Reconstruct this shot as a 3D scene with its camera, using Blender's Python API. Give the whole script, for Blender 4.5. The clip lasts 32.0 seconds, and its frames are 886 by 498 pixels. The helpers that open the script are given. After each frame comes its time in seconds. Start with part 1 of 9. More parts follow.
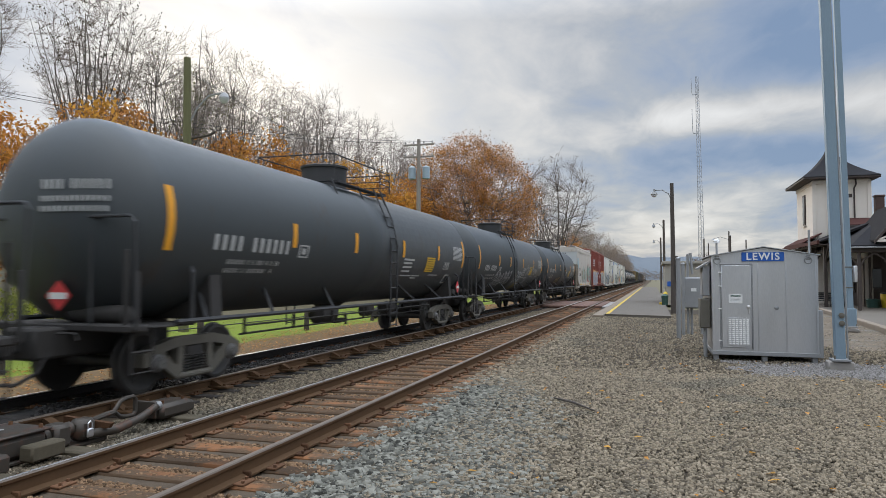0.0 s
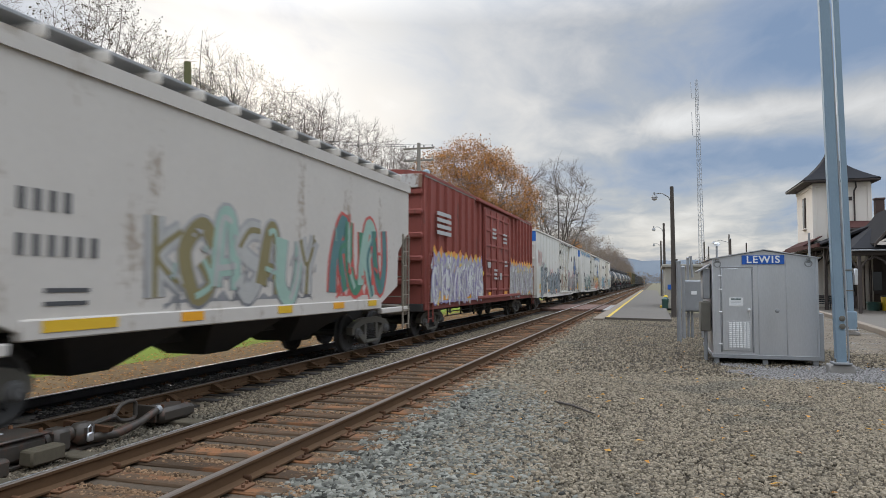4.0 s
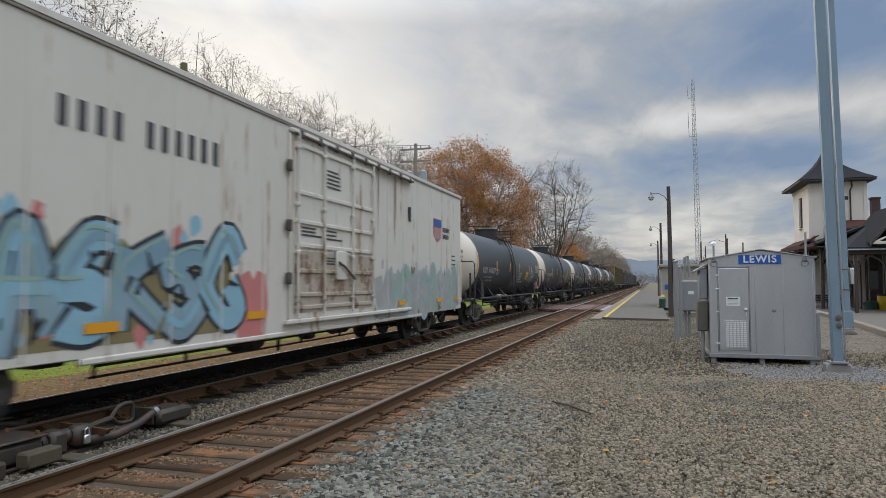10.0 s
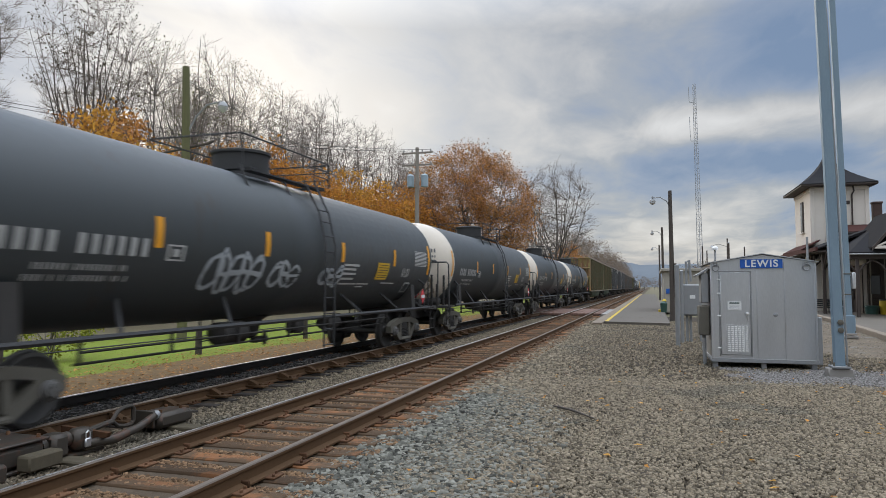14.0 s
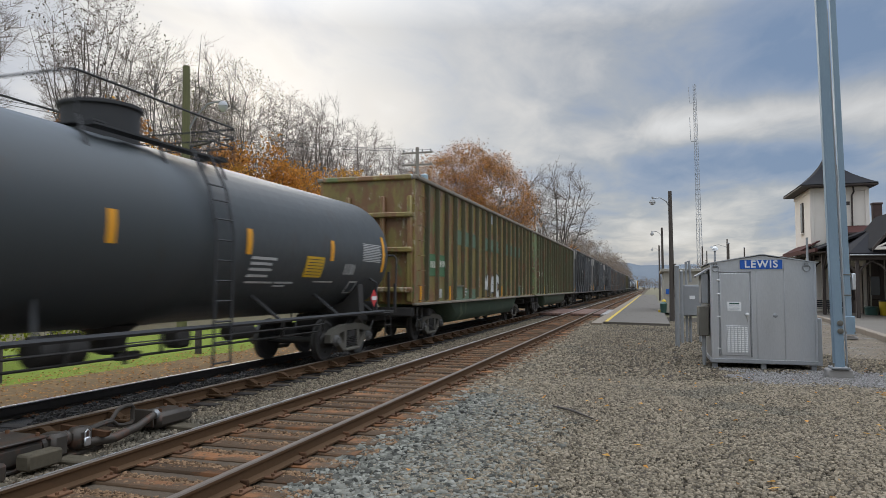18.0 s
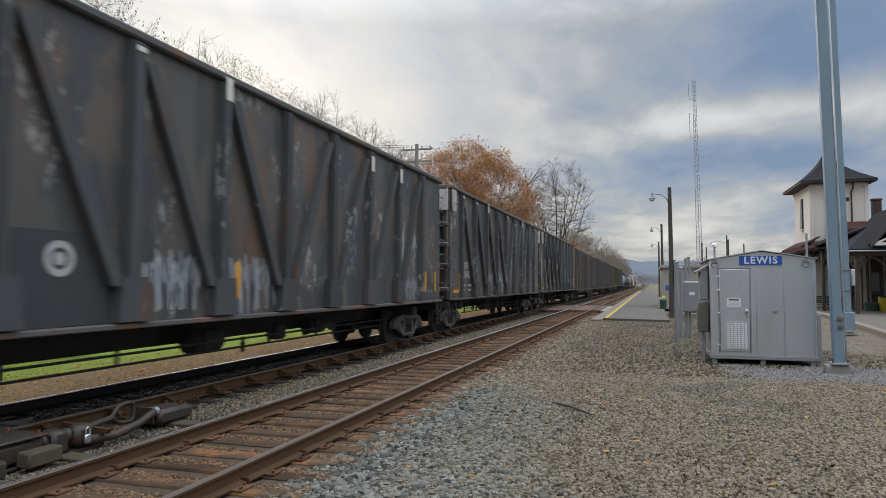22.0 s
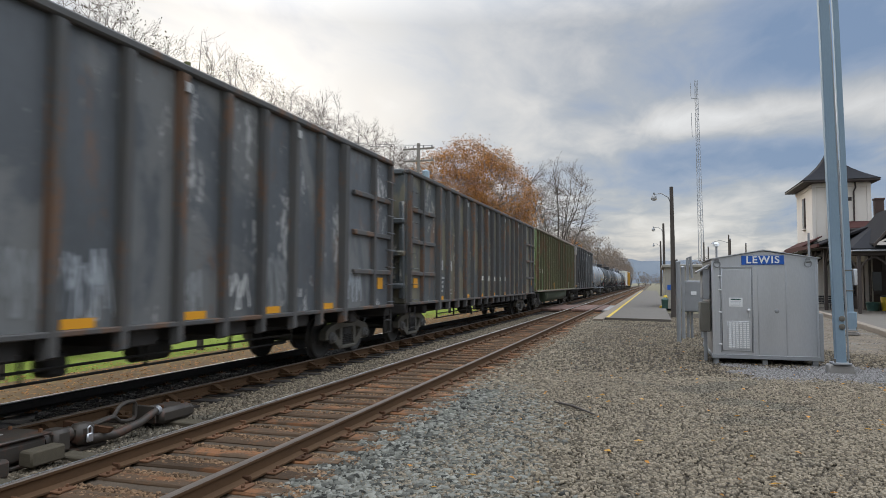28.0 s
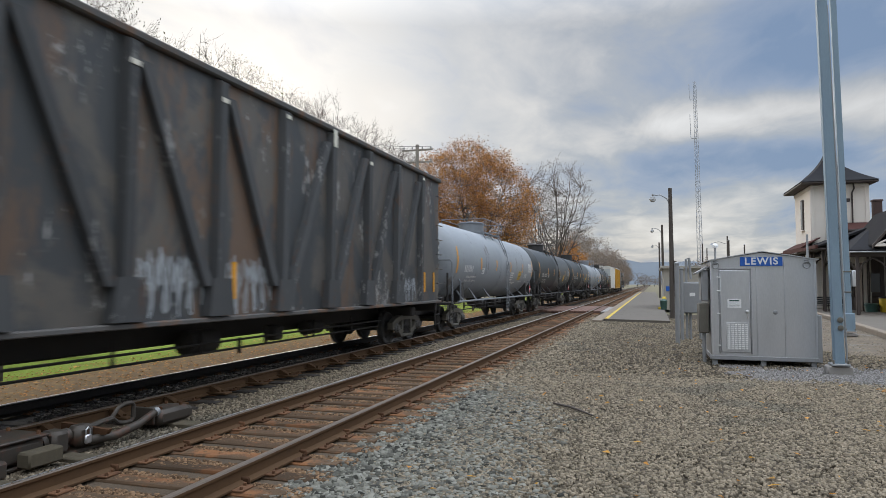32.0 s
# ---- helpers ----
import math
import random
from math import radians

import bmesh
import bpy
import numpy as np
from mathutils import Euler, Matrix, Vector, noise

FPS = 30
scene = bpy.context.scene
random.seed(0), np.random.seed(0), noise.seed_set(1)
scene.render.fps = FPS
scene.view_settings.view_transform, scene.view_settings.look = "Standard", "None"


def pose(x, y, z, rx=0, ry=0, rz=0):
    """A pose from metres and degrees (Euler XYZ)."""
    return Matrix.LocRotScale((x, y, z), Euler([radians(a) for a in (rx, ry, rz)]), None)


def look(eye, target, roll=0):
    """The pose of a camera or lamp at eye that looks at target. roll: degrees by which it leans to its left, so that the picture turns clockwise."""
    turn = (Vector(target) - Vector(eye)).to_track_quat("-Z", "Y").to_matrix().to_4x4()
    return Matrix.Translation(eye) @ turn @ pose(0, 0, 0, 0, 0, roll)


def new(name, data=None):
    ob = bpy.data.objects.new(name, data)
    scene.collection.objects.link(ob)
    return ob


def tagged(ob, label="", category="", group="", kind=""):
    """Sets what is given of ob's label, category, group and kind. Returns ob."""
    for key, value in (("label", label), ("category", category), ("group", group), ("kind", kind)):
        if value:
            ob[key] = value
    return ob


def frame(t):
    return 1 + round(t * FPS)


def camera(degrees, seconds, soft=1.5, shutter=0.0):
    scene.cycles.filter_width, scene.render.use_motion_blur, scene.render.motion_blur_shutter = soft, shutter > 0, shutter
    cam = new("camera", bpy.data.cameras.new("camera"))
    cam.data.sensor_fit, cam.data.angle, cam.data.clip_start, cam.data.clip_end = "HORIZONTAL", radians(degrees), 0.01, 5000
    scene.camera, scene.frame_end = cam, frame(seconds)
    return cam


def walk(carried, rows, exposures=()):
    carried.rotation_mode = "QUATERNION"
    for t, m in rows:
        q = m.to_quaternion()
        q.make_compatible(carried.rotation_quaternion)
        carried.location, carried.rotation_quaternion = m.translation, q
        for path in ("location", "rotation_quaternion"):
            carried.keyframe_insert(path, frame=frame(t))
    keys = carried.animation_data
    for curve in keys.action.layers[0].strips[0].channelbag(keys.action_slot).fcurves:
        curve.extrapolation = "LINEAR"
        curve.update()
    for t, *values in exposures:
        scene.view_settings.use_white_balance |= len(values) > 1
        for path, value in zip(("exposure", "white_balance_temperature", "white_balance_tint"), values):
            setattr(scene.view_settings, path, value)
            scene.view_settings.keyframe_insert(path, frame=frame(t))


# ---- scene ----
# ---------------- camera ----------------
RAIL = 0.18          # top of rail above the sleepers
CAMZ = 1.88
TRAIN_X = -7.96      # centre of the far track
NEAR_X = -4.48       # centre of the near track
SPEED = 14.48        # metres a second, towards -y

cam = camera(66.3, 32.0, soft=0.55, shutter=0.25)
SWAY = [(0, 2.50, 17.18, 0.18), (0.5, 2.50, 17.19, 0.17), (1, 2.48, 17.22, 0.12), (1.5, 2.50, 17.20, 0.15), (2, 2.57, 17.19, 0.08)]
SWAY += [(2.5, 2.66, 17.19, 0.06), (3, 2.72, 17.17, 0.08), (3.5, 2.76, 17.19, 0.10), (5.5, 2.86, 17.19, 0.08), (6, 2.85, 17.15, 0.06)]
SWAY += [(6.5, 2.80, 17.14, 0.11), (7, 2.77, 17.11, 0.07), (7.5, 2.74, 17.06, 0.0), (8, 2.72, 17.05, 0.02), (8.5, 2.74, 17.02, 0.00)]
SWAY += [(9, 2.74, 16.98, 0.00), (9.5, 2.79, 16.95, -0.07), (10, 2.85, 16.96, -0.10), (10.5, 2.88, 16.96, -0.12), (11, 2.89, 16.98, -0.02)]
SWAY += [(11.5, 2.95, 17.00, 0.02), (12, 3.00, 17.05, 0.04), (12.5, 3.03, 17.07, 0.0), (13, 3.10, 17.07, 0.0), (13.5, 3.16, 17.07, 0.01)]
SWAY += [(14, 3.17, 17.07, 0.01), (14.5, 3.17, 17.07, 0.02), (16.5, 3.18, 17.02, 0.10), (17, 3.19, 17.01, 0.10), (17.5, 3.16, 17.04, 0.14)]
SWAY += [(18, 3.16, 17.06, 0.15), (18.5, 3.16, 17.08, 0.14), (19, 3.14, 17.13, 0.10), (19.5, 3.07, 17.11, 0.12), (20, 3.01, 17.12, 0.13)]
SWAY += [(20.5, 2.96, 17.13, 0.13), (21, 2.93, 17.11, 0.08), (21.5, 2.93, 17.07, 0.04), (22, 2.89, 17.03, 0.03), (22.5, 2.87, 17.03, 0.04)]
SWAY += [(23, 2.86, 17.05, 0.07), (23.5, 2.89, 17.07, 0.12), (24, 2.93, 17.09, 0.13), (24.5, 2.94, 17.13, 0.12), (25, 2.94, 17.15, 0.14)]
SWAY += [(25.5, 2.93, 17.20, 0.16), (27.5, 2.82, 17.15, 0.06), (28, 2.83, 17.17, 0.08), (28.5, 2.87, 17.19, 0.07), (29, 2.87, 17.19, 0.08)]
SWAY += [(29.5, 2.86, 17.17, 0.12), (30, 2.88, 17.15, 0.04), (30.5, 2.90, 17.13, 0.02), (31, 2.94, 17.13, 0.06), (31.5, 2.96, 17.11, 0.04), (32, 2.94, 17.07, 0.08)]
walk(cam, [(t, pose(0, 0, CAMZ, 90 + p, 0, y) @ pose(0, 0, 0, 0, 0, r)) for t, p, y, r in SWAY], exposures=[(0, 0.10), (3.5, 0.10), (6, -0.06), (7.2, -0.14), (11.2, -0.14), (11.9, 0.0), (13, -0.02), (14.5, -0.06), (22, -0.08), (24.5, 0.02), (32, 0.04)])


# ---------------- sky and sun ----------------
SUN_AZ, SUN_EL = radians(35), radians(15)   # left of the line of the track, above the horizon
sun_dir = Vector((-math.sin(SUN_AZ) * math.cos(SUN_EL), math.cos(SUN_AZ) * math.cos(SUN_EL), math.sin(SUN_EL)))


def link(tree, a, b):
    tree.links.new(a, b)


def nd(tree, kind):
    return tree.nodes.new(kind)


def math_node(tree, op, a, b=None, clamp=False):
    n = nd(tree, "ShaderNodeMath")
    n.operation, n.use_clamp = op, clamp
    for i, value in enumerate((a, b)):
        if value is None:
            continue
        if isinstance(value, (int, float)):
            n.inputs[i].default_value = value
        else:
            link(tree, value, n.inputs[i])
    return n.outputs[0]


def mix_col(tree, fac, a, b, blend="MIX"):
    n = nd(tree, "ShaderNodeMix")
    n.data_type, n.blend_type = "RGBA", blend
    for sock, value in ((n.inputs[0], fac), (n.inputs[6], a), (n.inputs[7], b)):
        if isinstance(value, (int, float)):
            sock.default_value = value
        elif isinstance(value, tuple):
            sock.default_value = (*value[:3], 1)
        else:
            link(tree, value, sock)
    return n.outputs[2]


def ramp(tree, fac, stops):
    n = nd(tree, "ShaderNodeValToRGB")
    el = n.color_ramp.elements
    while len(el) < len(stops):
        el.new(0.5)
    for e, (p, c) in zip(el, stops):
        e.position = p
        e.color = (*c, 1) if isinstance(c, tuple) else (c, c, c, 1)
    link(tree, fac, n.inputs[0])
    return n.outputs[0]


def noise_node(tree, vec, scale, detail=4.0, rough=0.55, distort=0.0):
    n = nd(tree, "ShaderNodeTexNoise")
    n.inputs["Scale"].default_value, n.inputs["Detail"].default_value = scale, detail
    n.inputs["Roughness"].default_value, n.inputs["Distortion"].default_value = rough, distort
    link(tree, vec, n.inputs["Vector"])
    return n.outputs["Fac"]


def mapping(tree, vec, loc=(0, 0, 0), scale=(1, 1, 1), rot=(0, 0, 0)):
    n = nd(tree, "ShaderNodeMapping")
    n.inputs["Location"].default_value, n.inputs["Scale"].default_value, n.inputs["Rotation"].default_value = loc, scale, rot
    link(tree, vec, n.inputs["Vector"])
    return n.outputs[0]


def make_world():
    world = bpy.data.worlds.new("world")
    scene.world = world
    world.use_nodes = True
    tree = world.node_tree
    tree.nodes.clear()
    out, bg = nd(tree, "ShaderNodeOutputWorld"), nd(tree, "ShaderNodeBackground")
    sky = nd(tree, "ShaderNodeTexSky")
    sky.sky_type, sky.sun_disc, sky.sun_elevation, sky.sun_rotation = "NISHITA", False, SUN_EL, -SUN_AZ
    coord = nd(tree, "ShaderNodeTexCoord").outputs["Generated"]
    sep = nd(tree, "ShaderNodeSeparateXYZ")
    link(tree, coord, sep.inputs[0])
    # a flat layer of cloud overhead, seen in perspective
    high = math_node(tree, "ADD", math_node(tree, "MAXIMUM", sep.outputs[2], 0.0), 0.10)
    comb = nd(tree, "ShaderNodeCombineXYZ")
    link(tree, math_node(tree, "DIVIDE", sep.outputs[0], high), comb.inputs[0])
    link(tree, math_node(tree, "DIVIDE", sep.outputs[1], high), comb.inputs[1])
    layer = mapping(tree, comb.outputs[0], loc=(CLOUD_X, CLOUD_Y, 0.0), rot=(0, 0, radians(35)), scale=(1.0, 0.55, 1))
    big = noise_node(tree, layer, 0.95, 3.0, 0.5, 0.5)
    small = noise_node(tree, layer, 3.1, 6.0, 0.58, 0.4)
    cover = math_node(tree, "ADD", math_node(tree, "MULTIPLY", big, 0.42), math_node(tree, "MULTIPLY", small, 0.30))
    cover = math_node(tree, "ADD", cover, 0.14)
    # large banks of cloud and gaps between them: (across, up, half width, half height, slope, weight)
    ahead = math_node(tree, "MAXIMUM", sep.outputs[1], 0.05)
    across, up = math_node(tree, "DIVIDE", sep.outputs[0], ahead), math_node(tree, "DIVIDE", sep.outputs[2], ahead)
    for a0, e0, wa, we, slope, weight in CLOUD_BANKS:
        da = math_node(tree, "SUBTRACT", across, a0)
        de = math_node(tree, "SUBTRACT", math_node(tree, "SUBTRACT", up, e0), math_node(tree, "MULTIPLY", da, slope))
        qa, qe = math_node(tree, "DIVIDE", da, wa), math_node(tree, "DIVIDE", de, we)
        far = math_node(tree, "ADD", math_node(tree, "MULTIPLY", qa, qa), math_node(tree, "MULTIPLY", qe, qe))
        bank = math_node(tree, "MULTIPLY", math_node(tree, "EXPONENT", math_node(tree, "MULTIPLY", far, -1.0)), weight)
        cover = math_node(tree, "ADD", cover, bank)
    cloud = ramp(tree, cover, [(0.36, (0.20, 0.285, 0.44)), (0.44, (0.29, 0.36, 0.49)), (0.51, (0.40, 0.435, 0.49)), (0.59, (0.61, 0.61, 0.615)), (0.70, (0.82, 0.82, 0.82))])
    # the veil is brightest round the hidden sun
    dot = nd(tree, "ShaderNodeVectorMath")
    dot.operation = "DOT_PRODUCT"
    link(tree, coord, dot.inputs[0])
    dot.inputs[1].default_value = sun_dir
    near_sun = ramp(tree, dot.outputs["Value"], [(0.885, 0.0), (0.95, 0.28), (0.985, 0.60), (1.0, 0.80)])
    thick = ramp(tree, cover, [(0.40, 0.70), (0.50, 0.95), (0.62, 0.55)])
    veil = mix_col(tree, math_node(tree, "MULTIPLY", near_sun, thick, True), cloud, (1.06, 1.05, 1.02))
    # an overcast sky is several times brighter overhead than at the horizon
    lift = math_node(tree, "MAXIMUM", sep.outputs[2], 0.0)
    gain = math_node(tree, "ADD", 0.90, math_node(tree, "MULTIPLY", math_node(tree, "MAXIMUM", math_node(tree, "SUBTRACT", sep.outputs[2], 0.36), 0.0), 9.0))
    bright = nd(tree, "ShaderNodeVectorMath")
    bright.operation = "SCALE"
    link(tree, veil, bright.inputs[0])
    link(tree, gain, bright.inputs["Scale"])
    thin = mix_col(tree, 0.012, bright.outputs[0], sky.outputs[0])
    link(tree, thin, bg.inputs["Color"])
    bg.inputs["Strength"].default_value = SKY_STRENGTH
    link(tree, bg.outputs[0], out.inputs[0])


CLOUD_X, CLOUD_Y, SKY_STRENGTH = 3.1, 0.7, 1.0
CLOUD_BANKS = [(-0.34, 0.38, 0.22, 0.20, 0.0, 0.06), (-0.405, 0.262, 0.07, 0.05, 0.0, 0.13), (-0.07, 0.34, 0.20, 0.10, 0.0, -0.02), (0.26, 0.32, 0.26, 0.085, 0.0, -0.10), (0.14, 0.228, 0.30, 0.030, 0.10, 0.13),
               (0.13, 0.170, 0.24, 0.030, 0.0, -0.10), (-0.02, 0.135, 0.12, 0.03, 0.0, -0.05), (0.10, 0.06, 0.60, 0.04, 0.0, 0.06), (-1.15, 0.47, 0.20, 0.25, 0.0, -0.04)]
make_world()
sun_data = bpy.data.lights.new("sun", "SUN")
sun_data.energy, sun_data.angle, sun_data.color = 1.4, radians(25), (1.0, 0.90, 0.78)
sun = new("sun", sun_data)
sun.matrix_world = look(sun_dir * 50, (0, 0, 0))


# ---------------- materials ----------------
MATS = {}


def material(name, base, other=None, rough=0.7, metal=0.0, scale=6.0, fine=60.0, amount=0.5, bump=0.3, bump_size=0.01, stretch=(1, 1, 1),
             rust=None, rust_amount=0.0, rust_stretch=(1, 1, 0.25), rust_scale=1.5, island=0.0, per_object=0.0, spec=0.5, patch=None, patch_amount=0.5, patch_scale=0.5, chips=None):
    """A surface with two scales of variation, optional rust or grime in streaks, and fine relief."""
    if name in MATS:
        return MATS[name]
    m = bpy.data.materials.new(name)
    m.use_nodes = True
    tree = m.node_tree
    bsdf = tree.nodes["Principled BSDF"]
    coord = nd(tree, "ShaderNodeTexCoord").outputs["Object"]
    if per_object:
        shift = nd(tree, "ShaderNodeVectorMath")
        shift.operation = "MULTIPLY_ADD"
        link(tree, nd(tree, "ShaderNodeObjectInfo").outputs["Random"], shift.inputs[0])
        shift.inputs[1].default_value = (37.0, 61.0, 23.0)
        link(tree, coord, shift.inputs[2])
        coord = shift.outputs[0]
    vec = mapping(tree, coord, scale=stretch)
    big, small = noise_node(tree, vec, scale, 4.0), noise_node(tree, vec, fine, 3.0)
    both = math_node(tree, "ADD", math_node(tree, "MULTIPLY", big, 0.65), math_node(tree, "MULTIPLY", small, 0.35))
    wide = ramp(tree, both, [(0.5 - 0.22, 0.0), (0.5 + 0.22, 1.0)])
    other = other or tuple(c * 0.62 for c in base)
    col = mix_col(tree, math_node(tree, "MULTIPLY", wide, amount), base, other)
    if patch:
        pv = mapping(tree, coord, scale=(1, 1, 0.6), loc=(1.7, 5.3, 2.4))
        pn = noise_node(tree, pv, patch_scale, 7.0, 0.62, 0.6)
        col = mix_col(tree, ramp(tree, pn, [(0.62 - 0.3 * patch_amount, 0.0), (0.68 - 0.3 * patch_amount, 0.9)]), col, patch)
    if rust:
        rv = mapping(tree, coord, scale=rust_stretch, loc=(3.7, 1.3, 0.4))
        rn = math_node(tree, "ADD", math_node(tree, "MULTIPLY", noise_node(tree, rv, rust_scale, 6.0, 0.65), 0.8), math_node(tree, "MULTIPLY", small, 0.2))
        mask = ramp(tree, rn, [(0.64 - 0.3 * rust_amount, 0.0), (0.71 - 0.3 * rust_amount, 0.9)])
        col = mix_col(tree, mask, col, rust)
    if chips:
        cv = mapping(tree, coord, scale=(1, 1, 0.45), loc=(8.1, 2.2, 6.0))
        cn = math_node(tree, "ADD", math_node(tree, "MULTIPLY", noise_node(tree, cv, 1.1, 3.0), 0.5), math_node(tree, "MULTIPLY", noise_node(tree, cv, 9.0, 5.0, 0.7), 0.5))
        col = mix_col(tree, ramp(tree, cn, [(0.585, 0.0), (0.615, 0.75)]), col, chips)
    if island or per_object:
        if island:
            rnd = nd(tree, "ShaderNodeNewGeometry").outputs["Random Per Island"]
        else:
            rnd = nd(tree, "ShaderNodeObjectInfo").outputs["Random"]
        k = island or per_object
        gain = math_node(tree, "ADD", math_node(tree, "MULTIPLY", rnd, 2 * k), 1 - k)
        mul = nd(tree, "ShaderNodeVectorMath")
        mul.operation = "SCALE"
        link(tree, col, mul.inputs[0])
        link(tree, gain, mul.inputs["Scale"])
        col = mul.outputs[0]
    link(tree, col, bsdf.inputs["Base Color"])
    bsdf.inputs["Metallic"].default_value = metal
    bsdf.inputs["Specular IOR Level"].default_value = spec
    rr = math_node(tree, "ADD", rough - 0.08, math_node(tree, "MULTIPLY", small, 0.16), True)
    link(tree, rr, bsdf.inputs["Roughness"])
    if bump:
        b = nd(tree, "ShaderNodeBump")
        b.inputs["Strength"].default_value, b.inputs["Distance"].default_value = bump, bump_size
        link(tree, both, b.inputs["Height"])
        link(tree, b.outputs[0], bsdf.inputs["Normal"])
    MATS[name] = m
    return m


def leafy(m, share=0.5):
    """Lets light through thin leaves."""
    tree = m.node_tree
    bsdf, out = tree.nodes["Principled BSDF"], tree.nodes["Material Output"]
    thin, mix = nd(tree, "ShaderNodeBsdfTranslucent"), nd(tree, "ShaderNodeMixShader")
    link(tree, bsdf.inputs["Base Color"].links[0].from_socket, thin.inputs["Color"])
    mix.inputs[0].default_value = share
    link(tree, bsdf.outputs[0], mix.inputs[1])
    link(tree, thin.outputs[0], mix.inputs[2])
    link(tree, mix.outputs[0], out.inputs["Surface"])
    return m


RUST, GRIME = (0.16, 0.075, 0.035), (0.05, 0.047, 0.043)
BALLAST = material("ballast", (0.125, 0.095, 0.066), (0.062, 0.047, 0.034), 0.92, fine=45, bump=0.9, bump_size=0.03, scale=2.0, amount=0.9, spec=0.15)
STONE = material("grey_stone", (0.172, 0.168, 0.140), (0.056, 0.053, 0.043), 0.9, scale=9, fine=90, bump=0.5, bump_size=0.004, island=0.8, spec=0.15)
STONE_BROWN = material("brown_stone", (0.212, 0.176, 0.125), (0.090, 0.070, 0.048), 0.9, scale=7, fine=90, bump=0.5, bump_size=0.004, island=0.6, patch=(0.135, 0.118, 0.088), patch_amount=0.20, patch_scale=0.45, spec=0.15)
PALE_STONE = material("pale_fine_stone", (0.228, 0.214, 0.200), (0.150, 0.142, 0.133), 0.9, scale=9, fine=90, bump=0.4, bump_size=0.003, island=0.4, spec=0.15)
CRIB_STONE = material("rusty_stone", (0.200, 0.124, 0.070), (0.080, 0.050, 0.030), 0.92, scale=7, fine=90, bump=0.5, bump_size=0.004, island=0.62, spec=0.15)
YARD = material("yard_gravel", (0.072, 0.058, 0.043), (0.036, 0.029, 0.022), 0.93, scale=1.2, fine=30, bump=1.0, bump_size=0.03, amount=0.9, spec=0.15)
SLEEPER = material("sleeper_wood", (0.112, 0.072, 0.043), (0.050, 0.036, 0.026), 0.9, scale=3, fine=40, stretch=(0.35, 6, 6), bump=0.7, bump_size=0.012, rust=(0.22, 0.10, 0.045), rust_amount=0.46, rust_stretch=(1.2, 1.2, 1), per_object=0.42, spec=0.15)
RAIL_SIDE = material("rail_rust", (0.122, 0.070, 0.036), (0.060, 0.037, 0.023), 0.8, 0.2, scale=5, fine=70, stretch=(1, 0.3, 1), bump=0.3, bump_size=0.003, spec=0.15)
RAIL_DULL = material("rail_worn_head", (0.17, 0.135, 0.105), (0.12, 0.09, 0.07), 0.5, 0.35, scale=3, fine=50, stretch=(6, 0.15, 1), amount=0.5, bump=0.05, bump_size=0.001)
RAIL_TOP = material("rail_polished", (0.80, 0.79, 0.78), (0.66, 0.64, 0.62), 0.40, 1.0, scale=3, fine=50, stretch=(6, 0.15, 1), amount=0.6, bump=0.05, bump_size=0.001)
# near-black bed and stones: the train's shade put into the ballast colour
SHADED_BALLAST = material("train_shade_ballast", (0.016, 0.015, 0.014), (0.030, 0.026, 0.022), 0.8, fine=45, bump=0.9, bump_size=0.03, scale=2.0, amount=0.8)
SHADED_STONE = material("train_shade_stone", (0.024, 0.022, 0.020), (0.045, 0.037, 0.029), 0.75, scale=7, fine=90, bump=0.5, bump_size=0.004, island=0.6)
OLD_TIMBER = material("olive_old_timber", (0.115, 0.098, 0.068), (0.06, 0.05, 0.036), 0.9, scale=3, fine=40, stretch=(0.35, 6, 6), bump=0.6, bump_size=0.01, spec=0.15)
# far track's sleepers and far rail: shade below the wagons put into colour
SHADED_WOOD = material("train_shade_sleeper", (0.030, 0.025, 0.021), (0.052, 0.040, 0.030), 0.8, scale=3, fine=40, stretch=(0.35, 6, 6), bump=0.6, bump_size=0.01, per_object=0.3)
SHADED_RAIL = material("train_shade_rail", (0.020, 0.018, 0.016), (0.045, 0.033, 0.025), 0.6, 0.2, scale=5, fine=70, stretch=(1, 0.3, 1), bump=0.3, bump_size=0.003)
GREASE = material("greasy_iron", (0.056, 0.048, 0.039), (0.085, 0.068, 0.052), 0.55, 0.3, scale=6, fine=60, bump=0.4, bump_size=0.006, rust=(0.11, 0.06, 0.04), rust_amount=0.35, rust_stretch=(1, 1, 1), rust_scale=5)
PLATE = material("tie_plate_rust", (0.150, 0.076, 0.040), (0.060, 0.039, 0.028), 0.85, 0.2, scale=12, fine=90, bump=0.4, bump_size=0.004, per_object=0.45, spec=0.15)
DIRT = material("leafy_dirt", (0.165,0.108,0.055), (0.095,0.068,0.038), 0.95, scale=1.4, fine=22, bump=0.9, bump_size=0.03, rust=(0.27, 0.16, 0.06), rust_amount=0.4, rust_stretch=(1, 1, 1), rust_scale=9, spec=0.15)
GRASS = material("grass", (0.182, 0.238, 0.032), (0.150, 0.178, 0.034), 0.95, scale=0.5, fine=25, bump=1.0, bump_size=0.04, amount=0.8, rust=(0.19, 0.145, 0.06), rust_amount=0.30, rust_stretch=(1, 1, 1), rust_scale=3, spec=0.15)
GRASS_BLADE = material("grass_blade", (0.205, 0.265, 0.040), (0.165, 0.200, 0.038), 0.85, scale=0.7, fine=20, bump=0, island=0.2)
SOIL = material("far_ground", (0.16, 0.125, 0.075), (0.10, 0.105, 0.05), 0.95, scale=0.15, fine=3, bump=0.6, bump_size=0.1, amount=0.9)
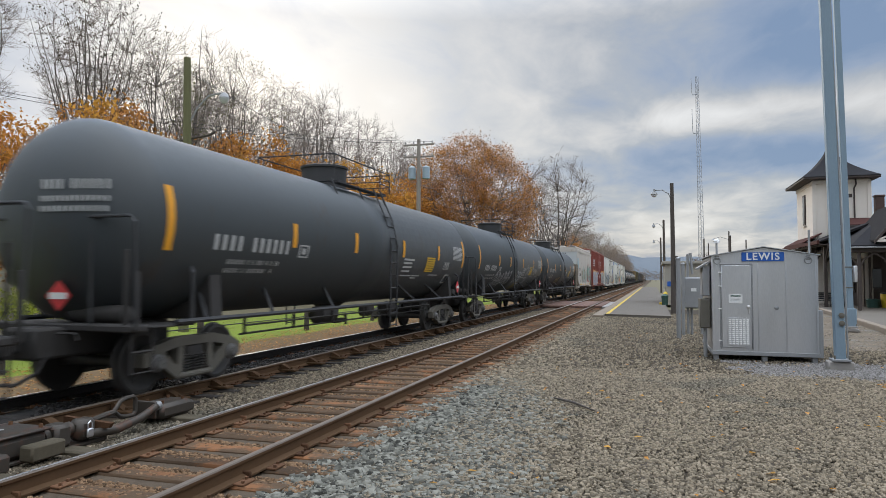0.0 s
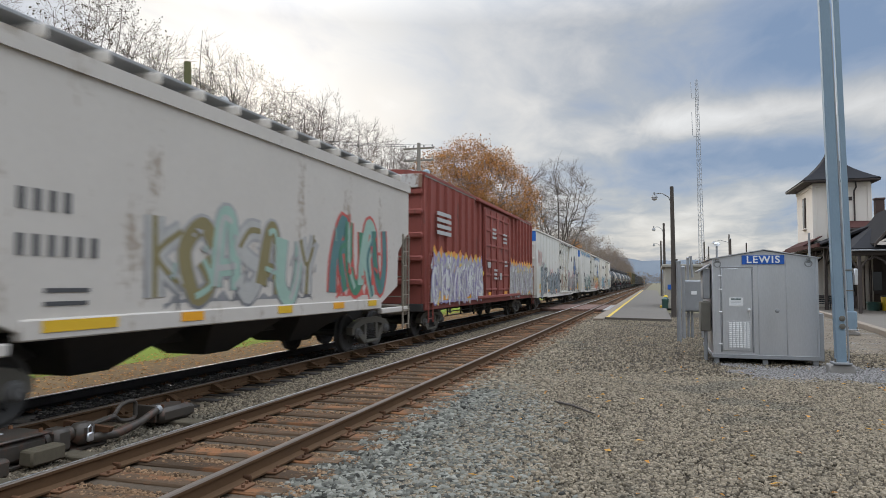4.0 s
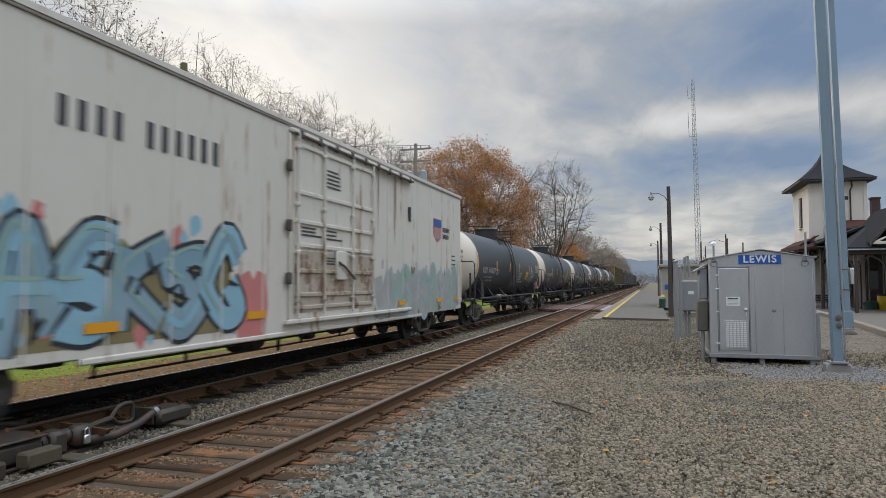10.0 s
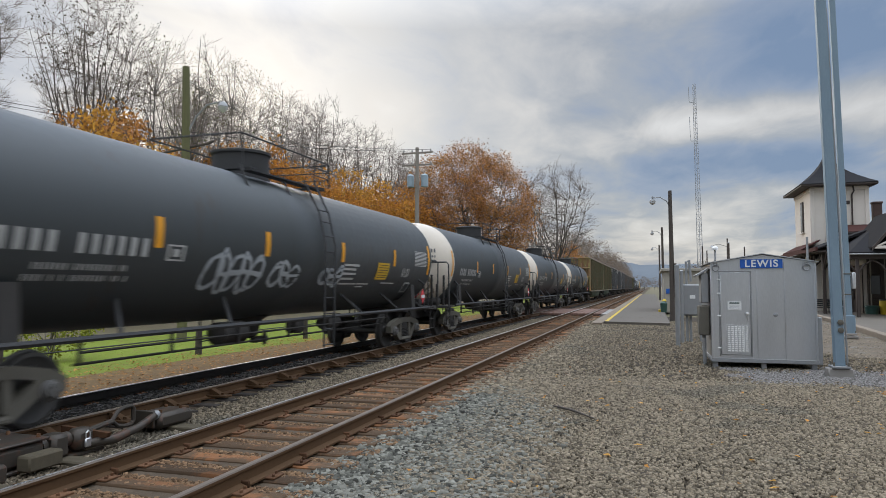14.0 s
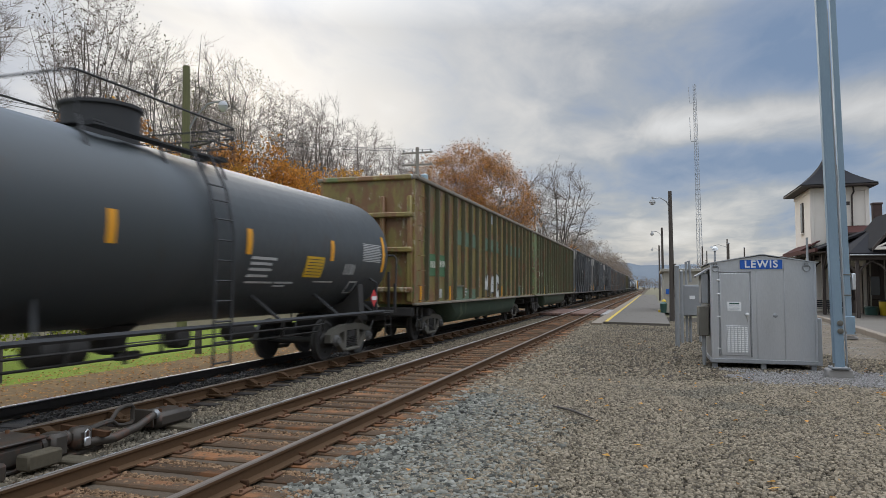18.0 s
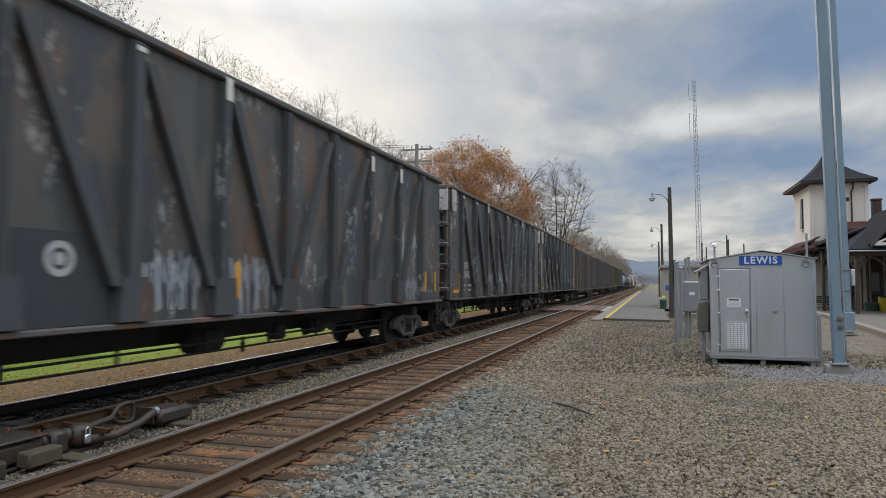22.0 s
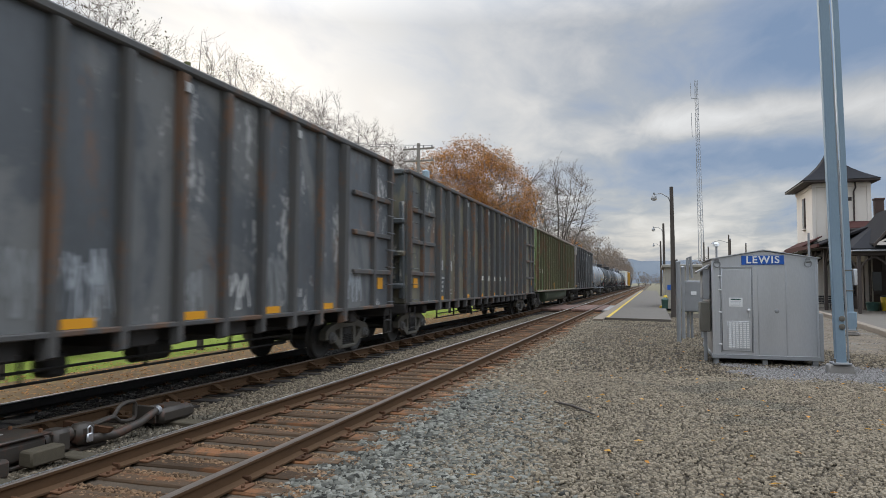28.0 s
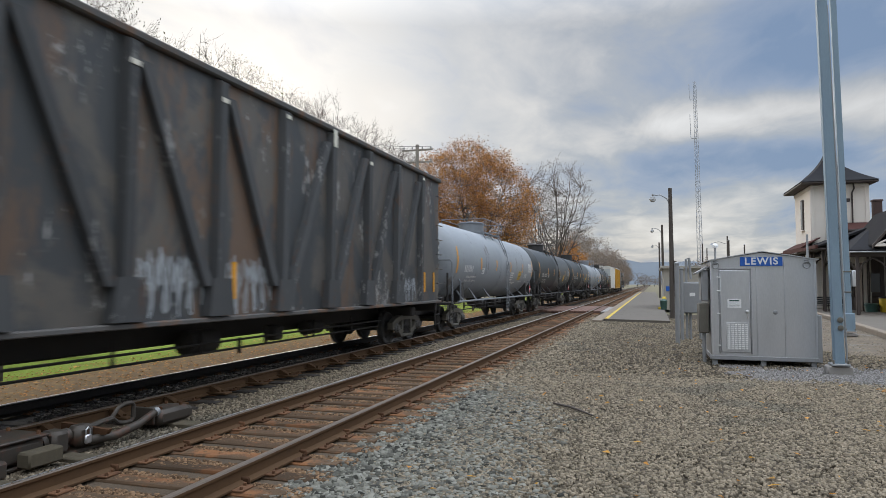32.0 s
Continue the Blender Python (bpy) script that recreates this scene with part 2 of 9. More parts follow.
ASPHALT = material("asphalt", (0.125, 0.108, 0.086), (0.085, 0.072, 0.058), 0.92, scale=1.0, fine=130, bump=0.5, bump_size=0.004)
ROAD_GREY = material("worn_paving", (0.125, 0.108, 0.085), (0.08, 0.068, 0.055), 0.92, scale=0.8, fine=60, bump=0.4, bump_size=0.006)
LANE = material("trodden_dirt", (0.185, 0.150, 0.112), (0.085, 0.070, 0.054), 0.95, scale=0.9, fine=24, bump=0.8, bump_size=0.02, amount=0.95, spec=0.15, patch=(0.17, 0.16, 0.14), patch_amount=0.15, patch_scale=0.45)
CONCRETE = material("concrete", (0.3, 0.28, 0.255), (0.2, 0.185, 0.165), 0.88, scale=3, fine=80, bump=0.35, bump_size=0.005)
YELLOW_LINE = material("yellow_line", (0.62, 0.42, 0.04), (0.40, 0.29, 0.06), 0.8, scale=3, fine=50, bump=0.2, bump_size=0.002, amount=0.7)
GALV = material("galvanised_sheet", (0.66, 0.665, 0.675), (0.46, 0.465, 0.47), 0.34, 0.80, scale=1.3, fine=40, bump=0.08, bump_size=0.002, amount=0.75, stretch=(1, 1, 0.25))
GALV_DULL = material("galvanised_dull", (0.33, 0.335, 0.335), (0.24, 0.245, 0.245), 0.62, 0.55, scale=4, fine=60, bump=0.15, bump_size=0.002)
MAST = material("blue_grey_mast", (0.225, 0.305, 0.365), (0.15, 0.21, 0.26), 0.62, 0.25, scale=2.0, fine=40, stretch=(1, 1, 0.3), bump=0.1, bump_size=0.002, amount=0.7)
RADIO_STEEL = material("weathered_lattice_steel", (0.34, 0.36, 0.39), (0.26, 0.28, 0.30), 0.7, 0.2, scale=3, fine=30, bump=0)
SIGN_BLUE = material("sign_blue", (0.012, 0.10, 0.42), (0.012, 0.08, 0.34), 0.45, scale=5, fine=60, bump=0.03, amount=0.4)
WHITE = material("white_paint", (0.78, 0.78, 0.76), (0.62, 0.61, 0.58), 0.55, scale=3, fine=50, bump=0.05, bump_size=0.002, amount=0.4)
BLACK = material("black_paint", (0.022, 0.023, 0.025), (0.014, 0.014, 0.015), 0.55, scale=4, fine=60, bump=0.08, bump_size=0.002)
POLE_WOOD = material("pole_wood", (0.085, 0.07, 0.058), (0.045, 0.038, 0.032), 0.9, scale=3, fine=50, stretch=(6, 6, 0.4), bump=0.5, bump_size=0.008)
POLE_MOSS = material("mossy_pole_wood", (0.15, 0.15, 0.065), (0.085, 0.075, 0.045), 0.9, scale=3, fine=50, stretch=(6, 6, 0.4), bump=0.5, bump_size=0.008)
POLE_GREY = material("weathered_pole_wood", (0.30, 0.27, 0.235), (0.19, 0.165, 0.14), 0.9, scale=3, fine=50, stretch=(6, 6, 0.4), bump=0.5, bump_size=0.008)
GLASS_LAMP = material("lamp_glass", (0.62, 0.64, 0.65), (0.5, 0.52, 0.53), 0.25, scale=4, fine=40, bump=0)
CAN_BLUE = material("transformer_blue", (0.33, 0.42, 0.48), (0.26, 0.33, 0.38), 0.5, 0.2, scale=4, fine=40, bump=0.05)
BEIGE = material("beige_render", (0.36, 0.335, 0.285), (0.27, 0.25, 0.21), 0.9, scale=2, fine=60, bump=0.2, bump_size=0.004)
KERB_TAN = material("sandy_concrete", (0.235, 0.190, 0.140), (0.14, 0.108, 0.08), 0.92, scale=1.5, fine=60, bump=0.4, bump_size=0.006)
CREAM = material("cream_stucco", (0.70, 0.65, 0.58), (0.60, 0.545, 0.475), 0.9, scale=1.5, fine=40, bump=0.2, bump_size=0.006, rust=(0.38, 0.33, 0.27), rust_amount=0.1)
SLATE = material("dark_shingles", (0.024, 0.0235, 0.025), (0.015, 0.0145, 0.016), 0.85, scale=2, fine=25, bump=0.5, bump_size=0.01, per_object=0.2, spec=0.08)
RED_TILE = material("red_roof_edge", (0.080, 0.034, 0.029), (0.050, 0.026, 0.023), 0.85, scale=3, fine=30, bump=0.4, bump_size=0.01, spec=0.1)
SOOTY_BRICK = material("sooty_brick", (0.10, 0.062, 0.052), (0.06, 0.045, 0.04), 0.9, scale=4, fine=30, bump=0.4, bump_size=0.01)
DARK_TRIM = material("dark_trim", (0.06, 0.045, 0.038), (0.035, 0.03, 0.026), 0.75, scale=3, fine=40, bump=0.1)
DARK_GLASS = material("window_glass", (0.02, 0.024, 0.028), (0.03, 0.033, 0.036), 0.12, scale=2, fine=10, bump=0, amount=0.3)
BIN_YELLOW = material("yellow_plastic", (0.62, 0.43, 0.03), (0.50, 0.34, 0.03), 0.5, scale=3, fine=30, bump=0.05)
GREEN_PLASTIC = material("green_plastic", (0.035, 0.085, 0.07), (0.025, 0.06, 0.05), 0.5, scale=3, fine=30, bump=0.05)
BARK = material("grey_bark", (0.135, 0.120, 0.106), (0.075, 0.065, 0.057), 0.95, scale=3, fine=30, stretch=(4, 4, 0.6), bump=0.6, bump_size=0.02)
TWIG = material("twig_bark", (0.25, 0.21, 0.185), (0.155, 0.13, 0.115), 0.95, scale=3, fine=30, bump=0)
LEAF_ORANGE = material("orange_leaves", (0.52, 0.245, 0.045), (0.40, 0.16, 0.035), 0.75, scale=0.6, fine=8, bump=0, island=0.4)
LEAF_RUST = material("russet_leaves", (0.30, 0.135, 0.050), (0.46, 0.22, 0.055), 0.75, scale=0.35, fine=6, bump=0, island=0.60, amount=1.0)
LEAF_YELLOW = material("yellow_leaves", (0.56, 0.30, 0.05), (0.45, 0.21, 0.04), 0.75, scale=0.6, fine=8, bump=0, island=0.4)
LEAF_GREEN = material("olive_leaves", (0.10, 0.115, 0.03), (0.14, 0.11, 0.03), 0.8, scale=0.6, fine=8, bump=0, island=0.45)
LEAF_DARK = material("dark_withered_leaves", (0.085, 0.075, 0.045), (0.06, 0.05, 0.035), 0.85, scale=0.6, fine=8, bump=0, island=0.4)
THICKET = material("grey_thicket", (0.20, 0.15, 0.105), (0.13, 0.10, 0.08), 0.9, scale=0.6, fine=8, bump=0, island=0.4)
BRUSH = material("dry_brush", (0.17, 0.115, 0.07), (0.11, 0.08, 0.05), 0.9, scale=0.6, fine=8, bump=0, island=0.4)
HILL = material("far_hill", (0.165, 0.185, 0.205), (0.135, 0.155, 0.175), 1.0, scale=0.01, fine=0.08, bump=0, amount=0.7, spec=0.0)
for leaf in (LEAF_ORANGE, LEAF_RUST, LEAF_YELLOW, LEAF_GREEN, LEAF_DARK, THICKET, BRUSH, GRASS_BLADE):
    leafy(leaf)
# train
TANK_BLACK = material("tank_black", (0.041, 0.049, 0.052), (0.062, 0.066, 0.067), 0.50, scale=0.6, fine=9, stretch=(1, 1, 0.5), bump=0.06, bump_size=0.004, rust=GRIME, rust_amount=0.2, spec=0.48)
TANK_WHITE = material("tank_white", (0.70, 0.63, 0.53), (0.58, 0.50, 0.40), 0.55, scale=0.8, fine=9, bump=0.04, rust=(0.30, 0.19, 0.11), rust_amount=0.26, rust_stretch=(1, 1, 0.25), rust_scale=1.1)
TANK_GREY = material("tank_grey", (0.30, 0.325, 0.345), (0.22, 0.24, 0.26), 0.5, scale=0.7, fine=9, bump=0.05, rust=(0.13, 0.12, 0.11), rust_amount=0.2)
STRIPE = material("reflective_orange", (0.80, 0.36, 0.015), (0.62, 0.27, 0.015), 0.45, scale=4, fine=40, bump=0)
PANEL_YELLOW = material("yellow_panel", (0.70, 0.43, 0.02), (0.55, 0.33, 0.02), 0.5, scale=5, fine=50, bump=0)
PLACARD_RED = material("placard_red", (0.60, 0.045, 0.05), (0.5, 0.05, 0.05), 0.5, bump=0)
STENCIL = material("white_stencil", (0.50, 0.50, 0.48), (0.33, 0.33, 0.32), 0.6, scale=8, fine=60, bump=0, amount=0.7)
STENCIL_DIM = material("faded_stencil", (0.26, 0.26, 0.25), (0.14, 0.14, 0.14), 0.6, scale=8, fine=60, bump=0, amount=0.8)
STENCIL_BLACK = material("black_stencil", (0.05, 0.05, 0.052), (0.09, 0.09, 0.09), 0.6, scale=8, fine=60, bump=0, amount=0.7)
UNDER = material("underframe_grime", (0.034, 0.032, 0.030), (0.060, 0.052, 0.045), 0.8, 0.1, scale=4, fine=40, bump=0.25, bump_size=0.004)
TRUCK_IRON = material("truck_iron", (0.150,0.138,0.112), (0.085,0.077,0.063), 0.8, 0.2, scale=5, fine=50, bump=0.3, bump_size=0.005)
WHEEL_STEEL = material("wheel_steel", (0.062,0.060,0.057), (0.09,0.082,0.073), 0.6, 0.5, scale=6, fine=60, bump=0.1, bump_size=0.002)
BEARING = material("bearing_cap", (0.17,0.165,0.155), (0.10,0.095,0.09), 0.6, 0.4, scale=8, fine=60, bump=0.1)
REEFER_WHITE = material("reefer_white", (0.655, 0.64, 0.585), (0.565, 0.545, 0.485), 0.6, scale=0.7, fine=8, stretch=(1, 1, 0.35), bump=0.05, rust=(0.36, 0.26, 0.17), rust_amount=0.16, rust_stretch=(1, 1.2, 0.12), rust_scale=2.4, patch=(0.50, 0.47, 0.41), patch_amount=0.12, patch_scale=0.5)
REEFER_GREY = material("reefer_cream", (0.68, 0.65, 0.575), (0.58, 0.545, 0.47), 0.65, scale=0.7, fine=8, stretch=(1, 1, 0.35), bump=0.05, rust=(0.34, 0.215, 0.12), rust_amount=0.24, rust_stretch=(1, 1.2, 0.12), rust_scale=2.2)
HOPPER_GREY = material("hopper_grey", (0.55, 0.51, 0.455), (0.45, 0.41, 0.36), 0.65, scale=0.7, fine=8, bump=0.05, rust=(0.28, 0.22, 0.16), rust_amount=0.22)
BOX_RED = material("boxcar_oxide", (0.27, 0.0648, 0.0459), (0.1755, 0.0486, 0.0378), 0.7, scale=0.8, fine=9, stretch=(1, 1, 0.3), bump=0.06, rust=(0.11, 0.045, 0.032), rust_amount=0.2)
GON = dict(scale=1.6, fine=12, stretch=(1, 1, 0.4), bump=0.15, bump_size=0.012, amount=0.9, per_object=0.14)
GON_GREEN = material("gondola_olive", (0.270, 0.195, 0.048), (0.136, 0.121, 0.045), 0.50, rust=(0.200, 0.096, 0.042), rust_amount=0.56, rust_stretch=(1, 1, 0.45), rust_scale=1.9, patch=(0.120, 0.163, 0.063), patch_amount=0.18, patch_scale=0.7, chips=(0.479, 0.419, 0.301), spec=0.6, **GON)
GON_GREEN_B = material("gondola_green", (0.170, 0.238, 0.092), (0.098, 0.138, 0.066), 0.50, rust=(0.158, 0.083, 0.048), rust_amount=0.44, rust_stretch=(1, 1, 0.30), rust_scale=1.5, patch=(0.195, 0.203, 0.075), patch_amount=0.42, patch_scale=0.6, chips=(0.480, 0.540, 0.390), spec=0.6, **GON)
GON_GREEN_C = material("gondola_bright_green", (0.185, 0.235, 0.080), (0.125, 0.170, 0.065), 0.50, rust=(0.190, 0.105, 0.055), rust_amount=0.46, rust_stretch=(1, 1, 0.5), rust_scale=0.9, patch=(0.160, 0.232, 0.096), patch_amount=0.42, patch_scale=0.7, chips=(0.480, 0.496, 0.352), spec=0.6, **GON)
GON_DARK = material("gondola_black", (0.078, 0.075, 0.070), (0.140, 0.122, 0.100), 0.50, rust=(0.135, 0.085, 0.055), rust_amount=0.44, rust_scale=1.3, patch=(0.047, 0.053, 0.058), patch_amount=0.5, patch_scale=0.6, chips=(0.413, 0.405, 0.384), spec=0.6, **GON)
GON_SLATE = material("gondola_slate", (0.098, 0.108, 0.117), (0.062, 0.067, 0.070), 0.50, rust=(0.166, 0.098, 0.064), rust_amount=0.26, rust_scale=1.2, patch=(0.159, 0.161, 0.155), patch_amount=0.4, patch_scale=0.5, chips=(0.451, 0.442, 0.421), spec=0.6, **GON)
GON_BROWN = material("gondola_weathered", (0.080, 0.088, 0.086), (0.058, 0.068, 0.072), 0.50, rust=(0.17, 0.105, 0.065), rust_amount=0.32, rust_scale=1.4, patch=(0.155, 0.14, 0.092), patch_amount=0.40, patch_scale=0.5, chips=(0.40, 0.37, 0.32), spec=0.6, **GON)
GON_RUST = material("gondola_rusty_brown", (0.20, 0.150, 0.112), (0.13, 0.112, 0.095), 0.50, rust=(0.24, 0.135, 0.085), rust_amount=0.5, rust_scale=1.0, patch=(0.13, 0.13, 0.125), patch_amount=0.35, patch_scale=0.45, chips=(0.36, 0.32, 0.27), spec=0.6, **GON)
# ribs are darker than the panels between them, with rust patches
RIB_GREEN = material("dark_green_rib", (0.075, 0.081, 0.039), (0.111, 0.072, 0.039), 0.78, scale=2, fine=14, bump=0.1, per_object=0.2, rust=(0.130, 0.072, 0.039), rust_amount=0.4, rust_scale=2.0)
RIB_DARK = material("darker_black_rib", (0.056, 0.060, 0.063), (0.088, 0.086, 0.083), 0.7, scale=2, fine=14, bump=0.1, per_object=0.2, rust=(0.103, 0.063, 0.044), rust_amount=0.28, rust_scale=2.0, chips=(0.299, 0.299, 0.287))
RIB_SLATE = material("dark_slate_rib", (0.080, 0.083, 0.083), (0.116, 0.094, 0.073), 0.7, scale=2, fine=14, bump=0.1, per_object=0.2, rust=(0.161, 0.088, 0.049), rust_amount=0.40, rust_scale=2.0)
SILL_EDGE = material("scuffed_sill_edge", (0.268, 0.234, 0.183), (0.147, 0.124, 0.095), 0.8, scale=1.5, fine=12, stretch=(1, 0.4, 1), bump=0.15, amount=0.9)
# belly green is darkened to hold the shade under the body
BELLY_GREEN = material("shaded_green_belly", (0.050, 0.083, 0.053), (0.078, 0.104, 0.070), 0.75, scale=0.7, fine=8, bump=0.1, patch=(0.125, 0.163, 0.100), patch_amount=0.2, patch_scale=0.8)
CREAM_PAINT = material("cream_lettering", (0.74, 0.72, 0.62), (0.62, 0.60, 0.50), 0.65, scale=4, fine=30, bump=0, amount=0.7)
LOGO_BLUE = material("logo_blue", (0.03, 0.11, 0.32), (0.03, 0.09, 0.26), 0.55, scale=4, fine=40, bump=0)
LOGO_RED = material("logo_red", (0.48, 0.11, 0.10), (0.38, 0.09, 0.08), 0.55, scale=4, fine=40, bump=0)
LOGO_DARK = material("logo_dark", (0.045, 0.062, 0.04), (0.055, 0.07, 0.05), 0.6, bump=0)
PAINT = {}
for key, c in dict(teal=(0.09, 0.20, 0.20), sky=(0.28, 0.50, 0.60), orange=(0.72, 0.27, 0.05), red=(0.55, 0.10, 0.08), pink=(0.62, 0.22, 0.20), yellow=(0.70, 0.48, 0.06), black=(0.025, 0.03, 0.035),
                   white=(0.66, 0.66, 0.63), lilac=(0.30, 0.26, 0.46), mint=(0.32, 0.46, 0.38), blue=(0.08, 0.20, 0.42), fade=(0.50, 0.44, 0.36), green=(0.07, 0.22, 0.13), grey=(0.30, 0.31, 0.31), silver=(0.42, 0.45, 0.47), gold=(0.24, 0.20, 0.09)).items():
    PAINT[key] = material("spray_" + key, c, tuple(v * 0.75 for v in c), 0.6, scale=3, fine=30, bump=0, amount=0.6)


def faded(name, low, mid, high):
    """Sprayed paint that runs from one colour at the foot to another at the top of the letters."""
    m = material("spray_" + name, low, mid, 0.6, scale=3, fine=30, bump=0, amount=0.3)
    tree = m.node_tree
    sep = nd(tree, "ShaderNodeSeparateXYZ")
    link(tree, nd(tree, "ShaderNodeTexCoord").outputs["Object"], sep.inputs[0])
    wave = noise_node(tree, nd(tree, "ShaderNodeTexCoord").outputs["Object"], 2.5, 3.0)
    up = math_node(tree, "ADD", math_node(tree, "MULTIPLY", sep.outputs[2], 0.40), math_node(tree, "MULTIPLY", wave, 0.35))
    col = ramp(tree, up, [(0.50, low), (0.72, mid), (0.98, high)])
    link(tree, col, tree.nodes["Principled BSDF"].inputs["Base Color"])
    return m


for key, c in dict(steel=(0.25, 0.31, 0.34), steel_dark=(0.11, 0.14, 0.15), slate=(0.085, 0.095, 0.10), blush=(0.60, 0.42, 0.37), pale=(0.46, 0.45, 0.42), ice=(0.40, 0.52, 0.58), lilac_pale=(0.48, 0.42, 0.50), ash=(0.30, 0.27, 0.24)).items():
    PAINT[key] = material("spray_" + key, c, tuple(v * 0.7 for v in c), 0.6, scale=3, fine=30, bump=0, amount=0.8)
PAINT["fire"] = faded("fire", (0.60, 0.10, 0.09), (0.62, 0.20, 0.12), (0.62, 0.42, 0.07))
PAINT["frost"] = faded("frost", (0.20, 0.30, 0.36), (0.26, 0.38, 0.44), (0.20, 0.33, 0.40))
PAINT["smoke"] = faded("smoke", (0.10, 0.105, 0.11), (0.18, 0.18, 0.185), (0.34, 0.33, 0.32))
PAINT["sea"] = faded("sea", (0.10, 0.21, 0.18), (0.20, 0.30, 0.28), (0.42, 0.46, 0.44))
CAR_YELLOW = material("railcar_yellow", (0.50, 0.27, 0.02), (0.38, 0.20, 0.02), 0.6, scale=0.8, fine=9, bump=0.05, rust=(0.15, 0.08, 0.04), rust_amount=0.2)


# ---------------- mesh helpers ----------------
class MB:
    """Collects vertices and faces of one mesh."""

    def __init__(self):
        self.v, self.f, self.k, self.slot = [], [], [], 0

    def add(self, verts, faces, m=None):
        n = len(self.v)
        self.v += [tuple(m @ Vector(p)) for p in verts] if m else [tuple(p) for p in verts]
        self.f += [tuple(i + n for i in f) for f in faces]
        self.k += [self.slot] * len(faces)
        return self

    def box(self, c, s, m=None):
        x, y, z = (a / 2 for a in s)
        p = [(c[0] + i * x, c[1] + j * y, c[2] + k * z) for i in (-1, 1) for j in (-1, 1) for k in (-1, 1)]
        return self.add(p, [(0, 1, 3, 2), (4, 6, 7, 5), (0, 4, 5, 1), (2, 3, 7, 6), (0, 2, 6, 4), (1, 5, 7, 3)], m)

    def cbox(self, c, s, b=0.02, m=None):
        """A box with chamfered edges."""
        h = [a / 2 for a in s]
        b = min(b, min(h) * 0.9)
        pts, idx = [], {}
        for sg in [(i, j, k) for i in (-1, 1) for j in (-1, 1) for k in (-1, 1)]:
            for ax in range(3):
                idx[sg, ax] = len(pts)
                pts.append(tuple(c[a] + sg[a] * (h[a] if a == ax else h[a] - b) for a in range(3)))
        faces = []
        for ax in range(3):
            u, w = (ax + 1) % 3, (ax + 2) % 3
            for s0 in (-1, 1):
                ring = []
                for su, sw in ((-1, -1), (1, -1), (1, 1), (-1, 1)):
                    sg = [0, 0, 0]
                    sg[ax], sg[u], sg[w] = s0, su, sw
                    ring.append(idx[tuple(sg), ax])
                faces.append(ring if s0 > 0 else ring[::-1])
            for su in (-1, 1):
                for sw in (-1, 1):
                    e = []
                    for sa, face in ((-1, u), (1, u), (1, w), (-1, w)):
                        sg = [0, 0, 0]
                        sg[ax], sg[u], sg[w] = sa, su, sw
                        e.append(idx[tuple(sg), face])
                    faces.append(e if su * sw < 0 else e[::-1])
        for sg in [(i, j, k) for i in (-1, 1) for j in (-1, 1) for k in (-1, 1)]:
            t = [idx[sg, 0], idx[sg, 1], idx[sg, 2]]
            faces.append(t if sg[0] * sg[1] * sg[2] > 0 else t[::-1])
        return self.add(pts, faces, m)

    def tube(self, pts, r, n=6, caps=True):
        pts = [Vector(p) for p in pts]
        rs = r if isinstance(r, (list, tuple)) else [r] * len(pts)
        verts, faces = [], []
        up = None
        for i, p in enumerate(pts):
            d = (pts[min(i + 1, len(pts) - 1)] - pts[max(i - 1, 0)]).normalized()
            if up is None:
                up = Vector((0, 0, 1)) if abs(d.z) < 0.9 else Vector((1, 0, 0))
            side = d.cross(up)
            if side.length < 1e-6:
                side = d.cross(Vector((0.3, 0.8, 0.5)))
            side.normalize()
            up = side.cross(d).normalized()
            for k in range(n):
                a = 2 * math.pi * k / n
                verts.append(p + (side * math.cos(a) + up * math.sin(a)) * rs[i])
        for i in range(len(pts) - 1):
            for k in range(n):
                a, b = i * n + k, i * n + (k + 1) % n
                faces.append((a, b, b + n, a + n))
        if caps:
            faces.append(tuple(range(n))[::-1])
            faces.append(tuple((len(pts) - 1) * n + k for k in range(n)))
        return self.add(verts, faces)

    def cyl(self, p0, p1, r, n=12, r1=None):
        return self.tube([p0, p1], [r, r if r1 is None else r1], n)

    def prism(self, poly, axis, a, b):
        """A polygon pushed along an axis. poly in (y, z) for x, (x, z) for y, (x, y) for z."""
        n = len(poly)
        put = {"x": lambda u, w, t: (t, u, w), "y": lambda u, w, t: (u, t, w), "z": lambda u, w, t: (u, w, t)}[axis]
        verts = [put(u, w, a) for u, w in poly] + [put(u, w, b) for u, w in poly]
        area = sum(poly[i][0] * poly[(i + 1) % n][1] - poly[(i + 1) % n][0] * poly[i][1] for i in range(n))
        flip = (area > 0) == ((b > a) == (axis != "y"))
        faces = [tuple(range(n))[::-1], tuple(range(n, 2 * n))] + [(i, (i + 1) % n, (i + 1) % n + n, i + n) for i in range(n)]
        return self.add(verts, faces if flip else [f[::-1] for f in faces])

    def lathe(self, prof, centre, n=32, axis="y"):
        """Rings of (along, radius) round an axis through centre."""
        verts, faces = [], []
        for t, r in prof:
            for k in range(n):
                a = 2 * math.pi * k / n
                c, s = r * math.cos(a), r * math.sin(a)
                verts.append({"y": (centre[0] + c, centre[1] + t, centre[2] + s), "z": (centre[0] + c, centre[1] + s, centre[2] + t), "x": (centre[0] + t, centre[1] + c, centre[2] + s)}[axis])
        for i in range(len(prof) - 1):
            for k in range(n):
                q = (i * n + k, i * n + (k + 1) % n, (i + 1) * n + (k + 1) % n, (i + 1) * n + k)
                faces.append(q[::-1] if axis == "y" else q)
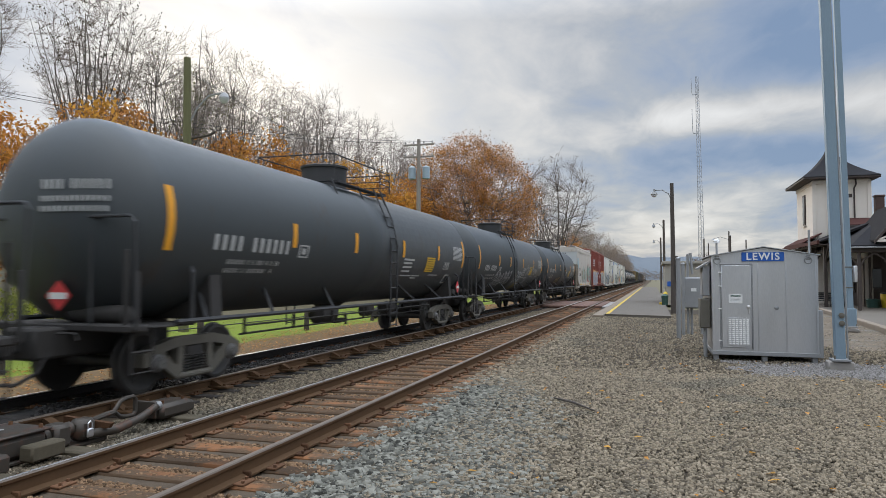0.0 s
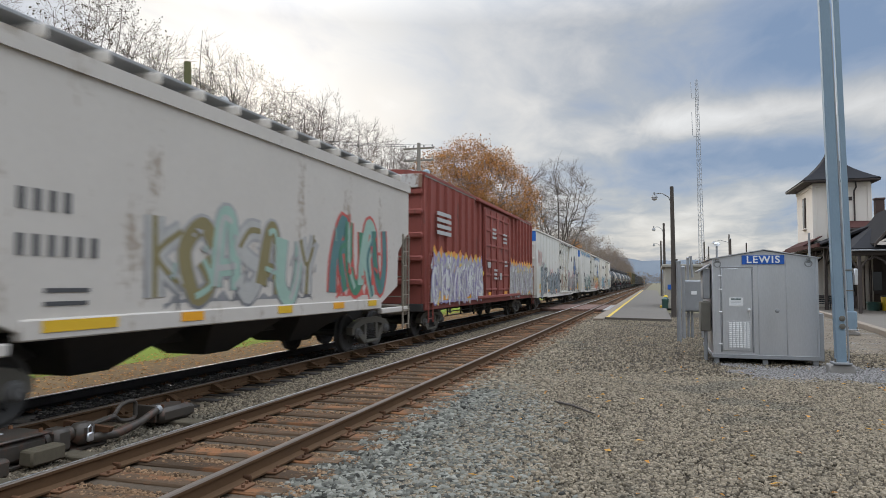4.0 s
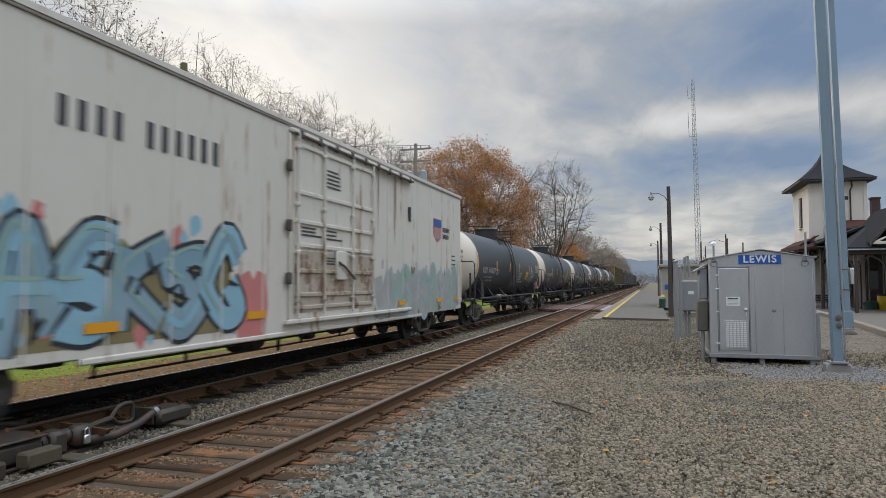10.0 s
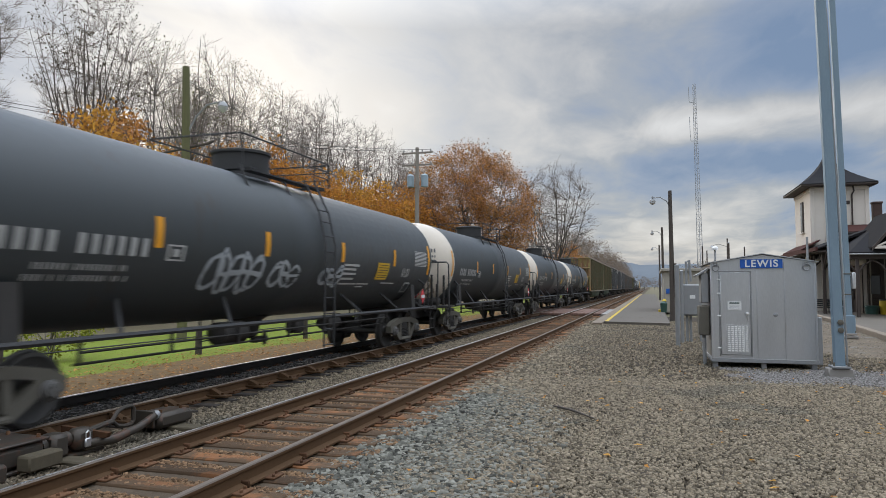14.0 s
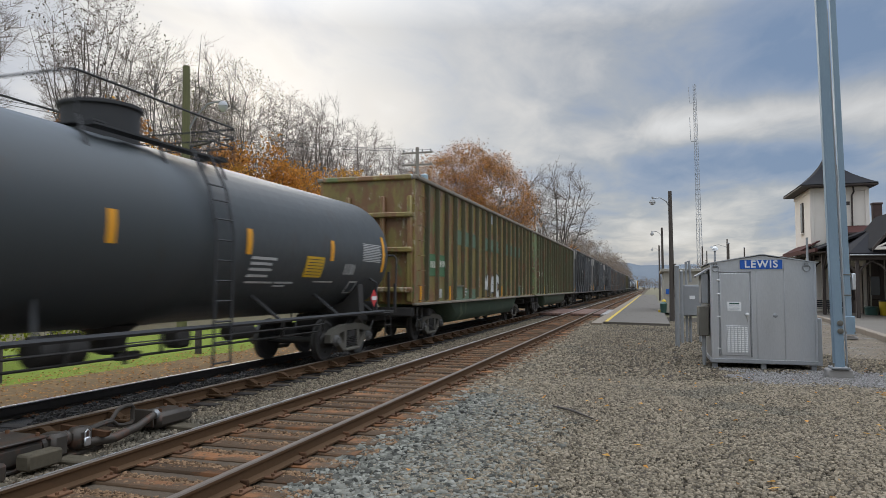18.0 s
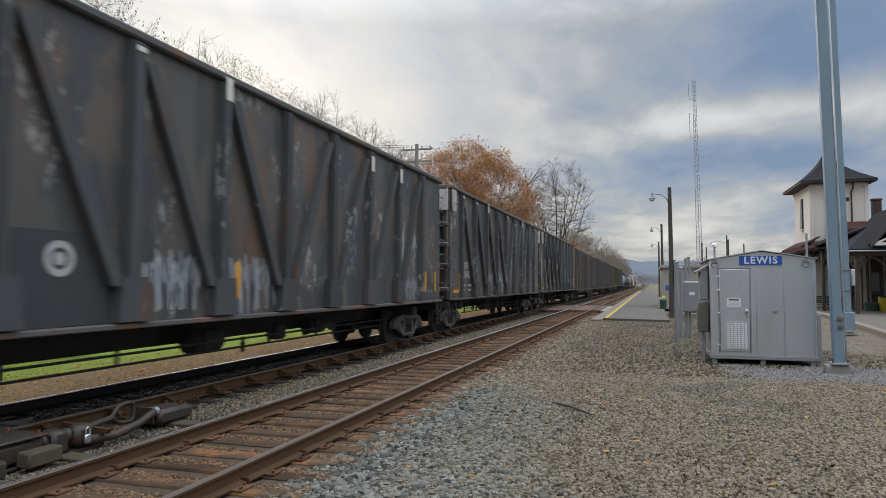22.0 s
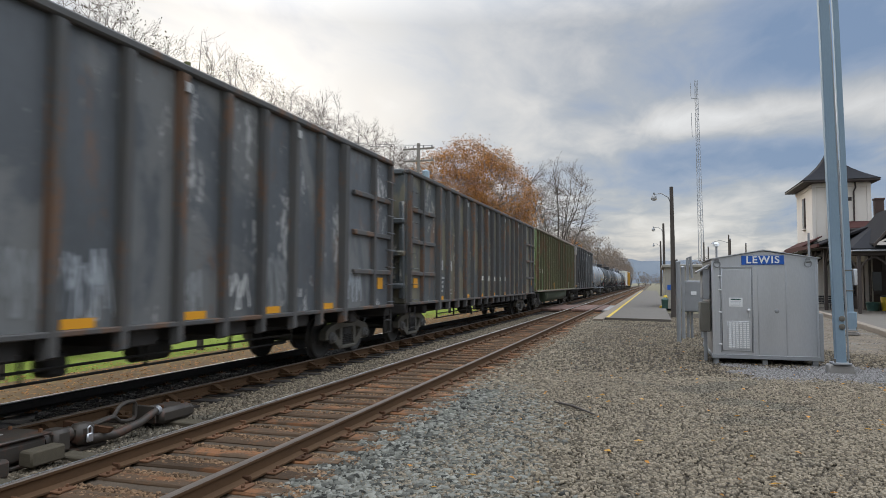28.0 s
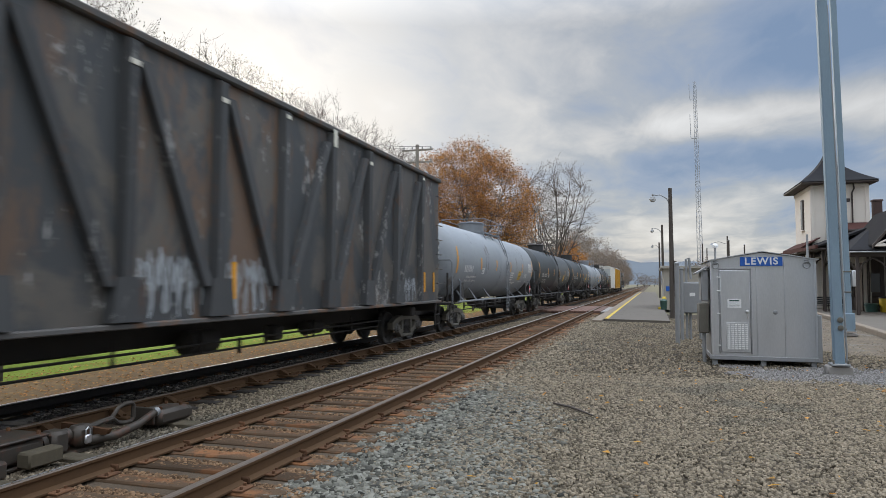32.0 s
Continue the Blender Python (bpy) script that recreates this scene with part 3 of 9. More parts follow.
        first, last = tuple(range(n)), tuple((len(prof) - 1) * n + k for k in range(n))
        faces += [first, last[::-1]] if axis == "y" else [first[::-1], last]
        return self.add(verts, faces)

    def quad(self, a, b, c, d):
        return self.add([a, b, c, d], [(0, 1, 2, 3)])

    def poly(self, pts):
        return self.add(pts, [tuple(range(len(pts)))])

    def mesh(self, name, mats, smooth=True):
        me = bpy.data.meshes.new(name)
        me.from_pydata(self.v, [], self.f)
        for m in mats if isinstance(mats, (list, tuple)) else [mats]:
            me.materials.append(m)
        if any(self.k):
            me.polygons.foreach_set("material_index", self.k)
        if smooth:
            me.polygons.foreach_set("use_smooth", [True] * len(me.polygons))
            me.set_sharp_from_angle(angle=radians(38))
        me.update()
        return me


def thing(name, label, category, group="", m=None, kind=""):
    ob = tagged(new(name), label, category, group, kind)
    if m:
        ob.matrix_basis = m
    return ob


def part(name, mb, mat, parent, label="", m=None, smooth=True):
    me = mb.mesh(name, mat, smooth) if isinstance(mb, MB) else mb
    ob = new(name, me)
    ob.parent = parent
    if m:
        ob.matrix_basis = m
    if label:
        ob["label"] = label
    return ob


def single(name, mb, mat, label, category, group="", kind="", m=None, smooth=True):
    me = mb.mesh(name, mat, smooth) if isinstance(mb, MB) else mb
    ob = tagged(new(name, me), label, category, group, kind)
    if m:
        ob.matrix_basis = m
    return ob


def raw_mesh(name, verts, faces_flat, per, mat, smooth=False):
    """A big mesh from numpy arrays, all faces with the same count of corners."""
    me = bpy.data.meshes.new(name)
    nf = len(faces_flat) // per
    me.vertices.add(len(verts))
    me.vertices.foreach_set("co", np.asarray(verts, dtype=np.float32).ravel())
    me.loops.add(len(faces_flat))
    me.loops.foreach_set("vertex_index", np.asarray(faces_flat, dtype=np.int32))
    me.polygons.add(nf)
    me.polygons.foreach_set("loop_start", np.arange(nf, dtype=np.int32) * per)
    me.polygons.foreach_set("loop_total", np.full(nf, per, dtype=np.int32))
    me.materials.append(mat)
    me.update(calc_edges=True)
    me.validate()
    if smooth:
        me.polygons.foreach_set("use_smooth", [True] * nf)
    return me


def bars(mb, x, y, z, text, h, width=0.62, gap=0.22):
    """Plain bars in place of lettering on a side that faces +x; reads along +y."""
    for ch in text:
        w = h * width
        if ch != " ":
            mb.box((x, y + w / 2, z), (0.008, w * 0.62, h))
        y += w + h * gap
    return y


def lines(mb, x, y, z, count, width, h, step, rng):
    for i in range(count):
        mb.box((x, y + width * 0.5 * (w := 0.6 + 0.4 * rng.random()), z - i * step), (0.008, width * w, h))


# ---------------- ground ----------------
def ground_height(x, y):
    """Flat by the tracks; a wooded bank rises beyond the grass verge."""
    t = min(max((-x - 21.0) / 40.0, 0.0), 1.0)
    bank = 8.0 * t * t * (3 - 2 * t) + max(0.0, (-x - 61.0)) * 0.10
    return -0.14 + min(bank, 24.0) * min(1.0, max(0.0, (190 - y) / 130))


def build_ground():
    xs = [-1500, -700, -350, -200, -140] + list(range(-100, -18, 4)) + [-17, -12, -8, 0, 12, 30, 80, 200, 500, 1500]
    ys = [-300, -120, -60, -30] + list(range(-16, 204, 8)) + [230, 280, 360, 480, 650, 900, 1300, 2000, 3200]
    mb = MB()
    verts = [(x, y, ground_height(x, y)) for y in ys for x in xs]
    n = len(xs)
    faces = [(j * n + i, j * n + i + 1, (j + 1) * n + i + 1, (j + 1) * n + i) for j in range(len(ys) - 1) for i in range(n - 1)]
    mb.add(verts, faces)
    single("ground", mb, SOIL, "brown late-autumn ground with thin grass", "ground", kind="structure")

    # grass verge and leafy dirt beyond the far track
    def sheet(name, x0, x1, y0, y1, z, nx, ny, mat, label, wob=0.0, seed=1, kind="structure", edge=0.0):
        rng = random.Random(seed)
        b = MB()
        v = []
        for j in range(ny + 1):
            for i in range(nx + 1):
                e = rng.uniform(-edge, edge) if i in (0, nx) else 0
                v.append((x0 + (x1 - x0) * i / nx + e, y0 + (y1 - y0) * j / ny, z + (rng.uniform(-wob, wob) if 0 < i < nx else -wob)))
        b.add(v, [(j * (nx + 1) + i, j * (nx + 1) + i + 1, (j + 1) * (nx + 1) + i + 1, (j + 1) * (nx + 1) + i) for j in range(ny) for i in range(nx)])
        return single(name, b, mat, label, name.split("_")[0], kind=kind)

    sheet("grass_verge", -21.6, -11.4, -20, 160, -0.11, 12, 90, GRASS, "bright green mown grass verge strewn with leaves", 0.02, 2, edge=0.25)
    sheet("dirt_strip", -12.35, -9.3, -20, 300, -0.095, 7, 160, DIRT, "brown dirt strip covered in dry leaves", 0.02, 3, edge=0.15)
    # ballast bed under both tracks
    mb = MB()
    prof = [(-10.1, -0.16), (-9.5, -0.05), (-8.9, -0.035), (-7.0, -0.035), (-6.2, -0.05), (-5.5, -0.035), (-3.4, -0.035), (-2.9, -0.05), (-2.2, -0.10), (-1.9, -0.16)]
    ys = [-30 + 2 * k for k in range(60)] + [100, 140, 200, 300, 500, 900, 1400]
    mb.add([(x, y, z) for y in ys for x, z in prof], [(j * 10 + i, j * 10 + i + 1, (j + 1) * 10 + i + 1, (j + 1) * 10 + i) for j in range(len(ys) - 1) for i in range(9)])
    single("ballast_bed", mb, BALLAST, "grey stone ballast bed under the tracks", "ballast", kind="structure")
    sheet("gravel_yard", -2.35, 9.2, -14, 46, -0.06, 46, 120, YARD, "brown-grey gravel yard beside the tracks", 0.018, 4)
    pave = MB().prism([(7.80, 24.6), (8.9, 32.5), (9.75, 40.0), (10.4, 48.0), (11.0, 60.0), (11.0, 140.0), (40.0, 140.0), (40.0, 24.6)], "z", -0.10, 0.0)
    single("station_paving", pave, ROAD_GREY, "worn grey paving in front of the station", "paving", kind="structure")
    sheet("service_lane", 4.9, 9.9, 21, 46, -0.038, 16, 40, LANE, "trodden tan dirt lane beside the gravel", 0.006, 7, edge=0.5)


build_ground()


def stones(name, label, count, xr, yr, z, size, mat, seed, power=1.0, keep=None):
    """Crushed stone: many small uneven six-sided blocks in one mesh."""
    rng = np.random.default_rng(seed)
    u = rng.random(count) ** power
    x = xr[0] + (xr[1] - xr[0]) * rng.random(count)
    y = yr[0] + (yr[1] - yr[0]) * u
    if keep is not None:
        ok = keep(x, y)
        x, y = x[ok], y[ok]
    n = len(x)
    cube = np.array([(-1, -1, -1), (1, -1, -1), (1, 1, -1), (-1, 1, -1), (-1, -1, 1), (1, -1, 1), (1, 1, 1), (-1, 1, 1)], float)
    pts = cube[None] * (0.55 + 0.45 * rng.random((n, 8, 3)))
    s = size * (0.6 + 0.8 * rng.random((n, 1, 1))) * np.array([1.0, 0.85, 0.68]) * 0.5
    pts = pts * s
    a, b = rng.random(n) * 6.283, (rng.random(n) - 0.5) * 1.6
    ca, sa, cb, sb = np.cos(a)[:, None], np.sin(a)[:, None], np.cos(b)[:, None], np.sin(b)[:, None]
    px, py, pz = pts[..., 0], pts[..., 1], pts[..., 2]
    py, pz = py * cb - pz * sb, py * sb + pz * cb
    px, py = px * ca - py * sa, px * sa + py * ca
    zz = z(x, y) if callable(z) else z
    out = np.stack([px + x[:, None], py + y[:, None], pz + (zz + rng.random(n) * size * 0.25)[:, None]], -1).reshape(-1, 3)
    quad = np.array([(4, 5, 6, 7), (0, 1, 5, 4), (1, 2, 6, 5), (2, 3, 7, 6), (3, 0, 4, 7)])
    faces = (quad[None] + (np.arange(n) * 8)[:, None, None]).reshape(-1)
    ob = new(name, raw_mesh(name, out, faces, 4, mat))
    return tagged(ob, label, "gravel", kind="stuff")


def in_view(x, y):
    """The wedge of yard that the walk looks over."""
    return (x > -0.95 * y - 1.2) & (x < 0.29 * y + 1.2)


def shoulder(x, y):
    return np.where(x < -2.9, -0.045, np.maximum(-0.045 - (x + 2.9) * 0.05, -0.065))


def pad(x, y):
    """Where fine pale gravel was tipped round the metal house."""
    d = np.abs(y - 16.2 + 0.25 * np.sin(x * 3)) + 0.9 * (np.sin(x * 63.7 + y * 91.3) * 43758.5 % 1.0)
    return (d < 1.75 + 0.3 * np.sin(x * 1.7)) & (x > 1.7 + 0.3 * np.sin(y * 5)) & ~((x > 1.36) & (x < 3.75) & (y > 17.75))


stones("grey_ballast", "crushed grey granite ballast beside the rails", 27000, (-3.35, 0.2), (4.2, 13), shoulder, 0.062, STONE, 11, 1.35, lambda x, y: in_view(x, y) & (x + 1.5 * (np.sin(x * 91.7 + y * 57.3) * 43758.5 % 1.0) < 0.75 - 0.20 * y - 0.25 * np.sin(y * 1.1)))
stones("grey_ballast", "crushed grey granite ballast beside the rails", 10000, (-3.35, -1.2), (12, 42), shoulder, 0.075, STONE_BROWN, 12, 1.5, lambda x, y: in_view(x, y) & (x + 1.6 * (np.sin(x * 71.7 + y * 37.3) * 43758.5 % 1.0) < -1.6))
stones("brown_gravel", "brown-grey gravel mixed with fallen leaves", 92000, (-3.1, 4.8), (4.2, 15), lambda x, y: -0.052 + 0 * x, 0.034, STONE_BROWN, 13, 1.15, in_view)
stones("brown_gravel", "brown-grey gravel mixed with fallen leaves", 52000, (-2.8, 9.0), (13.5, 40), lambda x, y: -0.050 + 0 * x, 0.043, STONE_BROWN, 14, 1.35, lambda x, y: in_view(x, y) & ~((x > 4.6) & (y > 22) & (np.sin(x * 77.7 + y * 53.3) > -0.5)) & ~pad(x, y))
stones("pale_gravel", "pale blue-grey fine gravel round the metal house", 16000, (1.5, 6.6), (14.2, 18.3), lambda x, y: -0.047 + 0 * x, 0.030, PALE_STONE, 17, 1.0, pad)
stones("crib_ballast", "rust-stained ballast between the sleepers", 60000, (-5.85, -3.0), (3.5, 26), lambda x, y: -0.026 + 0 * x, 0.036, CRIB_STONE, 15, 1.5, lambda x, y: (np.mod(y - 0.28, 0.56) > 0.13) & (np.mod(y - 0.28, 0.56) < 0.43) & in_view(x, y))
stones("six_foot_ballast", "grey-brown ballast between the two tracks", 17000, (-6.85, -5.7), (4.5, 40), lambda x, y: -0.045 + 0 * x, 0.046, STONE_BROWN, 16, 1.6, in_view)


# ---------------- tracks ----------------
def rail_mesh(length_points, bright, side):
    prof = [(-0.075, 0.0), (0.075, 0.0), (0.075, 0.018), (0.014, 0.040), (0.010, 0.125), (0.034, 0.140), (0.036, 0.166), (0.028, 0.178), (0.012, 0.1785), (-0.014, 0.1785), (-0.028, 0.178), (-0.036, 0.166), (-0.034, 0.140), (-0.010, 0.125), (-0.014, 0.040), (-0.075, 0.018)]
    mb = MB()
    n = len(prof)
    mb.add([(x, y, z) for y in length_points for x, z in prof], [])
    for j in range(len(length_points) - 1):
        for i in range(n):
            a, b = j * n + i, j * n + (i + 1) % n
            mb.f.append((a, b, b + n, a + n))
            mb.k.append(2 if i in bright else 1 if i in (6, 7, 8, 9, 10) else 0)
    mb.add([], [])
    return mb.mesh("rail", [side, RAIL_DULL, RAIL_TOP])


def build_track(cx, name, label, seed, count, first, braces):
    rng = random.Random(seed)
    track = thing(name, label, "railway track", kind="structure")
    # the far rail's black sides are painted shade
    far_side = SHADED_RAIL if braces else RAIL_SIDE
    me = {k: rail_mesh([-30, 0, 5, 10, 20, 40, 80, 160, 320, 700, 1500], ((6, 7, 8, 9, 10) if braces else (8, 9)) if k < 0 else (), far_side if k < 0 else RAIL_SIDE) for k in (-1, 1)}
    for s in (-1, 1):
        part("rail", me[s], None, track, "rusty rail with a worn head", pose(cx + s * 0.755, 0, 0.002))
    tie = []
    for k in range(4):
        b = MB()
        w, l, h = 0.115, 1.30, 0.165
        r = random.Random(seed * 10 + k)
        segs = 7
        ring = []
        for i in range(segs + 1):
            x = -l + 2 * l * i / segs
            j = lambda: r.uniform(-0.007, 0.007)
            ring += [(x, -w + j(), -h), (x, w + j(), -h), (x, w + j(), -0.02), (x, w - 0.02 + j(), -0.002 + j() * 0.5), (x, -w + 0.02 + j(), -0.002 + j() * 0.5), (x, -w + j(), -0.02)]
        f = [(i * 6 + q, i * 6 + (q + 1) % 6, (i + 1) * 6 + (q + 1) % 6, (i + 1) * 6 + q) for i in range(segs) for q in range(6)]
        b.add(ring, [t[::-1] for t in f] + [(0, 1, 2, 3, 4, 5), tuple(segs * 6 + q for q in range(6))[::-1]])
        tie.append(b.mesh("sleeper", SHADED_WOOD if braces else SLEEPER))
    plate = MB().cbox((0, 0, 0.006), (0.36, 0.20, 0.022), 0.006)
    for x, y in ((-0.11, -0.06), (0.11, 0.06), (-0.15, 0.06), (0.15, -0.06)):
        plate.cyl((x, y, 0.01), (x, y, 0.042), 0.016, 6)
    plate = plate.mesh("tie_plate", PLATE)
    brace = MB().cbox((0.17, 0, 0.02), (0.44, 0.20, 0.04), 0.01)
    brace.prism([(0.05, 0.03), (0.26, 0.03), (0.24, 0.06), (0.09, 0.13), (0.05, 0.13)], "y", -0.06, 0.06)
    brace.cyl((0.27, 0, 0.03), (0.27, 0, 0.075), 0.025, 6)
    brace = brace.mesh("rail_brace", RAIL_SIDE)
    anchor = MB().cbox((0, 0.15, 0.03), (0.20, 0.03, 0.07), 0.01).mesh("rail_anchor", PLATE)
    for k in range(count):
        y = first + 0.56 * k + rng.uniform(-0.02, 0.02)
        part("sleeper", tie[k % 4], None, track, "", pose(cx + rng.uniform(-0.04, 0.04), y, -0.003, 0, 0, rng.uniform(-0.7, 0.7) + 180 * (k % 2)))
        if 12 < k < 134:
            for s in (-1, 1):
                part("tie_plate", plate, None, track, "", pose(cx + s * 0.755, y, 0, 0, 0, 0 if s > 0 else 180))
                if k < 84 and k % 2 == 0 and not braces:
                    part("rail_anchor", anchor, None, track, "", pose(cx + s * 0.755, y, 0))
        if braces and 12 < k < 94 and k % 2 == 0:
            part("rail_brace", brace, None, track, "", pose(cx + 0.755, y, 0.02))
    # sleepers far down the line, as one piece
    b = MB()
    y = first + 0.56 * count
    while y < 300:
        b.box((cx, y, -0.085), (2.6, 0.23, 0.16))
        y += 0.56
    tagged(part("far_sleepers", b, SLEEPER, track, "row of distant sleepers"), kind="stuff")
    return track


# dark sheet and stones that stand in for shade under the train
mb_shade = MB()
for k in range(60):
    mb_shade.box((TRAIN_X + 0.01 * math.sin(k), -18 + 2.0 * k, -0.033), (1.36, 1.99, 0.03))
single("oily_bed", mb_shade, SHADED_BALLAST, "ballast with the train's shade painted in, between the main-line rails", "ballast", kind="structure")
stones("oily_ballast", "ballast with the train's shade painted in, between the main-line rails", 9000, (TRAIN_X - 0.68, TRAIN_X + 0.68), (3.5, 34), lambda x, y: -0.018 + 0 * x, 0.06, SHADED_STONE, 18, 1.5, in_view)


build_track(NEAR_X, "track_near", "rusty rails on weathered brown wooden sleepers", 3, 174, -12.44, False)
build_track(TRAIN_X, "track_far", "main-line rails with braces on sleepers, train shade painted in", 4, 164, -12.44, True)


def build_switch_machine():
    """Hand-thrown switch stand with locked lever, between the two tracks."""
    ob = thing("switch_machine", "greasy iron switch machine with padlocked lever beside the rails", "switch machine", "", pose(-6.33, 5.9, 0.0))
    part("base_plate", MB().cbox((-0.10, -0.3, 0.0), (0.55, 1.9, 0.04), 0.01), GREASE, ob)
    part("gear_case", MB().cbox((-0.12, -0.62, 0.14), (0.55, 0.95, 0.24), 0.05), GREASE, ob)
    part("case_lid", MB().cbox((-0.12, -0.62, 0.275), (0.60, 1.0, 0.03), 0.012), GREASE, ob)
    part("lid_label", MB().cbox((-0.2, -0.55, 0.293), (0.10, 0.26, 0.006), 0.002), STENCIL, ob, "pale worn label plate")
    mb = MB().cyl((0.05, -0.15, 0.16), (0.05, 0.22, 0.18), 0.085, 12).cbox((0.08, 0.02, 0.15), (0.24, 0.22, 0.26), 0.04).cbox((0.1, 0.35, 0.16), (0.2, 0.26, 0.24), 0.05)
    part("crank_case", mb, GREASE, ob)
    mb = MB().tube([(0.05, 0.45, 0.20), (0.03, 0.75, 0.23), (0.03, 0.90, 0.24)], 0.035, 8)
    ring = [(0.03, 0.90 + u, 0.25 + v) for u, v in ((0, 0.0), (0.10, 0.10), (0.20, 0.13), (0.32, 0.13), (0.36, 0.09), (0.36, -0.06), (0.32, -0.10), (0.20, -0.10), (0.10, -0.08), (0, 0.0))]
    mb.tube(ring, 0.026, 8, False)
    part("throw_lever", mb, GREASE, ob, "rusty throw lever with a loop handle")
    part("lever_sleeve", MB().tube([(0.18, 0.35, 0.10), (0.22, 0.75, 0.08), (0.20, 1.15, 0.13), (0.16, 1.50, 0.22)], [0.05, 0.055, 0.05, 0.045], 10), GREASE, ob)
    mb = MB().cbox((0.235, 0.33, 0.13), (0.035, 0.09, 0.10), 0.012)
    part("padlock", mb, GALV, ob, "steel padlock")
    mb = MB().tube([(0.235, 0.30, 0.17), (0.235, 0.30, 0.235), (0.235, 0.33, 0.26), (0.235, 0.36, 0.235), (0.235, 0.36, 0.17)], 0.009, 6)
    part("shackle", mb, GALV, ob)
    mb = MB().cbox((0.0, 1.85, 0.12), (0.42, 0.62, 0.20), 0.05).cbox((0.0, 2.2, 0.10), (0.3, 0.2, 0.16), 0.04)
    part("junction_case", mb, GREASE, ob)
    part("sleeve_collar", MB().tube([(0.163, 1.48, 0.21), (0.157, 1.54, 0.23)], 0.055, 12), GALV_DULL, ob, "pale clamp collar")
    part("throw_rod", MB().cbox((-0.9, -0.75, 0.05), (1.6, 0.07, 0.05), 0.012), PLATE, ob)
    part("throw_rod", MB().cbox((-0.9, 0.4, 0.05), (1.6, 0.06, 0.04), 0.012), PLATE, ob)
    for y in (-1.0, 0.05, 1.9):
        part("head_block", MB().cbox((0.12, y, -0.06), (0.95, 0.24, 0.16), 0.015), OLD_TIMBER, ob, "oily wooden head block")


    for k, (x, y, z) in enumerate(((-0.32, -1.0, 0.29), (0.1, -1.0, 0.29), (-0.32, -0.2, 0.29), (0.1, -0.2, 0.29), (0.12, 1.65, 0.22), (-0.12, 1.65, 0.22), (0.12, 2.05, 0.22), (-0.12, 2.05, 0.22))):
        part("bolt", MB().cyl((x, y, z), (x, y, z + 0.035), 0.022, 6), PLATE, ob)
    part("crank_arm", MB().prism([(-0.35, 0.10), (0.30, 0.14), (0.34, 0.20), (-0.35, 0.24)], "y", 0.52, 0.58), PLATE, ob, "rusty crank arm")
    part("link_block", MB().cbox((0.30, -0.35, 0.10), (0.18, 0.42, 0.16), 0.02), OLD_TIMBER, ob)
    part("link_block", MB().cbox((0.34, -0.95, 0.09), (0.14, 0.3, 0.18), 0.03), GREASE, ob)
    part("end_plate", MB().cbox((0.0, 1.46, 0.17), (0.36, 0.04, 0.22), 0.01), GREASE, ob)


build_switch_machine()


# ---------------- crossing and platform ----------------
def build_crossing():
    ob = thing("foot_crossing", "weathered reddish timber foot crossing over the rails", "crossing", kind="structure")
    wood = material("crossing_plank", (0.17, 0.095, 0.07), (0.10, 0.065, 0.05), 0.9, scale=2, fine=30, stretch=(5, 0.5, 1), bump=0.4, bump_size=0.008, per_object=0.25)
    for cx in (NEAR_X, TRAIN_X):
        for x in [cx - 0.55 + 0.275 * k for k in range(5)] + [cx + 0.95, cx + 1.2, cx - 0.95, cx - 1.2]:
            part("plank", MB().cbox((x, 49.9, 0.07), (0.255, 9.6, 0.15), 0.02), wood, ob)
    for x in [-6.0 + 0.0, -6.25, -6.5]:
        part("plank", MB().cbox((x, 49.9, 0.06), (0.235, 9.6, 0.15), 0.02), wood, ob)
    part("plank_walk", MB().cbox((-3.05, 49.9, 0.05), (0.5, 9.6, 0.12), 0.02), CONCRETE, ob)


build_crossing()


def build_platform():
    mb = MB()
    b = 38.2
    for k in range(40):
        y0, y1 = b + 3.2 * k, b + 3.2 * (k + 1)
        near = (y0 - 2.0, y0 - 3.0) if k == 0 else (y0, y0)
        mb.prism([(-2.40, near[0]), (0.85, near[1]), (0.85, y1 - 0.02), (-2.40, y1 - 0.02)], "z", -0.08, 0.08)
    single("platform", mb, ASPHALT, "low grey asphalt platform beside the track", "platform", kind="structure")
    ob = thing("platform_edge", "sandy brown concrete platform edging", "kerb", kind="structure")
    me = MB().cbox((0, 0, 0.0), (0.52, 3.17, 0.17), 0.02).mesh("kerb_stone", KERB_TAN)
    for k in range(-1, 40):
        part("kerb_stone", me, None, ob, "", pose(-2.67, b + 1.6 + 3.2 * k, -0.01))
    single("yellow_safety_line", MB().box((-2.27, b + 63, 0.086), (0.18, 129.6, 0.008)), YELLOW_LINE, "worn yellow safety line along the platform", "line", kind="structure")
    ob = thing("station_kerb", "worn pale concrete kerb by the paving", "kerb", kind="structure")
    me = MB().cbox((0, 0, 0.0), (0.30, 2.4, 0.30), 0.03).mesh("kerb_stone", KERB_TAN)
    for k in range(16):
        part("kerb_stone", me, None, ob, "", pose(7.75 + 0.262 * k - 0.0055 * k * k, 25.3 + 2.38 * k, 0.02, 0, 0, -6.2 + 0.28 * k))


build_platform()


# ---------------- signal house ----------------
FAINT_INK = material("faint_grey_ink", (0.55, 0.56, 0.57), (0.45, 0.46, 0.47), 0.7, bump=0)


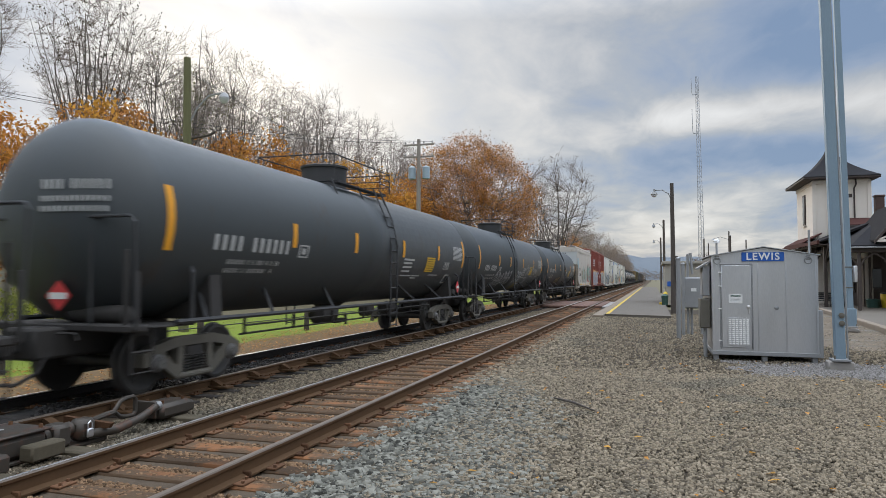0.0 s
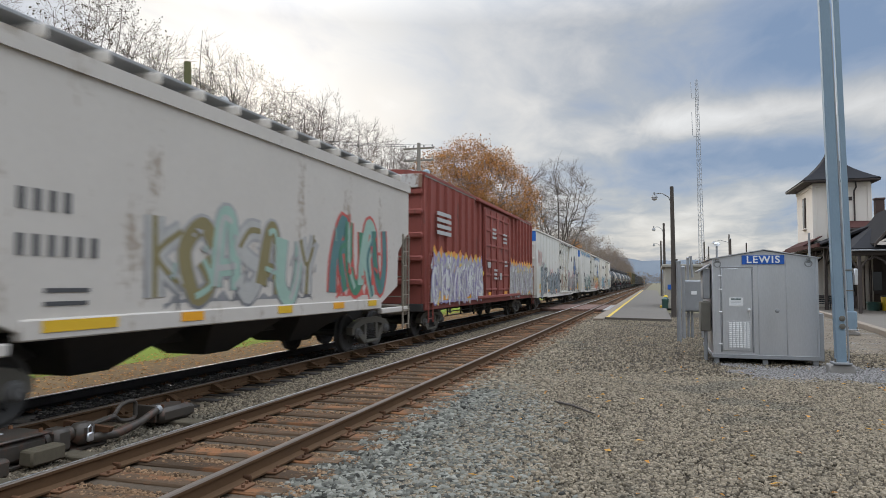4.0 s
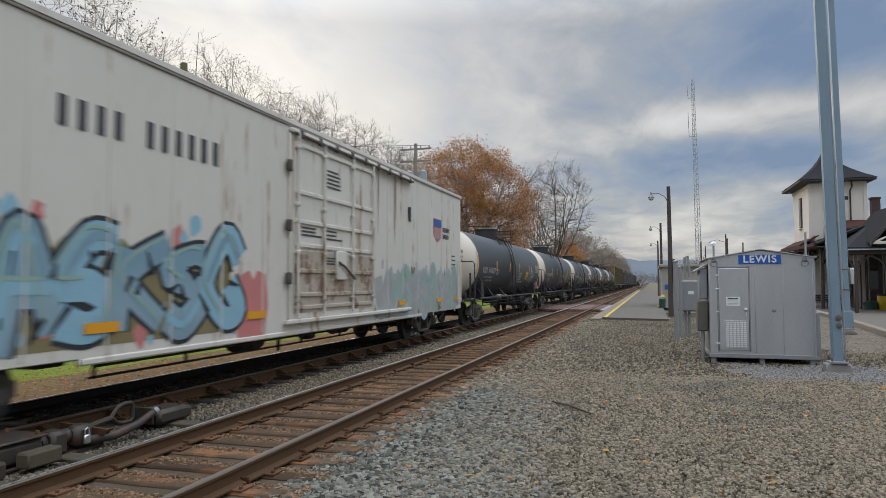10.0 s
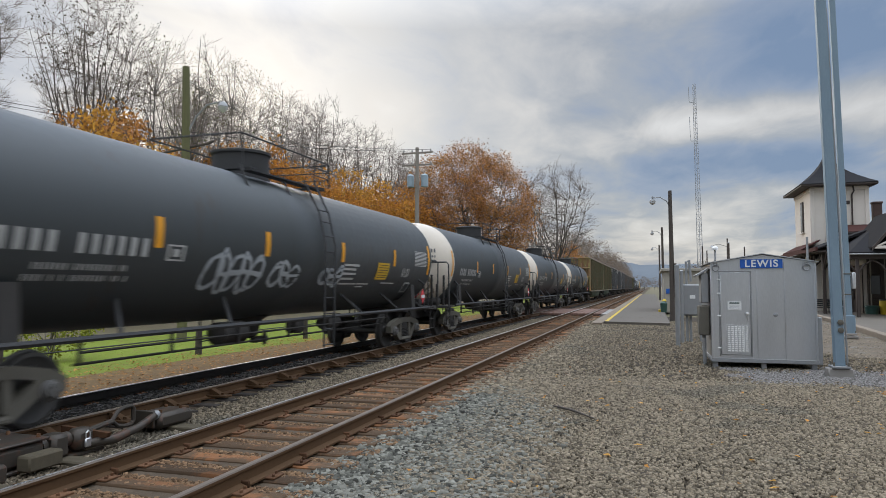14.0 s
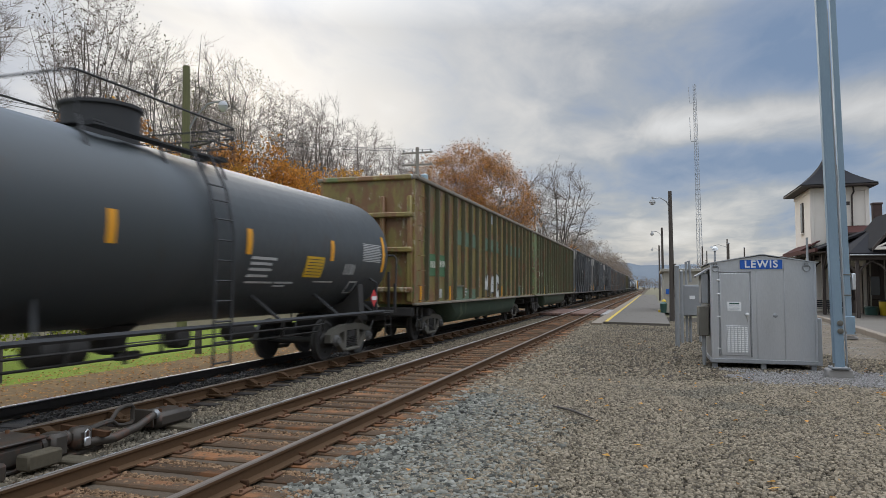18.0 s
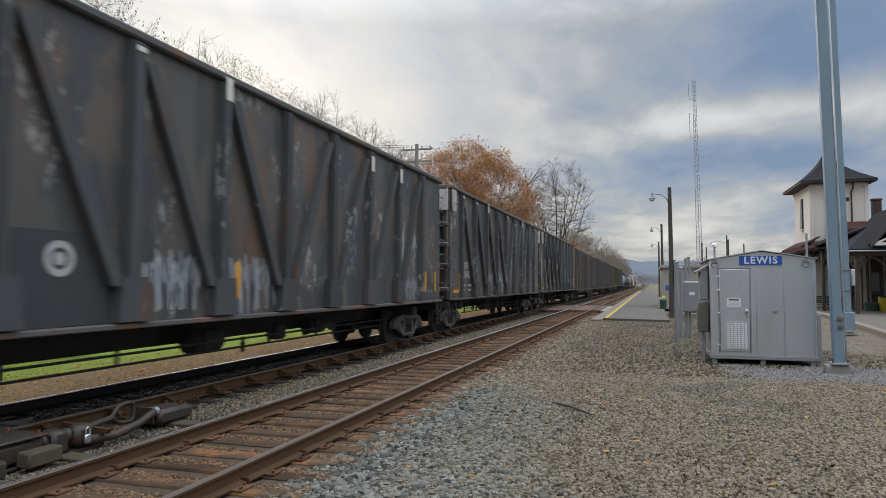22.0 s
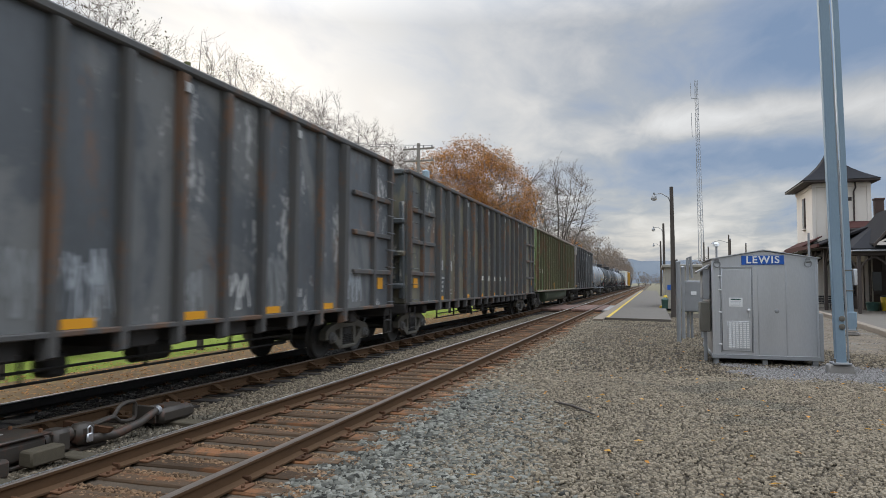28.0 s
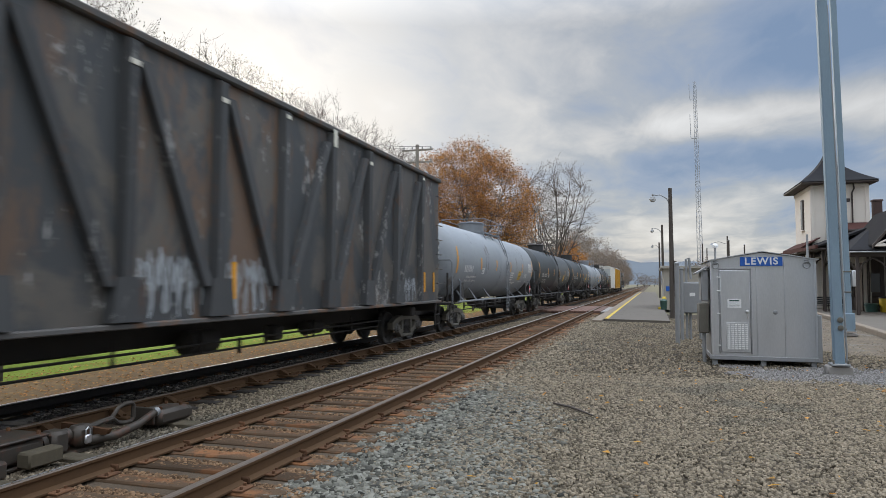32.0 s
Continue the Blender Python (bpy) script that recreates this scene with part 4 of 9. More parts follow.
def sign_text(word, size, mat, parent, m, depth=0.006, label="white block letters"):
    cu = bpy.data.curves.new("sign_text", "FONT")
    cu.body, cu.size, cu.extrude, cu.offset = word, size, depth, size * 0.022
    cu.align_x, cu.align_y = "CENTER", "CENTER"
    cu.space_character = 1.18
    tmp = bpy.data.objects.new("tmp", cu)
    me = bpy.data.meshes.new_from_object(tmp)
    bpy.data.objects.remove(tmp)
    me.materials.clear()
    me.materials.append(mat)
    return part("sign_text", me, None, parent, label, m)


def build_signal_house():
    # origin at the foot of the front's left corner; x along the front, y to the back
    ob = thing("signal_house", "ribbed galvanised-steel signal house with a blue name sign", "signal house", "", pose(1.36, 17.57, 0, 0, 0, 0))
    w, d, h, ridge = 2.29, 3.2, 2.45, 2.63
    z0 = 0.14
    part("base_frame", MB().cbox((w / 2, d / 2, z0 - 0.01), (w + 0.04, d + 0.04, 0.10), 0.01), GALV_DULL, ob)
    for x in (0.08, w / 2, w - 0.08):
        for y in (0.1, d - 0.1):
            part("foot", MB().cbox((x, y, 0.03), (0.12, 0.12, 0.20), 0.01), GALV_DULL, ob)
    gable = [(0, z0 + 0.04), (w, z0 + 0.04), (w, h), (w / 2, ridge), (0, h)]
    for y in (0.0, d - 0.05):
        part("end_wall", MB().prism(gable, "y", y, y + 0.05), GALV, ob)
    for x in (0.0, w - 0.05):
        part("side_wall", MB().cbox((x + 0.025, d / 2, (h + z0) / 2), (0.05, d - 0.11, h - z0 - 0.02), 0.006), GALV, ob)
    for s in (0, 1):
        x0, x1 = (-0.05, w / 2) if s == 0 else (w / 2, w + 0.05)
        za, zb = (h - 0.005, ridge + 0.02) if s == 0 else (ridge + 0.02, h - 0.005)
        part("roof_sheet", MB().prism([(x0, za), (x1, zb), (x1, zb + 0.020), (x0, za + 0.020)], "y", -0.07, d + 0.07), GALV, ob)
    # corner trims and panel seams of the front
    for x in (0.025, w - 0.025, 1.02, 1.62):
        part("corner_trim" if x < 0.1 or x > 2.1 else "panel_seam", MB().cbox((x, -0.008, (h + z0) / 2), (0.05 if x < 0.1 or x > 2.1 else 0.02, 0.018, h - z0 - 0.05), 0.004), GALV, ob)
    # door
    door = part("door", MB().cbox((0.54, -0.020, 1.24), (0.66, 0.035, 1.96), 0.012), GALV, ob, "grey steel door")
    part("door_frame", MB().cbox((0.19, -0.012, 1.24), (0.03, 0.03, 2.02), 0.006).cbox((0.89, -0.012, 1.24), (0.03, 0.03, 2.02), 0.006).cbox((0.54, -0.012, 2.245), (0.73, 0.034, 0.03), 0.006), GALV_DULL, ob)
    for z in (0.42, 1.18, 1.72, 2.05):
        part("hinge", MB().cbox((0.175, -0.03, z), (0.075, 0.03, 0.030), 0.006), WHITE, door, "pale steel hinge")
    mb = MB().lathe([(0, 0.03), (-0.02, 0.045), (-0.06, 0.04), (-0.07, 0.01)], (0.80, -0.04, 1.23), 12, "y").cbox((0.81, -0.05, 1.14), (0.025, 0.02, 0.15), 0.006)
    part("handle", mb, RAIL_TOP, door, "bright chrome door knob")
    vent = part("louvre_plate", MB().cbox((0.58, -0.042, 0.64), (0.50, 0.012, 0.66), 0.003), GALV, door)
    slot = MB().cbox((0, 0, 0), (0.054, 0.012, 0.034), 0.004).mesh("louvre", WHITE)
    for i in range(6):
        for j in range(13):
            part("louvre", slot, None, vent, "", pose(0.385 + 0.078 * i, -0.052, 0.355 + 0.047 * j))
    note = part("notice", MB().cbox((0.52, -0.041, 1.42), (0.30, 0.008, 0.21), 0.002), WHITE, door, "white notice with a green heading")
    part("notice_head", MB().cbox((0.52, -0.047, 1.49), (0.22, 0.004, 0.03), 0.001), GREEN_PLASTIC, note)
    for k in range(4):
        part("notice_line", MB().cbox((0.52, -0.047, 1.44 - 0.03 * k), (0.24 - 0.03 * (k % 2), 0.004, 0.010), 0.001), FAINT_INK, note)
    sign = part("name_sign", MB().cbox((1.125, -0.025, 2.42), (0.92, 0.02, 0.215), 0.004), SIGN_BLUE, ob, "blue name sign")
    sign_text("LEWIS", 0.235, WHITE, sign, pose(1.125, -0.038, 2.42, 90, 0, 0))
    part("round_cover", MB().lathe([(0, 0.05), (-0.02, 0.05), (-0.03, 0.03)], (1.41, -0.005, 1.22), 14, "y"), GALV_DULL, ob)
    for x in (0.12, w - 0.20):
        ring = [(x + 0.075 * math.cos(t), -0.035, 2.33 + 0.075 * math.sin(t)) for t in [math.pi * 2 * k / 12 for k in range(13)]]
        part("lifting_ring", MB().tube(ring, 0.014, 6, False).cbox((x, -0.015, 2.40), (0.10, 0.03, 0.10), 0.01), GALV_DULL, ob)
    # antennas and roof posts
    for x, z, y in ((0.16, 2.82, 0.5), (w - 0.14, 3.05, 0.15), (w / 2 + 0.1, 2.72, 2.9)):
        part("roof_post", MB().cyl((x, y, h - 0.02), (x, y, z), 0.025, 8), GALV_DULL, ob)
    part("beacon", MB().lathe([(0, 0.03), (0.02, 0.07), (0.06, 0.075), (0.11, 0.03)], (0.16, 0.5, 2.78), 14, "z"), WHITE, ob, "white domed antenna")
    # left side: meter box with conduits; right side panel
    part("meter_box", MB().cbox((-0.14, 0.55, 1.05), (0.24, 0.62, 0.72), 0.02), TRUCK_IRON, ob, "dark grey meter box")
    part("side_cabinet", MB().cbox((-0.11, 0.62, 1.85), (0.18, 0.75, 0.75), 0.02), GALV_DULL, ob)
    mb = MB()
    for y in (0.35, 0.5, 0.65):
        mb.tube([(-0.13, y, 0.72), (-0.13, y, -0.02)], 0.035, 8)
    part("conduit", mb, GALV_DULL, ob)
    part("roof_hood", MB().prism([(-0.30, 2.12), (-0.02, 2.30), (-0.02, 2.34), (-0.32, 2.16)], "y", 0.2, 1.3), GALV_DULL, ob)
    part("side_panel", MB().cbox((w + 0.05, 0.25, 0.62), (0.10, 0.45, 1.1), 0.01), GALV_DULL, ob)


build_signal_house()


def build_mast(x, y, w, d, lean_x, footing, conduit, taper):
    """Tall blue-grey steel mast, slightly out of plumb."""
    ob = thing("signal_mast", "tall blue-grey painted steel mast on a concrete footing", "mast", "steel masts", pose(x, y, 0))
    part("footing", MB().cbox((0, 0.05, 0.03), (w + 0.30, d + 0.16, footing), 0.03), CONCRETE, ob, "pale concrete footing")
    part("base_plate", MB().cbox((0, 0, 0.165), (w + 0.16, d + 0.16, 0.05), 0.01), GALV_DULL, ob)
    top = 13.5
    b = MB()
    ring = []
    for z in (0.19, top):
        k = 1.0 if z < 1 else taper
        c = lean_x * z
        for u, v in ((-1, -0.8), (-0.8, -1), (0.8, -1), (1, -0.8), (1, 0.8), (0.8, 1), (-0.8, 1), (-1, 0.8)):
            ring.append((c + u * w / 2 * k, v * d / 2 * k, z))
    b.add(ring, [(i, (i + 1) % 8, (i + 1) % 8 + 8, i + 8) for i in range(8)] + [tuple(range(8))[::-1], tuple(range(8, 16))])
    part("shaft", b, MAST, ob)
    for px in (-1, 1):
        for py in (-1, 1):
            part("bolt", MB().cyl((px * (w / 2 + 0.04), py * (d / 2 + 0.05), 0.17), (px * (w / 2 + 0.04), py * (d / 2 + 0.05), 0.27), 0.02, 8), TRUCK_IRON, ob)
    if conduit:
        for z in (0.95, 1.12):
            part("access_cover", MB().lathe([(0, 0.06), (-0.02, 0.06), (-0.03, 0.03)], (0.04 + lean_x * z, -d / 2 - 0.004, z), 12, "y"), TRUCK_IRON, ob, "round cover plate")
        part("conduit", MB().tube([(w / 2 + 0.04, -0.06, 0.2), (w / 2 + 0.03 + lean_x * 2.4, -0.06, 2.4), (w / 2 + lean_x * 8, -0.06, 8.0)], 0.02, 6), GALV_DULL, ob)
    else:
        part("base_sleeve", MB().cbox((0, 0, 0.50), (w + 0.12, d + 0.12, 0.66), 0.02), MAST, ob)
        for z in (1.6, 2.35):
            part("strap", MB().cbox((lean_x * z, 0, z), (w + 0.04, d + 0.04, 0.04), 0.005), TRUCK_IRON, ob)
        part("small_box", MB().cbox((w / 2 + 0.06, -0.05, 2.1), (0.12, 0.2, 0.6), 0.02), GALV, ob, "small galvanised box")


build_mast(3.825, 16.5, 0.20, 0.20, -0.0195, 0.22, True, 1.0)
build_mast(6.93, 28.3, 0.20, 0.20, -0.0197, 0.12, False, 1.0)


def build_lamp_post(x, y, height, seed, arm=1.0):
    ob = thing("lamp_post", "dark wooden platform lamp post with a curved arm", "street lamp", "platform lamp posts", pose(x, y, -0.05))
    part("pole", MB().tube([(0, 0, 0), (0.01, 0, height * 0.5), (-0.02, 0, height)], [0.15, 0.13, 0.105], 10), POLE_WOOD, ob)
    part("arm", MB().tube([(-0.05, 0, height - 0.95), (-0.2, 0, height - 0.6), (-0.55, 0, height - 0.36), (-0.95, 0, height - 0.38)], 0.03, 6), GALV_DULL, ob)
    part("lamp_head", MB().lathe([(0.16, 0.05), (0.12, 0.12), (0.02, 0.16), (0.0, 0.20)], (-0.97, 0, height - 0.60), 14, "z").cyl((-0.97, 0, height - 0.44), (-0.97, 0, height - 0.30), 0.05, 8), GALV_DULL, ob)
    part("lamp_glass", MB().lathe([(0.0, 0.17), (-0.10, 0.15), (-0.17, 0.06)], (-0.97, 0, height - 0.60), 14, "z"), GLASS_LAMP, ob, "clear glass refractor")
    if y < 45:
        part("vent_box", MB().cbox((0.2, -0.05, 2.6), (0.14, 0.2, 1.3), 0.02), POLE_WOOD, ob)


build_lamp_post(1.10, 40.6, 7.40, 1)
build_lamp_post(1.10, 71.0, 7.85, 2)
build_lamp_post(1.15, 102.0, 7.9, 3)


def build_radio_mast():
    ob = thing("radio_mast", "slender grey lattice radio mast far behind the station", "radio mast", "", pose(9.85, 150, 0))
    h, n = 44.5, 42
    mb = MB()
    corner = []
    for k in range(3):
        a = radians(30 + 120 * k)
        corner.append([(math.cos(a) * (0.68 - 0.36 * z / h) + 0.0 * z - 0.014 * z, math.sin(a) * (0.68 - 0.36 * z / h), z) for z in [h * i / n for i in range(n + 1)]])
    for c in corner:
        part("leg", MB().tube([c[0], c[n // 2], c[n]], [0.065, 0.055, 0.045], 5), RADIO_STEEL, ob)
    for i in range(n):
        for k in range(3):
            mb.tube([corner[k][i], corner[(k + 1) % 3][i + 1]], 0.022, 3, False)
            mb.tube([corner[k][i], corner[(k + 1) % 3][i]], 0.022, 3, False)
    part("lattice", mb, RADIO_STEEL, ob)
    for z, long in ((40.6, 3.4), (32.4, 5.2)):
        x = -0.014 * z
        part("antenna", MB().tube([(x, 0, z), (x - 1.0, 0, z), (x - 1.1, 0, z + 0.5), (x - 1.2, 0, z + long)], 0.06, 5), RADIO_STEEL, ob)


build_radio_mast()


def build_shelter():
    """Beige block shed at the far end of the gravel, with bits and pieces round it."""
    ob = thing("platform_shed", "small beige rendered shed with a flat roof", "shed", "", pose(0.85, 52.0, 0))
    w, d, h = 4.6, 9.0, 3.0
    part("wall", MB().cbox((w / 2, d / 2, h / 2), (w, d, h), 0.02), BEIGE, ob)
    part("roof", MB().cbox((w / 2, d / 2, h + 0.10), (w + 0.4, d + 0.4, 0.22), 0.03), BEIGE, ob)
    louvre = part("louvre_frame", MB().cbox((0.75, -0.02, 1.7), (0.5, 0.05, 1.3), 0.01), DARK_TRIM, ob)
    for k in range(6):
        part("slat", MB().cbox((0.75, -0.05, 1.2 + 0.2 * k), (0.46, 0.05, 0.05), 0.008), BLACK, louvre)
    part("blue_sign", MB().cbox((-0.02 + 0.45, -0.03, 1.55), (0.55, 0.03, 0.36), 0.01), SIGN_BLUE, ob, "small blue sign")
    single("litter_bin", MB().lathe([(0, 0.20), (0.6, 0.24), (0.65, 0.26), (0.72, 0.20), (0.80, 0.05)], (0.80, 50.6, 0.05), 16, "z"), GREEN_PLASTIC, "dark green litter bin beside the shed", "bin")
    single("yellow_hydrant", MB().lathe([(0, 0.16), (0.1, 0.13), (0.75, 0.12), (0.8, 0.17), (0.95, 0.08)], (0.85, 51.2, 0.05), 12, "z").cyl((0.68, 51.2, 0.6), (1.02, 51.2, 0.6), 0.06, 8), BIN_YELLOW, "yellow hydrant post beside the shed", "hydrant")
    single("yellow_step", MB().cbox((0.62, 51.2, 0.15), (0.36, 0.3, 0.18), 0.02), YELLOW_LINE, "yellow painted concrete step", "step")


build_shelter()


def build_cabinets():
    """Posts and grey electrical boxes left of the signal house."""
    ob = thing("electrical_cabinet", "grey steel electrical cabinet on a post", "electrical cabinet", "", pose(1.28, 25.5, -0.14))
    part("box", MB().cbox((0.15, 0, 1.55), (0.85, 0.42, 1.10), 0.02), GALV_DULL, ob)
    part("door", MB().cbox((0.15, -0.225, 1.55), (0.78, 0.03, 1.02), 0.01), GALV_DULL, ob)
    part("label_plate", MB().cbox((0.08, -0.246, 1.66), (0.18, 0.01, 0.12), 0.002), WHITE, ob, "white label plate")
    for x in (-0.10, 0.02, 0.35):
        part("post", MB().cyl((x, 0, 0.05), (x, 0, 1.1), 0.045, 8), GALV_DULL, ob)
    part("top_pipe", MB().tube([(-0.1, 0, 2.0), (-0.1, 0, 2.9), (0.0, 0, 2.95), (0.05, 0, 2.2)], 0.045, 8), GALV_DULL, ob)
    for x, y, h, r in ((0.80, 23.6, 2.6, 0.075), (1.00, 25.0, 2.45, 0.06)):
        post = thing("steel_post", "plain galvanised steel post in the gravel", "post", "steel posts", pose(x, y, -0.06))
        part("shaft", MB().cyl((0, 0, 0), (0, 0, h), r, 10), GALV_DULL, post)
        part("cap", MB().lathe([(0, r + 0.012), (0.04, r + 0.012), (0.07, 0.02)], (0, 0, h), 10, "z"), GALV_DULL, post)


build_cabinets()


# ---------------- station ----------------
def flared_roof(cx, cy, hw, hd, z0, z1, mat, name, parent, steps=9, tip=0.05):
    mb = MB()
    rings = []
    for k in range(steps + 1):
        t = k / steps
        s = (1 - t) ** 1.9 * (1 - tip) + tip
        z = z0 + (z1 - z0) * t
        rings.append([(cx - hw * s, cy - hd * s, z), (cx + hw * s, cy - hd * s, z), (cx + hw * s, cy + hd * s, z), (cx - hw * s, cy + hd * s, z)])
    pts = [p for r in rings for p in r]
    faces = [(i * 4 + k, i * 4 + (k + 1) % 4, (i + 1) * 4 + (k + 1) % 4, (i + 1) * 4 + k) for i in range(steps) for k in range(4)]
    mb.add(pts, faces + [(3, 2, 1, 0), tuple(steps * 4 + k for k in range(4))])
    part(name, mb, mat, parent, smooth=False)


PORCH = (11.62, 47.0, 3.88, 14.9, 53.0, 6.15, 22.0)   # eave corner, top of the hip, end of the roof
GABLE_X, GABLE_Z = 14.75, 4.2


def build_station():
    ob = thing("station_building", "cream stucco railway station with a flared slate tower roof", "station")
    # tower
    x0, x1, y0, y1, ze = 12.0, 15.9, 58.8, 65.0, 9.72
    part("tower_wall", MB().cbox(((x0 + x1) / 2, (y0 + y1) / 2, ze / 2), (x1 - x0, y1 - y0, ze), 0.05), CREAM, ob)
    flared_roof((x0 + x1) / 2 - 0.1, (y0 + y1) / 2, (x1 - x0) / 2 + 0.72, (y1 - y0) / 2 + 0.72, ze + 0.10, ze + 3.25, SLATE, "tower_roof", ob)
    part("tower_eave", MB().cbox(((x0 + x1) / 2 - 0.1, (y0 + y1) / 2, ze), (x1 - x0 + 1.36, y1 - y0 + 1.36, 0.18), 0.04), DARK_TRIM, ob)
    part("tower_frieze", MB().cbox(((x0 + x1) / 2, (y0 + y1) / 2, ze - 0.28), (x1 - x0 + 0.12, y1 - y0 + 0.12, 0.30), 0.03), CREAM, ob)
    part("finial", MB().lathe([(0, 0.12), (0.15, 0.2), (0.3, 0.08), (0.42, 0.02)], ((x0 + x1) / 2 - 0.1, (y0 + y1) / 2, ze + 3.2), 10, "z"), DARK_TRIM, ob)
    for y in (61.9,):
        win = part("tower_window", MB().cbox((x0 - 0.03, y, 7.55), (0.12, 0.85, 2.5), 0.02), DARK_TRIM, ob)
        part("pane", MB().cbox((x0 - 0.08, y, 7.55), (0.06, 0.62, 2.25), 0.01), DARK_GLASS, win)
        part("sill", MB().cbox((x0 - 0.08, y, 6.25), (0.2, 1.0, 0.10), 0.02), CREAM, win)
    for x in (x0 + 0.06, x1 - 0.06, x0 + 0.95):
        part("pilaster", MB().cbox((x, y0 - 0.03, 7.2), (0.28 if x != x0 + 0.95 else 0.08, 0.10, ze - 5.0), 0.02), CREAM, ob)
    part("tower_vent", MB().cbox((14.5, y0 - 0.03, 8.35), (0.34, 0.06, 0.28), 0.01), DARK_TRIM, ob)
    part("downpipe", MB().tube([(14.9, y0 - 0.10, ze), (14.95, y0 - 0.10, ze - 0.5), (14.8, y0 - 0.10, ze - 0.8), (14.8, y0 - 0.10, 5.6)], 0.06, 8), DARK_TRIM, ob)
    # main block
    part("wall", MB().cbox((20.0, 64.0, 2.5), (11.4, 19.0, 5.0), 0.05), CREAM, ob)
    # end wall in dark brown: the porch shade is put into its colour
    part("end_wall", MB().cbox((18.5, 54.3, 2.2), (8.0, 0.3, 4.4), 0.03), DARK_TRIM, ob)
    for x in (14.62, 15.5, 16.7, 17.9, 19.1, 20.3):
        part("pale_stud", MB().cbox((x, 54.06, 2.3), (0.09, 0.10, 4.0), 0.02), BEIGE, ob, "narrow cream stud")
    part("plinth", MB().cbox((18.5, 54.12, 0.5), (8.1, 0.10, 1.0), 0.02), DARK_TRIM, ob)
    part("main_roof", MB().prism([(15.95, 5.95), (27.6, 5.95), (27.6, 6.1), (21.8, 8.9), (15.95, 6.1)], "y", 58.9, 70.0), SLATE, ob, smooth=False)
    part("eave_tiles", MB().prism([(56.3, 5.80), (56.3, 5.95), (58.75, 6.62), (58.75, 6.45)], "x", 13.4, 27.0), RED_TILE, ob, "rust-red tiled eave", smooth=False)
    part("main_gutter", MB().cbox((20.2, 56.25, 5.82), (13.7, 0.16, 0.16), 0.03), DARK_TRIM, ob)
    part("upper_wall", MB().cbox((20.5, 57.0, 5.2), (12.8, 0.2, 1.1), 0.02), DARK_TRIM, ob)
    part("chimney", MB().cbox((17.6, 62.8, 7.75), (0.62, 0.62, 1.9), 0.03).cbox((17.6, 62.8, 8.68), (0.74, 0.74, 0.16), 0.03), SOOTY_BRICK, ob, "brick chimney")
    # canopy along the platform side
    mb = MB().prism([(10.9, 4.42), (10.9, 4.52), (14.6, 5.95), (14.6, 5.75)], "y", 52.0, 68.0)
    part("canopy_roof", mb, SLATE, ob, smooth=False)
    part("canopy_edge", MB().prism([(10.78, 4.34), (10.92, 4.34), (10.92, 4.62), (10.78, 4.58)], "y", 51.9, 68.1), RED_TILE, ob, "rust-red canopy edge")
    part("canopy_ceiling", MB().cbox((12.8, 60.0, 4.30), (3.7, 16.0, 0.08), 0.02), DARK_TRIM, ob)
    part("skirt_roof", MB().prism([(10.95, 4.62), (12.3, 5.36), (12.3, 5.46), (10.95, 4.72)], "y", 57.5, 65.0), RED_TILE, ob, "rust-red tiled skirt below the tower", smooth=False)
    for k in range(5):
        y = 53.0 + 3.6 * k
        post = part("post", MB().cbox((11.5, y, 2.15), (0.22, 0.22, 4.3), 0.03), DARK_TRIM, ob)
        for s in (-1, 1):
            part("bracket", MB().tube([(11.5, y, 3.0), (11.5, y + s * 0.35, 3.55), (11.5, y + s * 1.0, 4.2)], 0.07, 6), DARK_TRIM, post)
        part("bracket", MB().tube([(11.5, y, 3.0), (11.85, y, 3.6), (12.6, y, 4.2)], 0.07, 6), DARK_TRIM, post)
    # porch at the near end: a hipped slate roof with a small gable in its front slope
    ex, ey, ez, tx, ty, tz, rx = PORCH
    mb = MB()
    under = [(ex, ey, ez), (rx, ey, ez), (rx, ty, tz), (tx, ty, tz), (ex, 58.0, ez)]
    mb.add(under + [(x, y, z + 0.12) for x, y, z in under], [(0, 3, 2, 1), (0, 4, 3), (5, 6, 7, 8), (5, 8, 9), (0, 1, 6, 5), (4, 0, 5, 9), (1, 2, 7, 6), (2, 3, 8, 7), (3, 4, 9, 8)])
    part("porch_roof", mb, SLATE, ob, smooth=False)
    part("porch_gutter", MB().tube([(ex, ey - 0.05, ez - 0.02), (rx, ey - 0.05, ez - 0.02)], 0.05, 8), GALV_DULL, ob, "pale gutter")
    part("porch_beam", MB().cbox(((ex + rx) / 2, ey + 0.35, ez - 0.18), (rx - ex - 0.2, 0.2, 0.26), 0.03), DARK_TRIM, ob)
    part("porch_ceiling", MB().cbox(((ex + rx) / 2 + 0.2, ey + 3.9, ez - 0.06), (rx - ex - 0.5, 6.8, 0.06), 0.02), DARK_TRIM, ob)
    gx, gz, gy = GABLE_X, GABLE_Z, ey - 0.15
    for s in (-1, 1):
        part("gable_roof", MB().prism([(gx + s * 1.9, gz), (gx + s * 1.9, gz + 0.12), (gx, gz + 2.5), (gx, gz + 2.36)], "y", gy, ty), SLATE, ob, smooth=False)
        part("barge_board", MB().prism([(gx + s * 1.95, gz - 0.16), (gx + s * 1.95, gz + 0.06), (gx, gz + 2.48), (gx, gz + 2.2)], "y", gy - 0.08, gy - 0.01), DARK_TRIM, ob)
        part("gable_brace", MB().tube([(gx + s * 1.7, gy, gz + 0.1), (gx + s * 0.9, gy, gz + 0.5), (gx + s * 0.25, gy, gz + 1.7)], 0.07, 6), CREAM, ob, "cream curved gable brace")
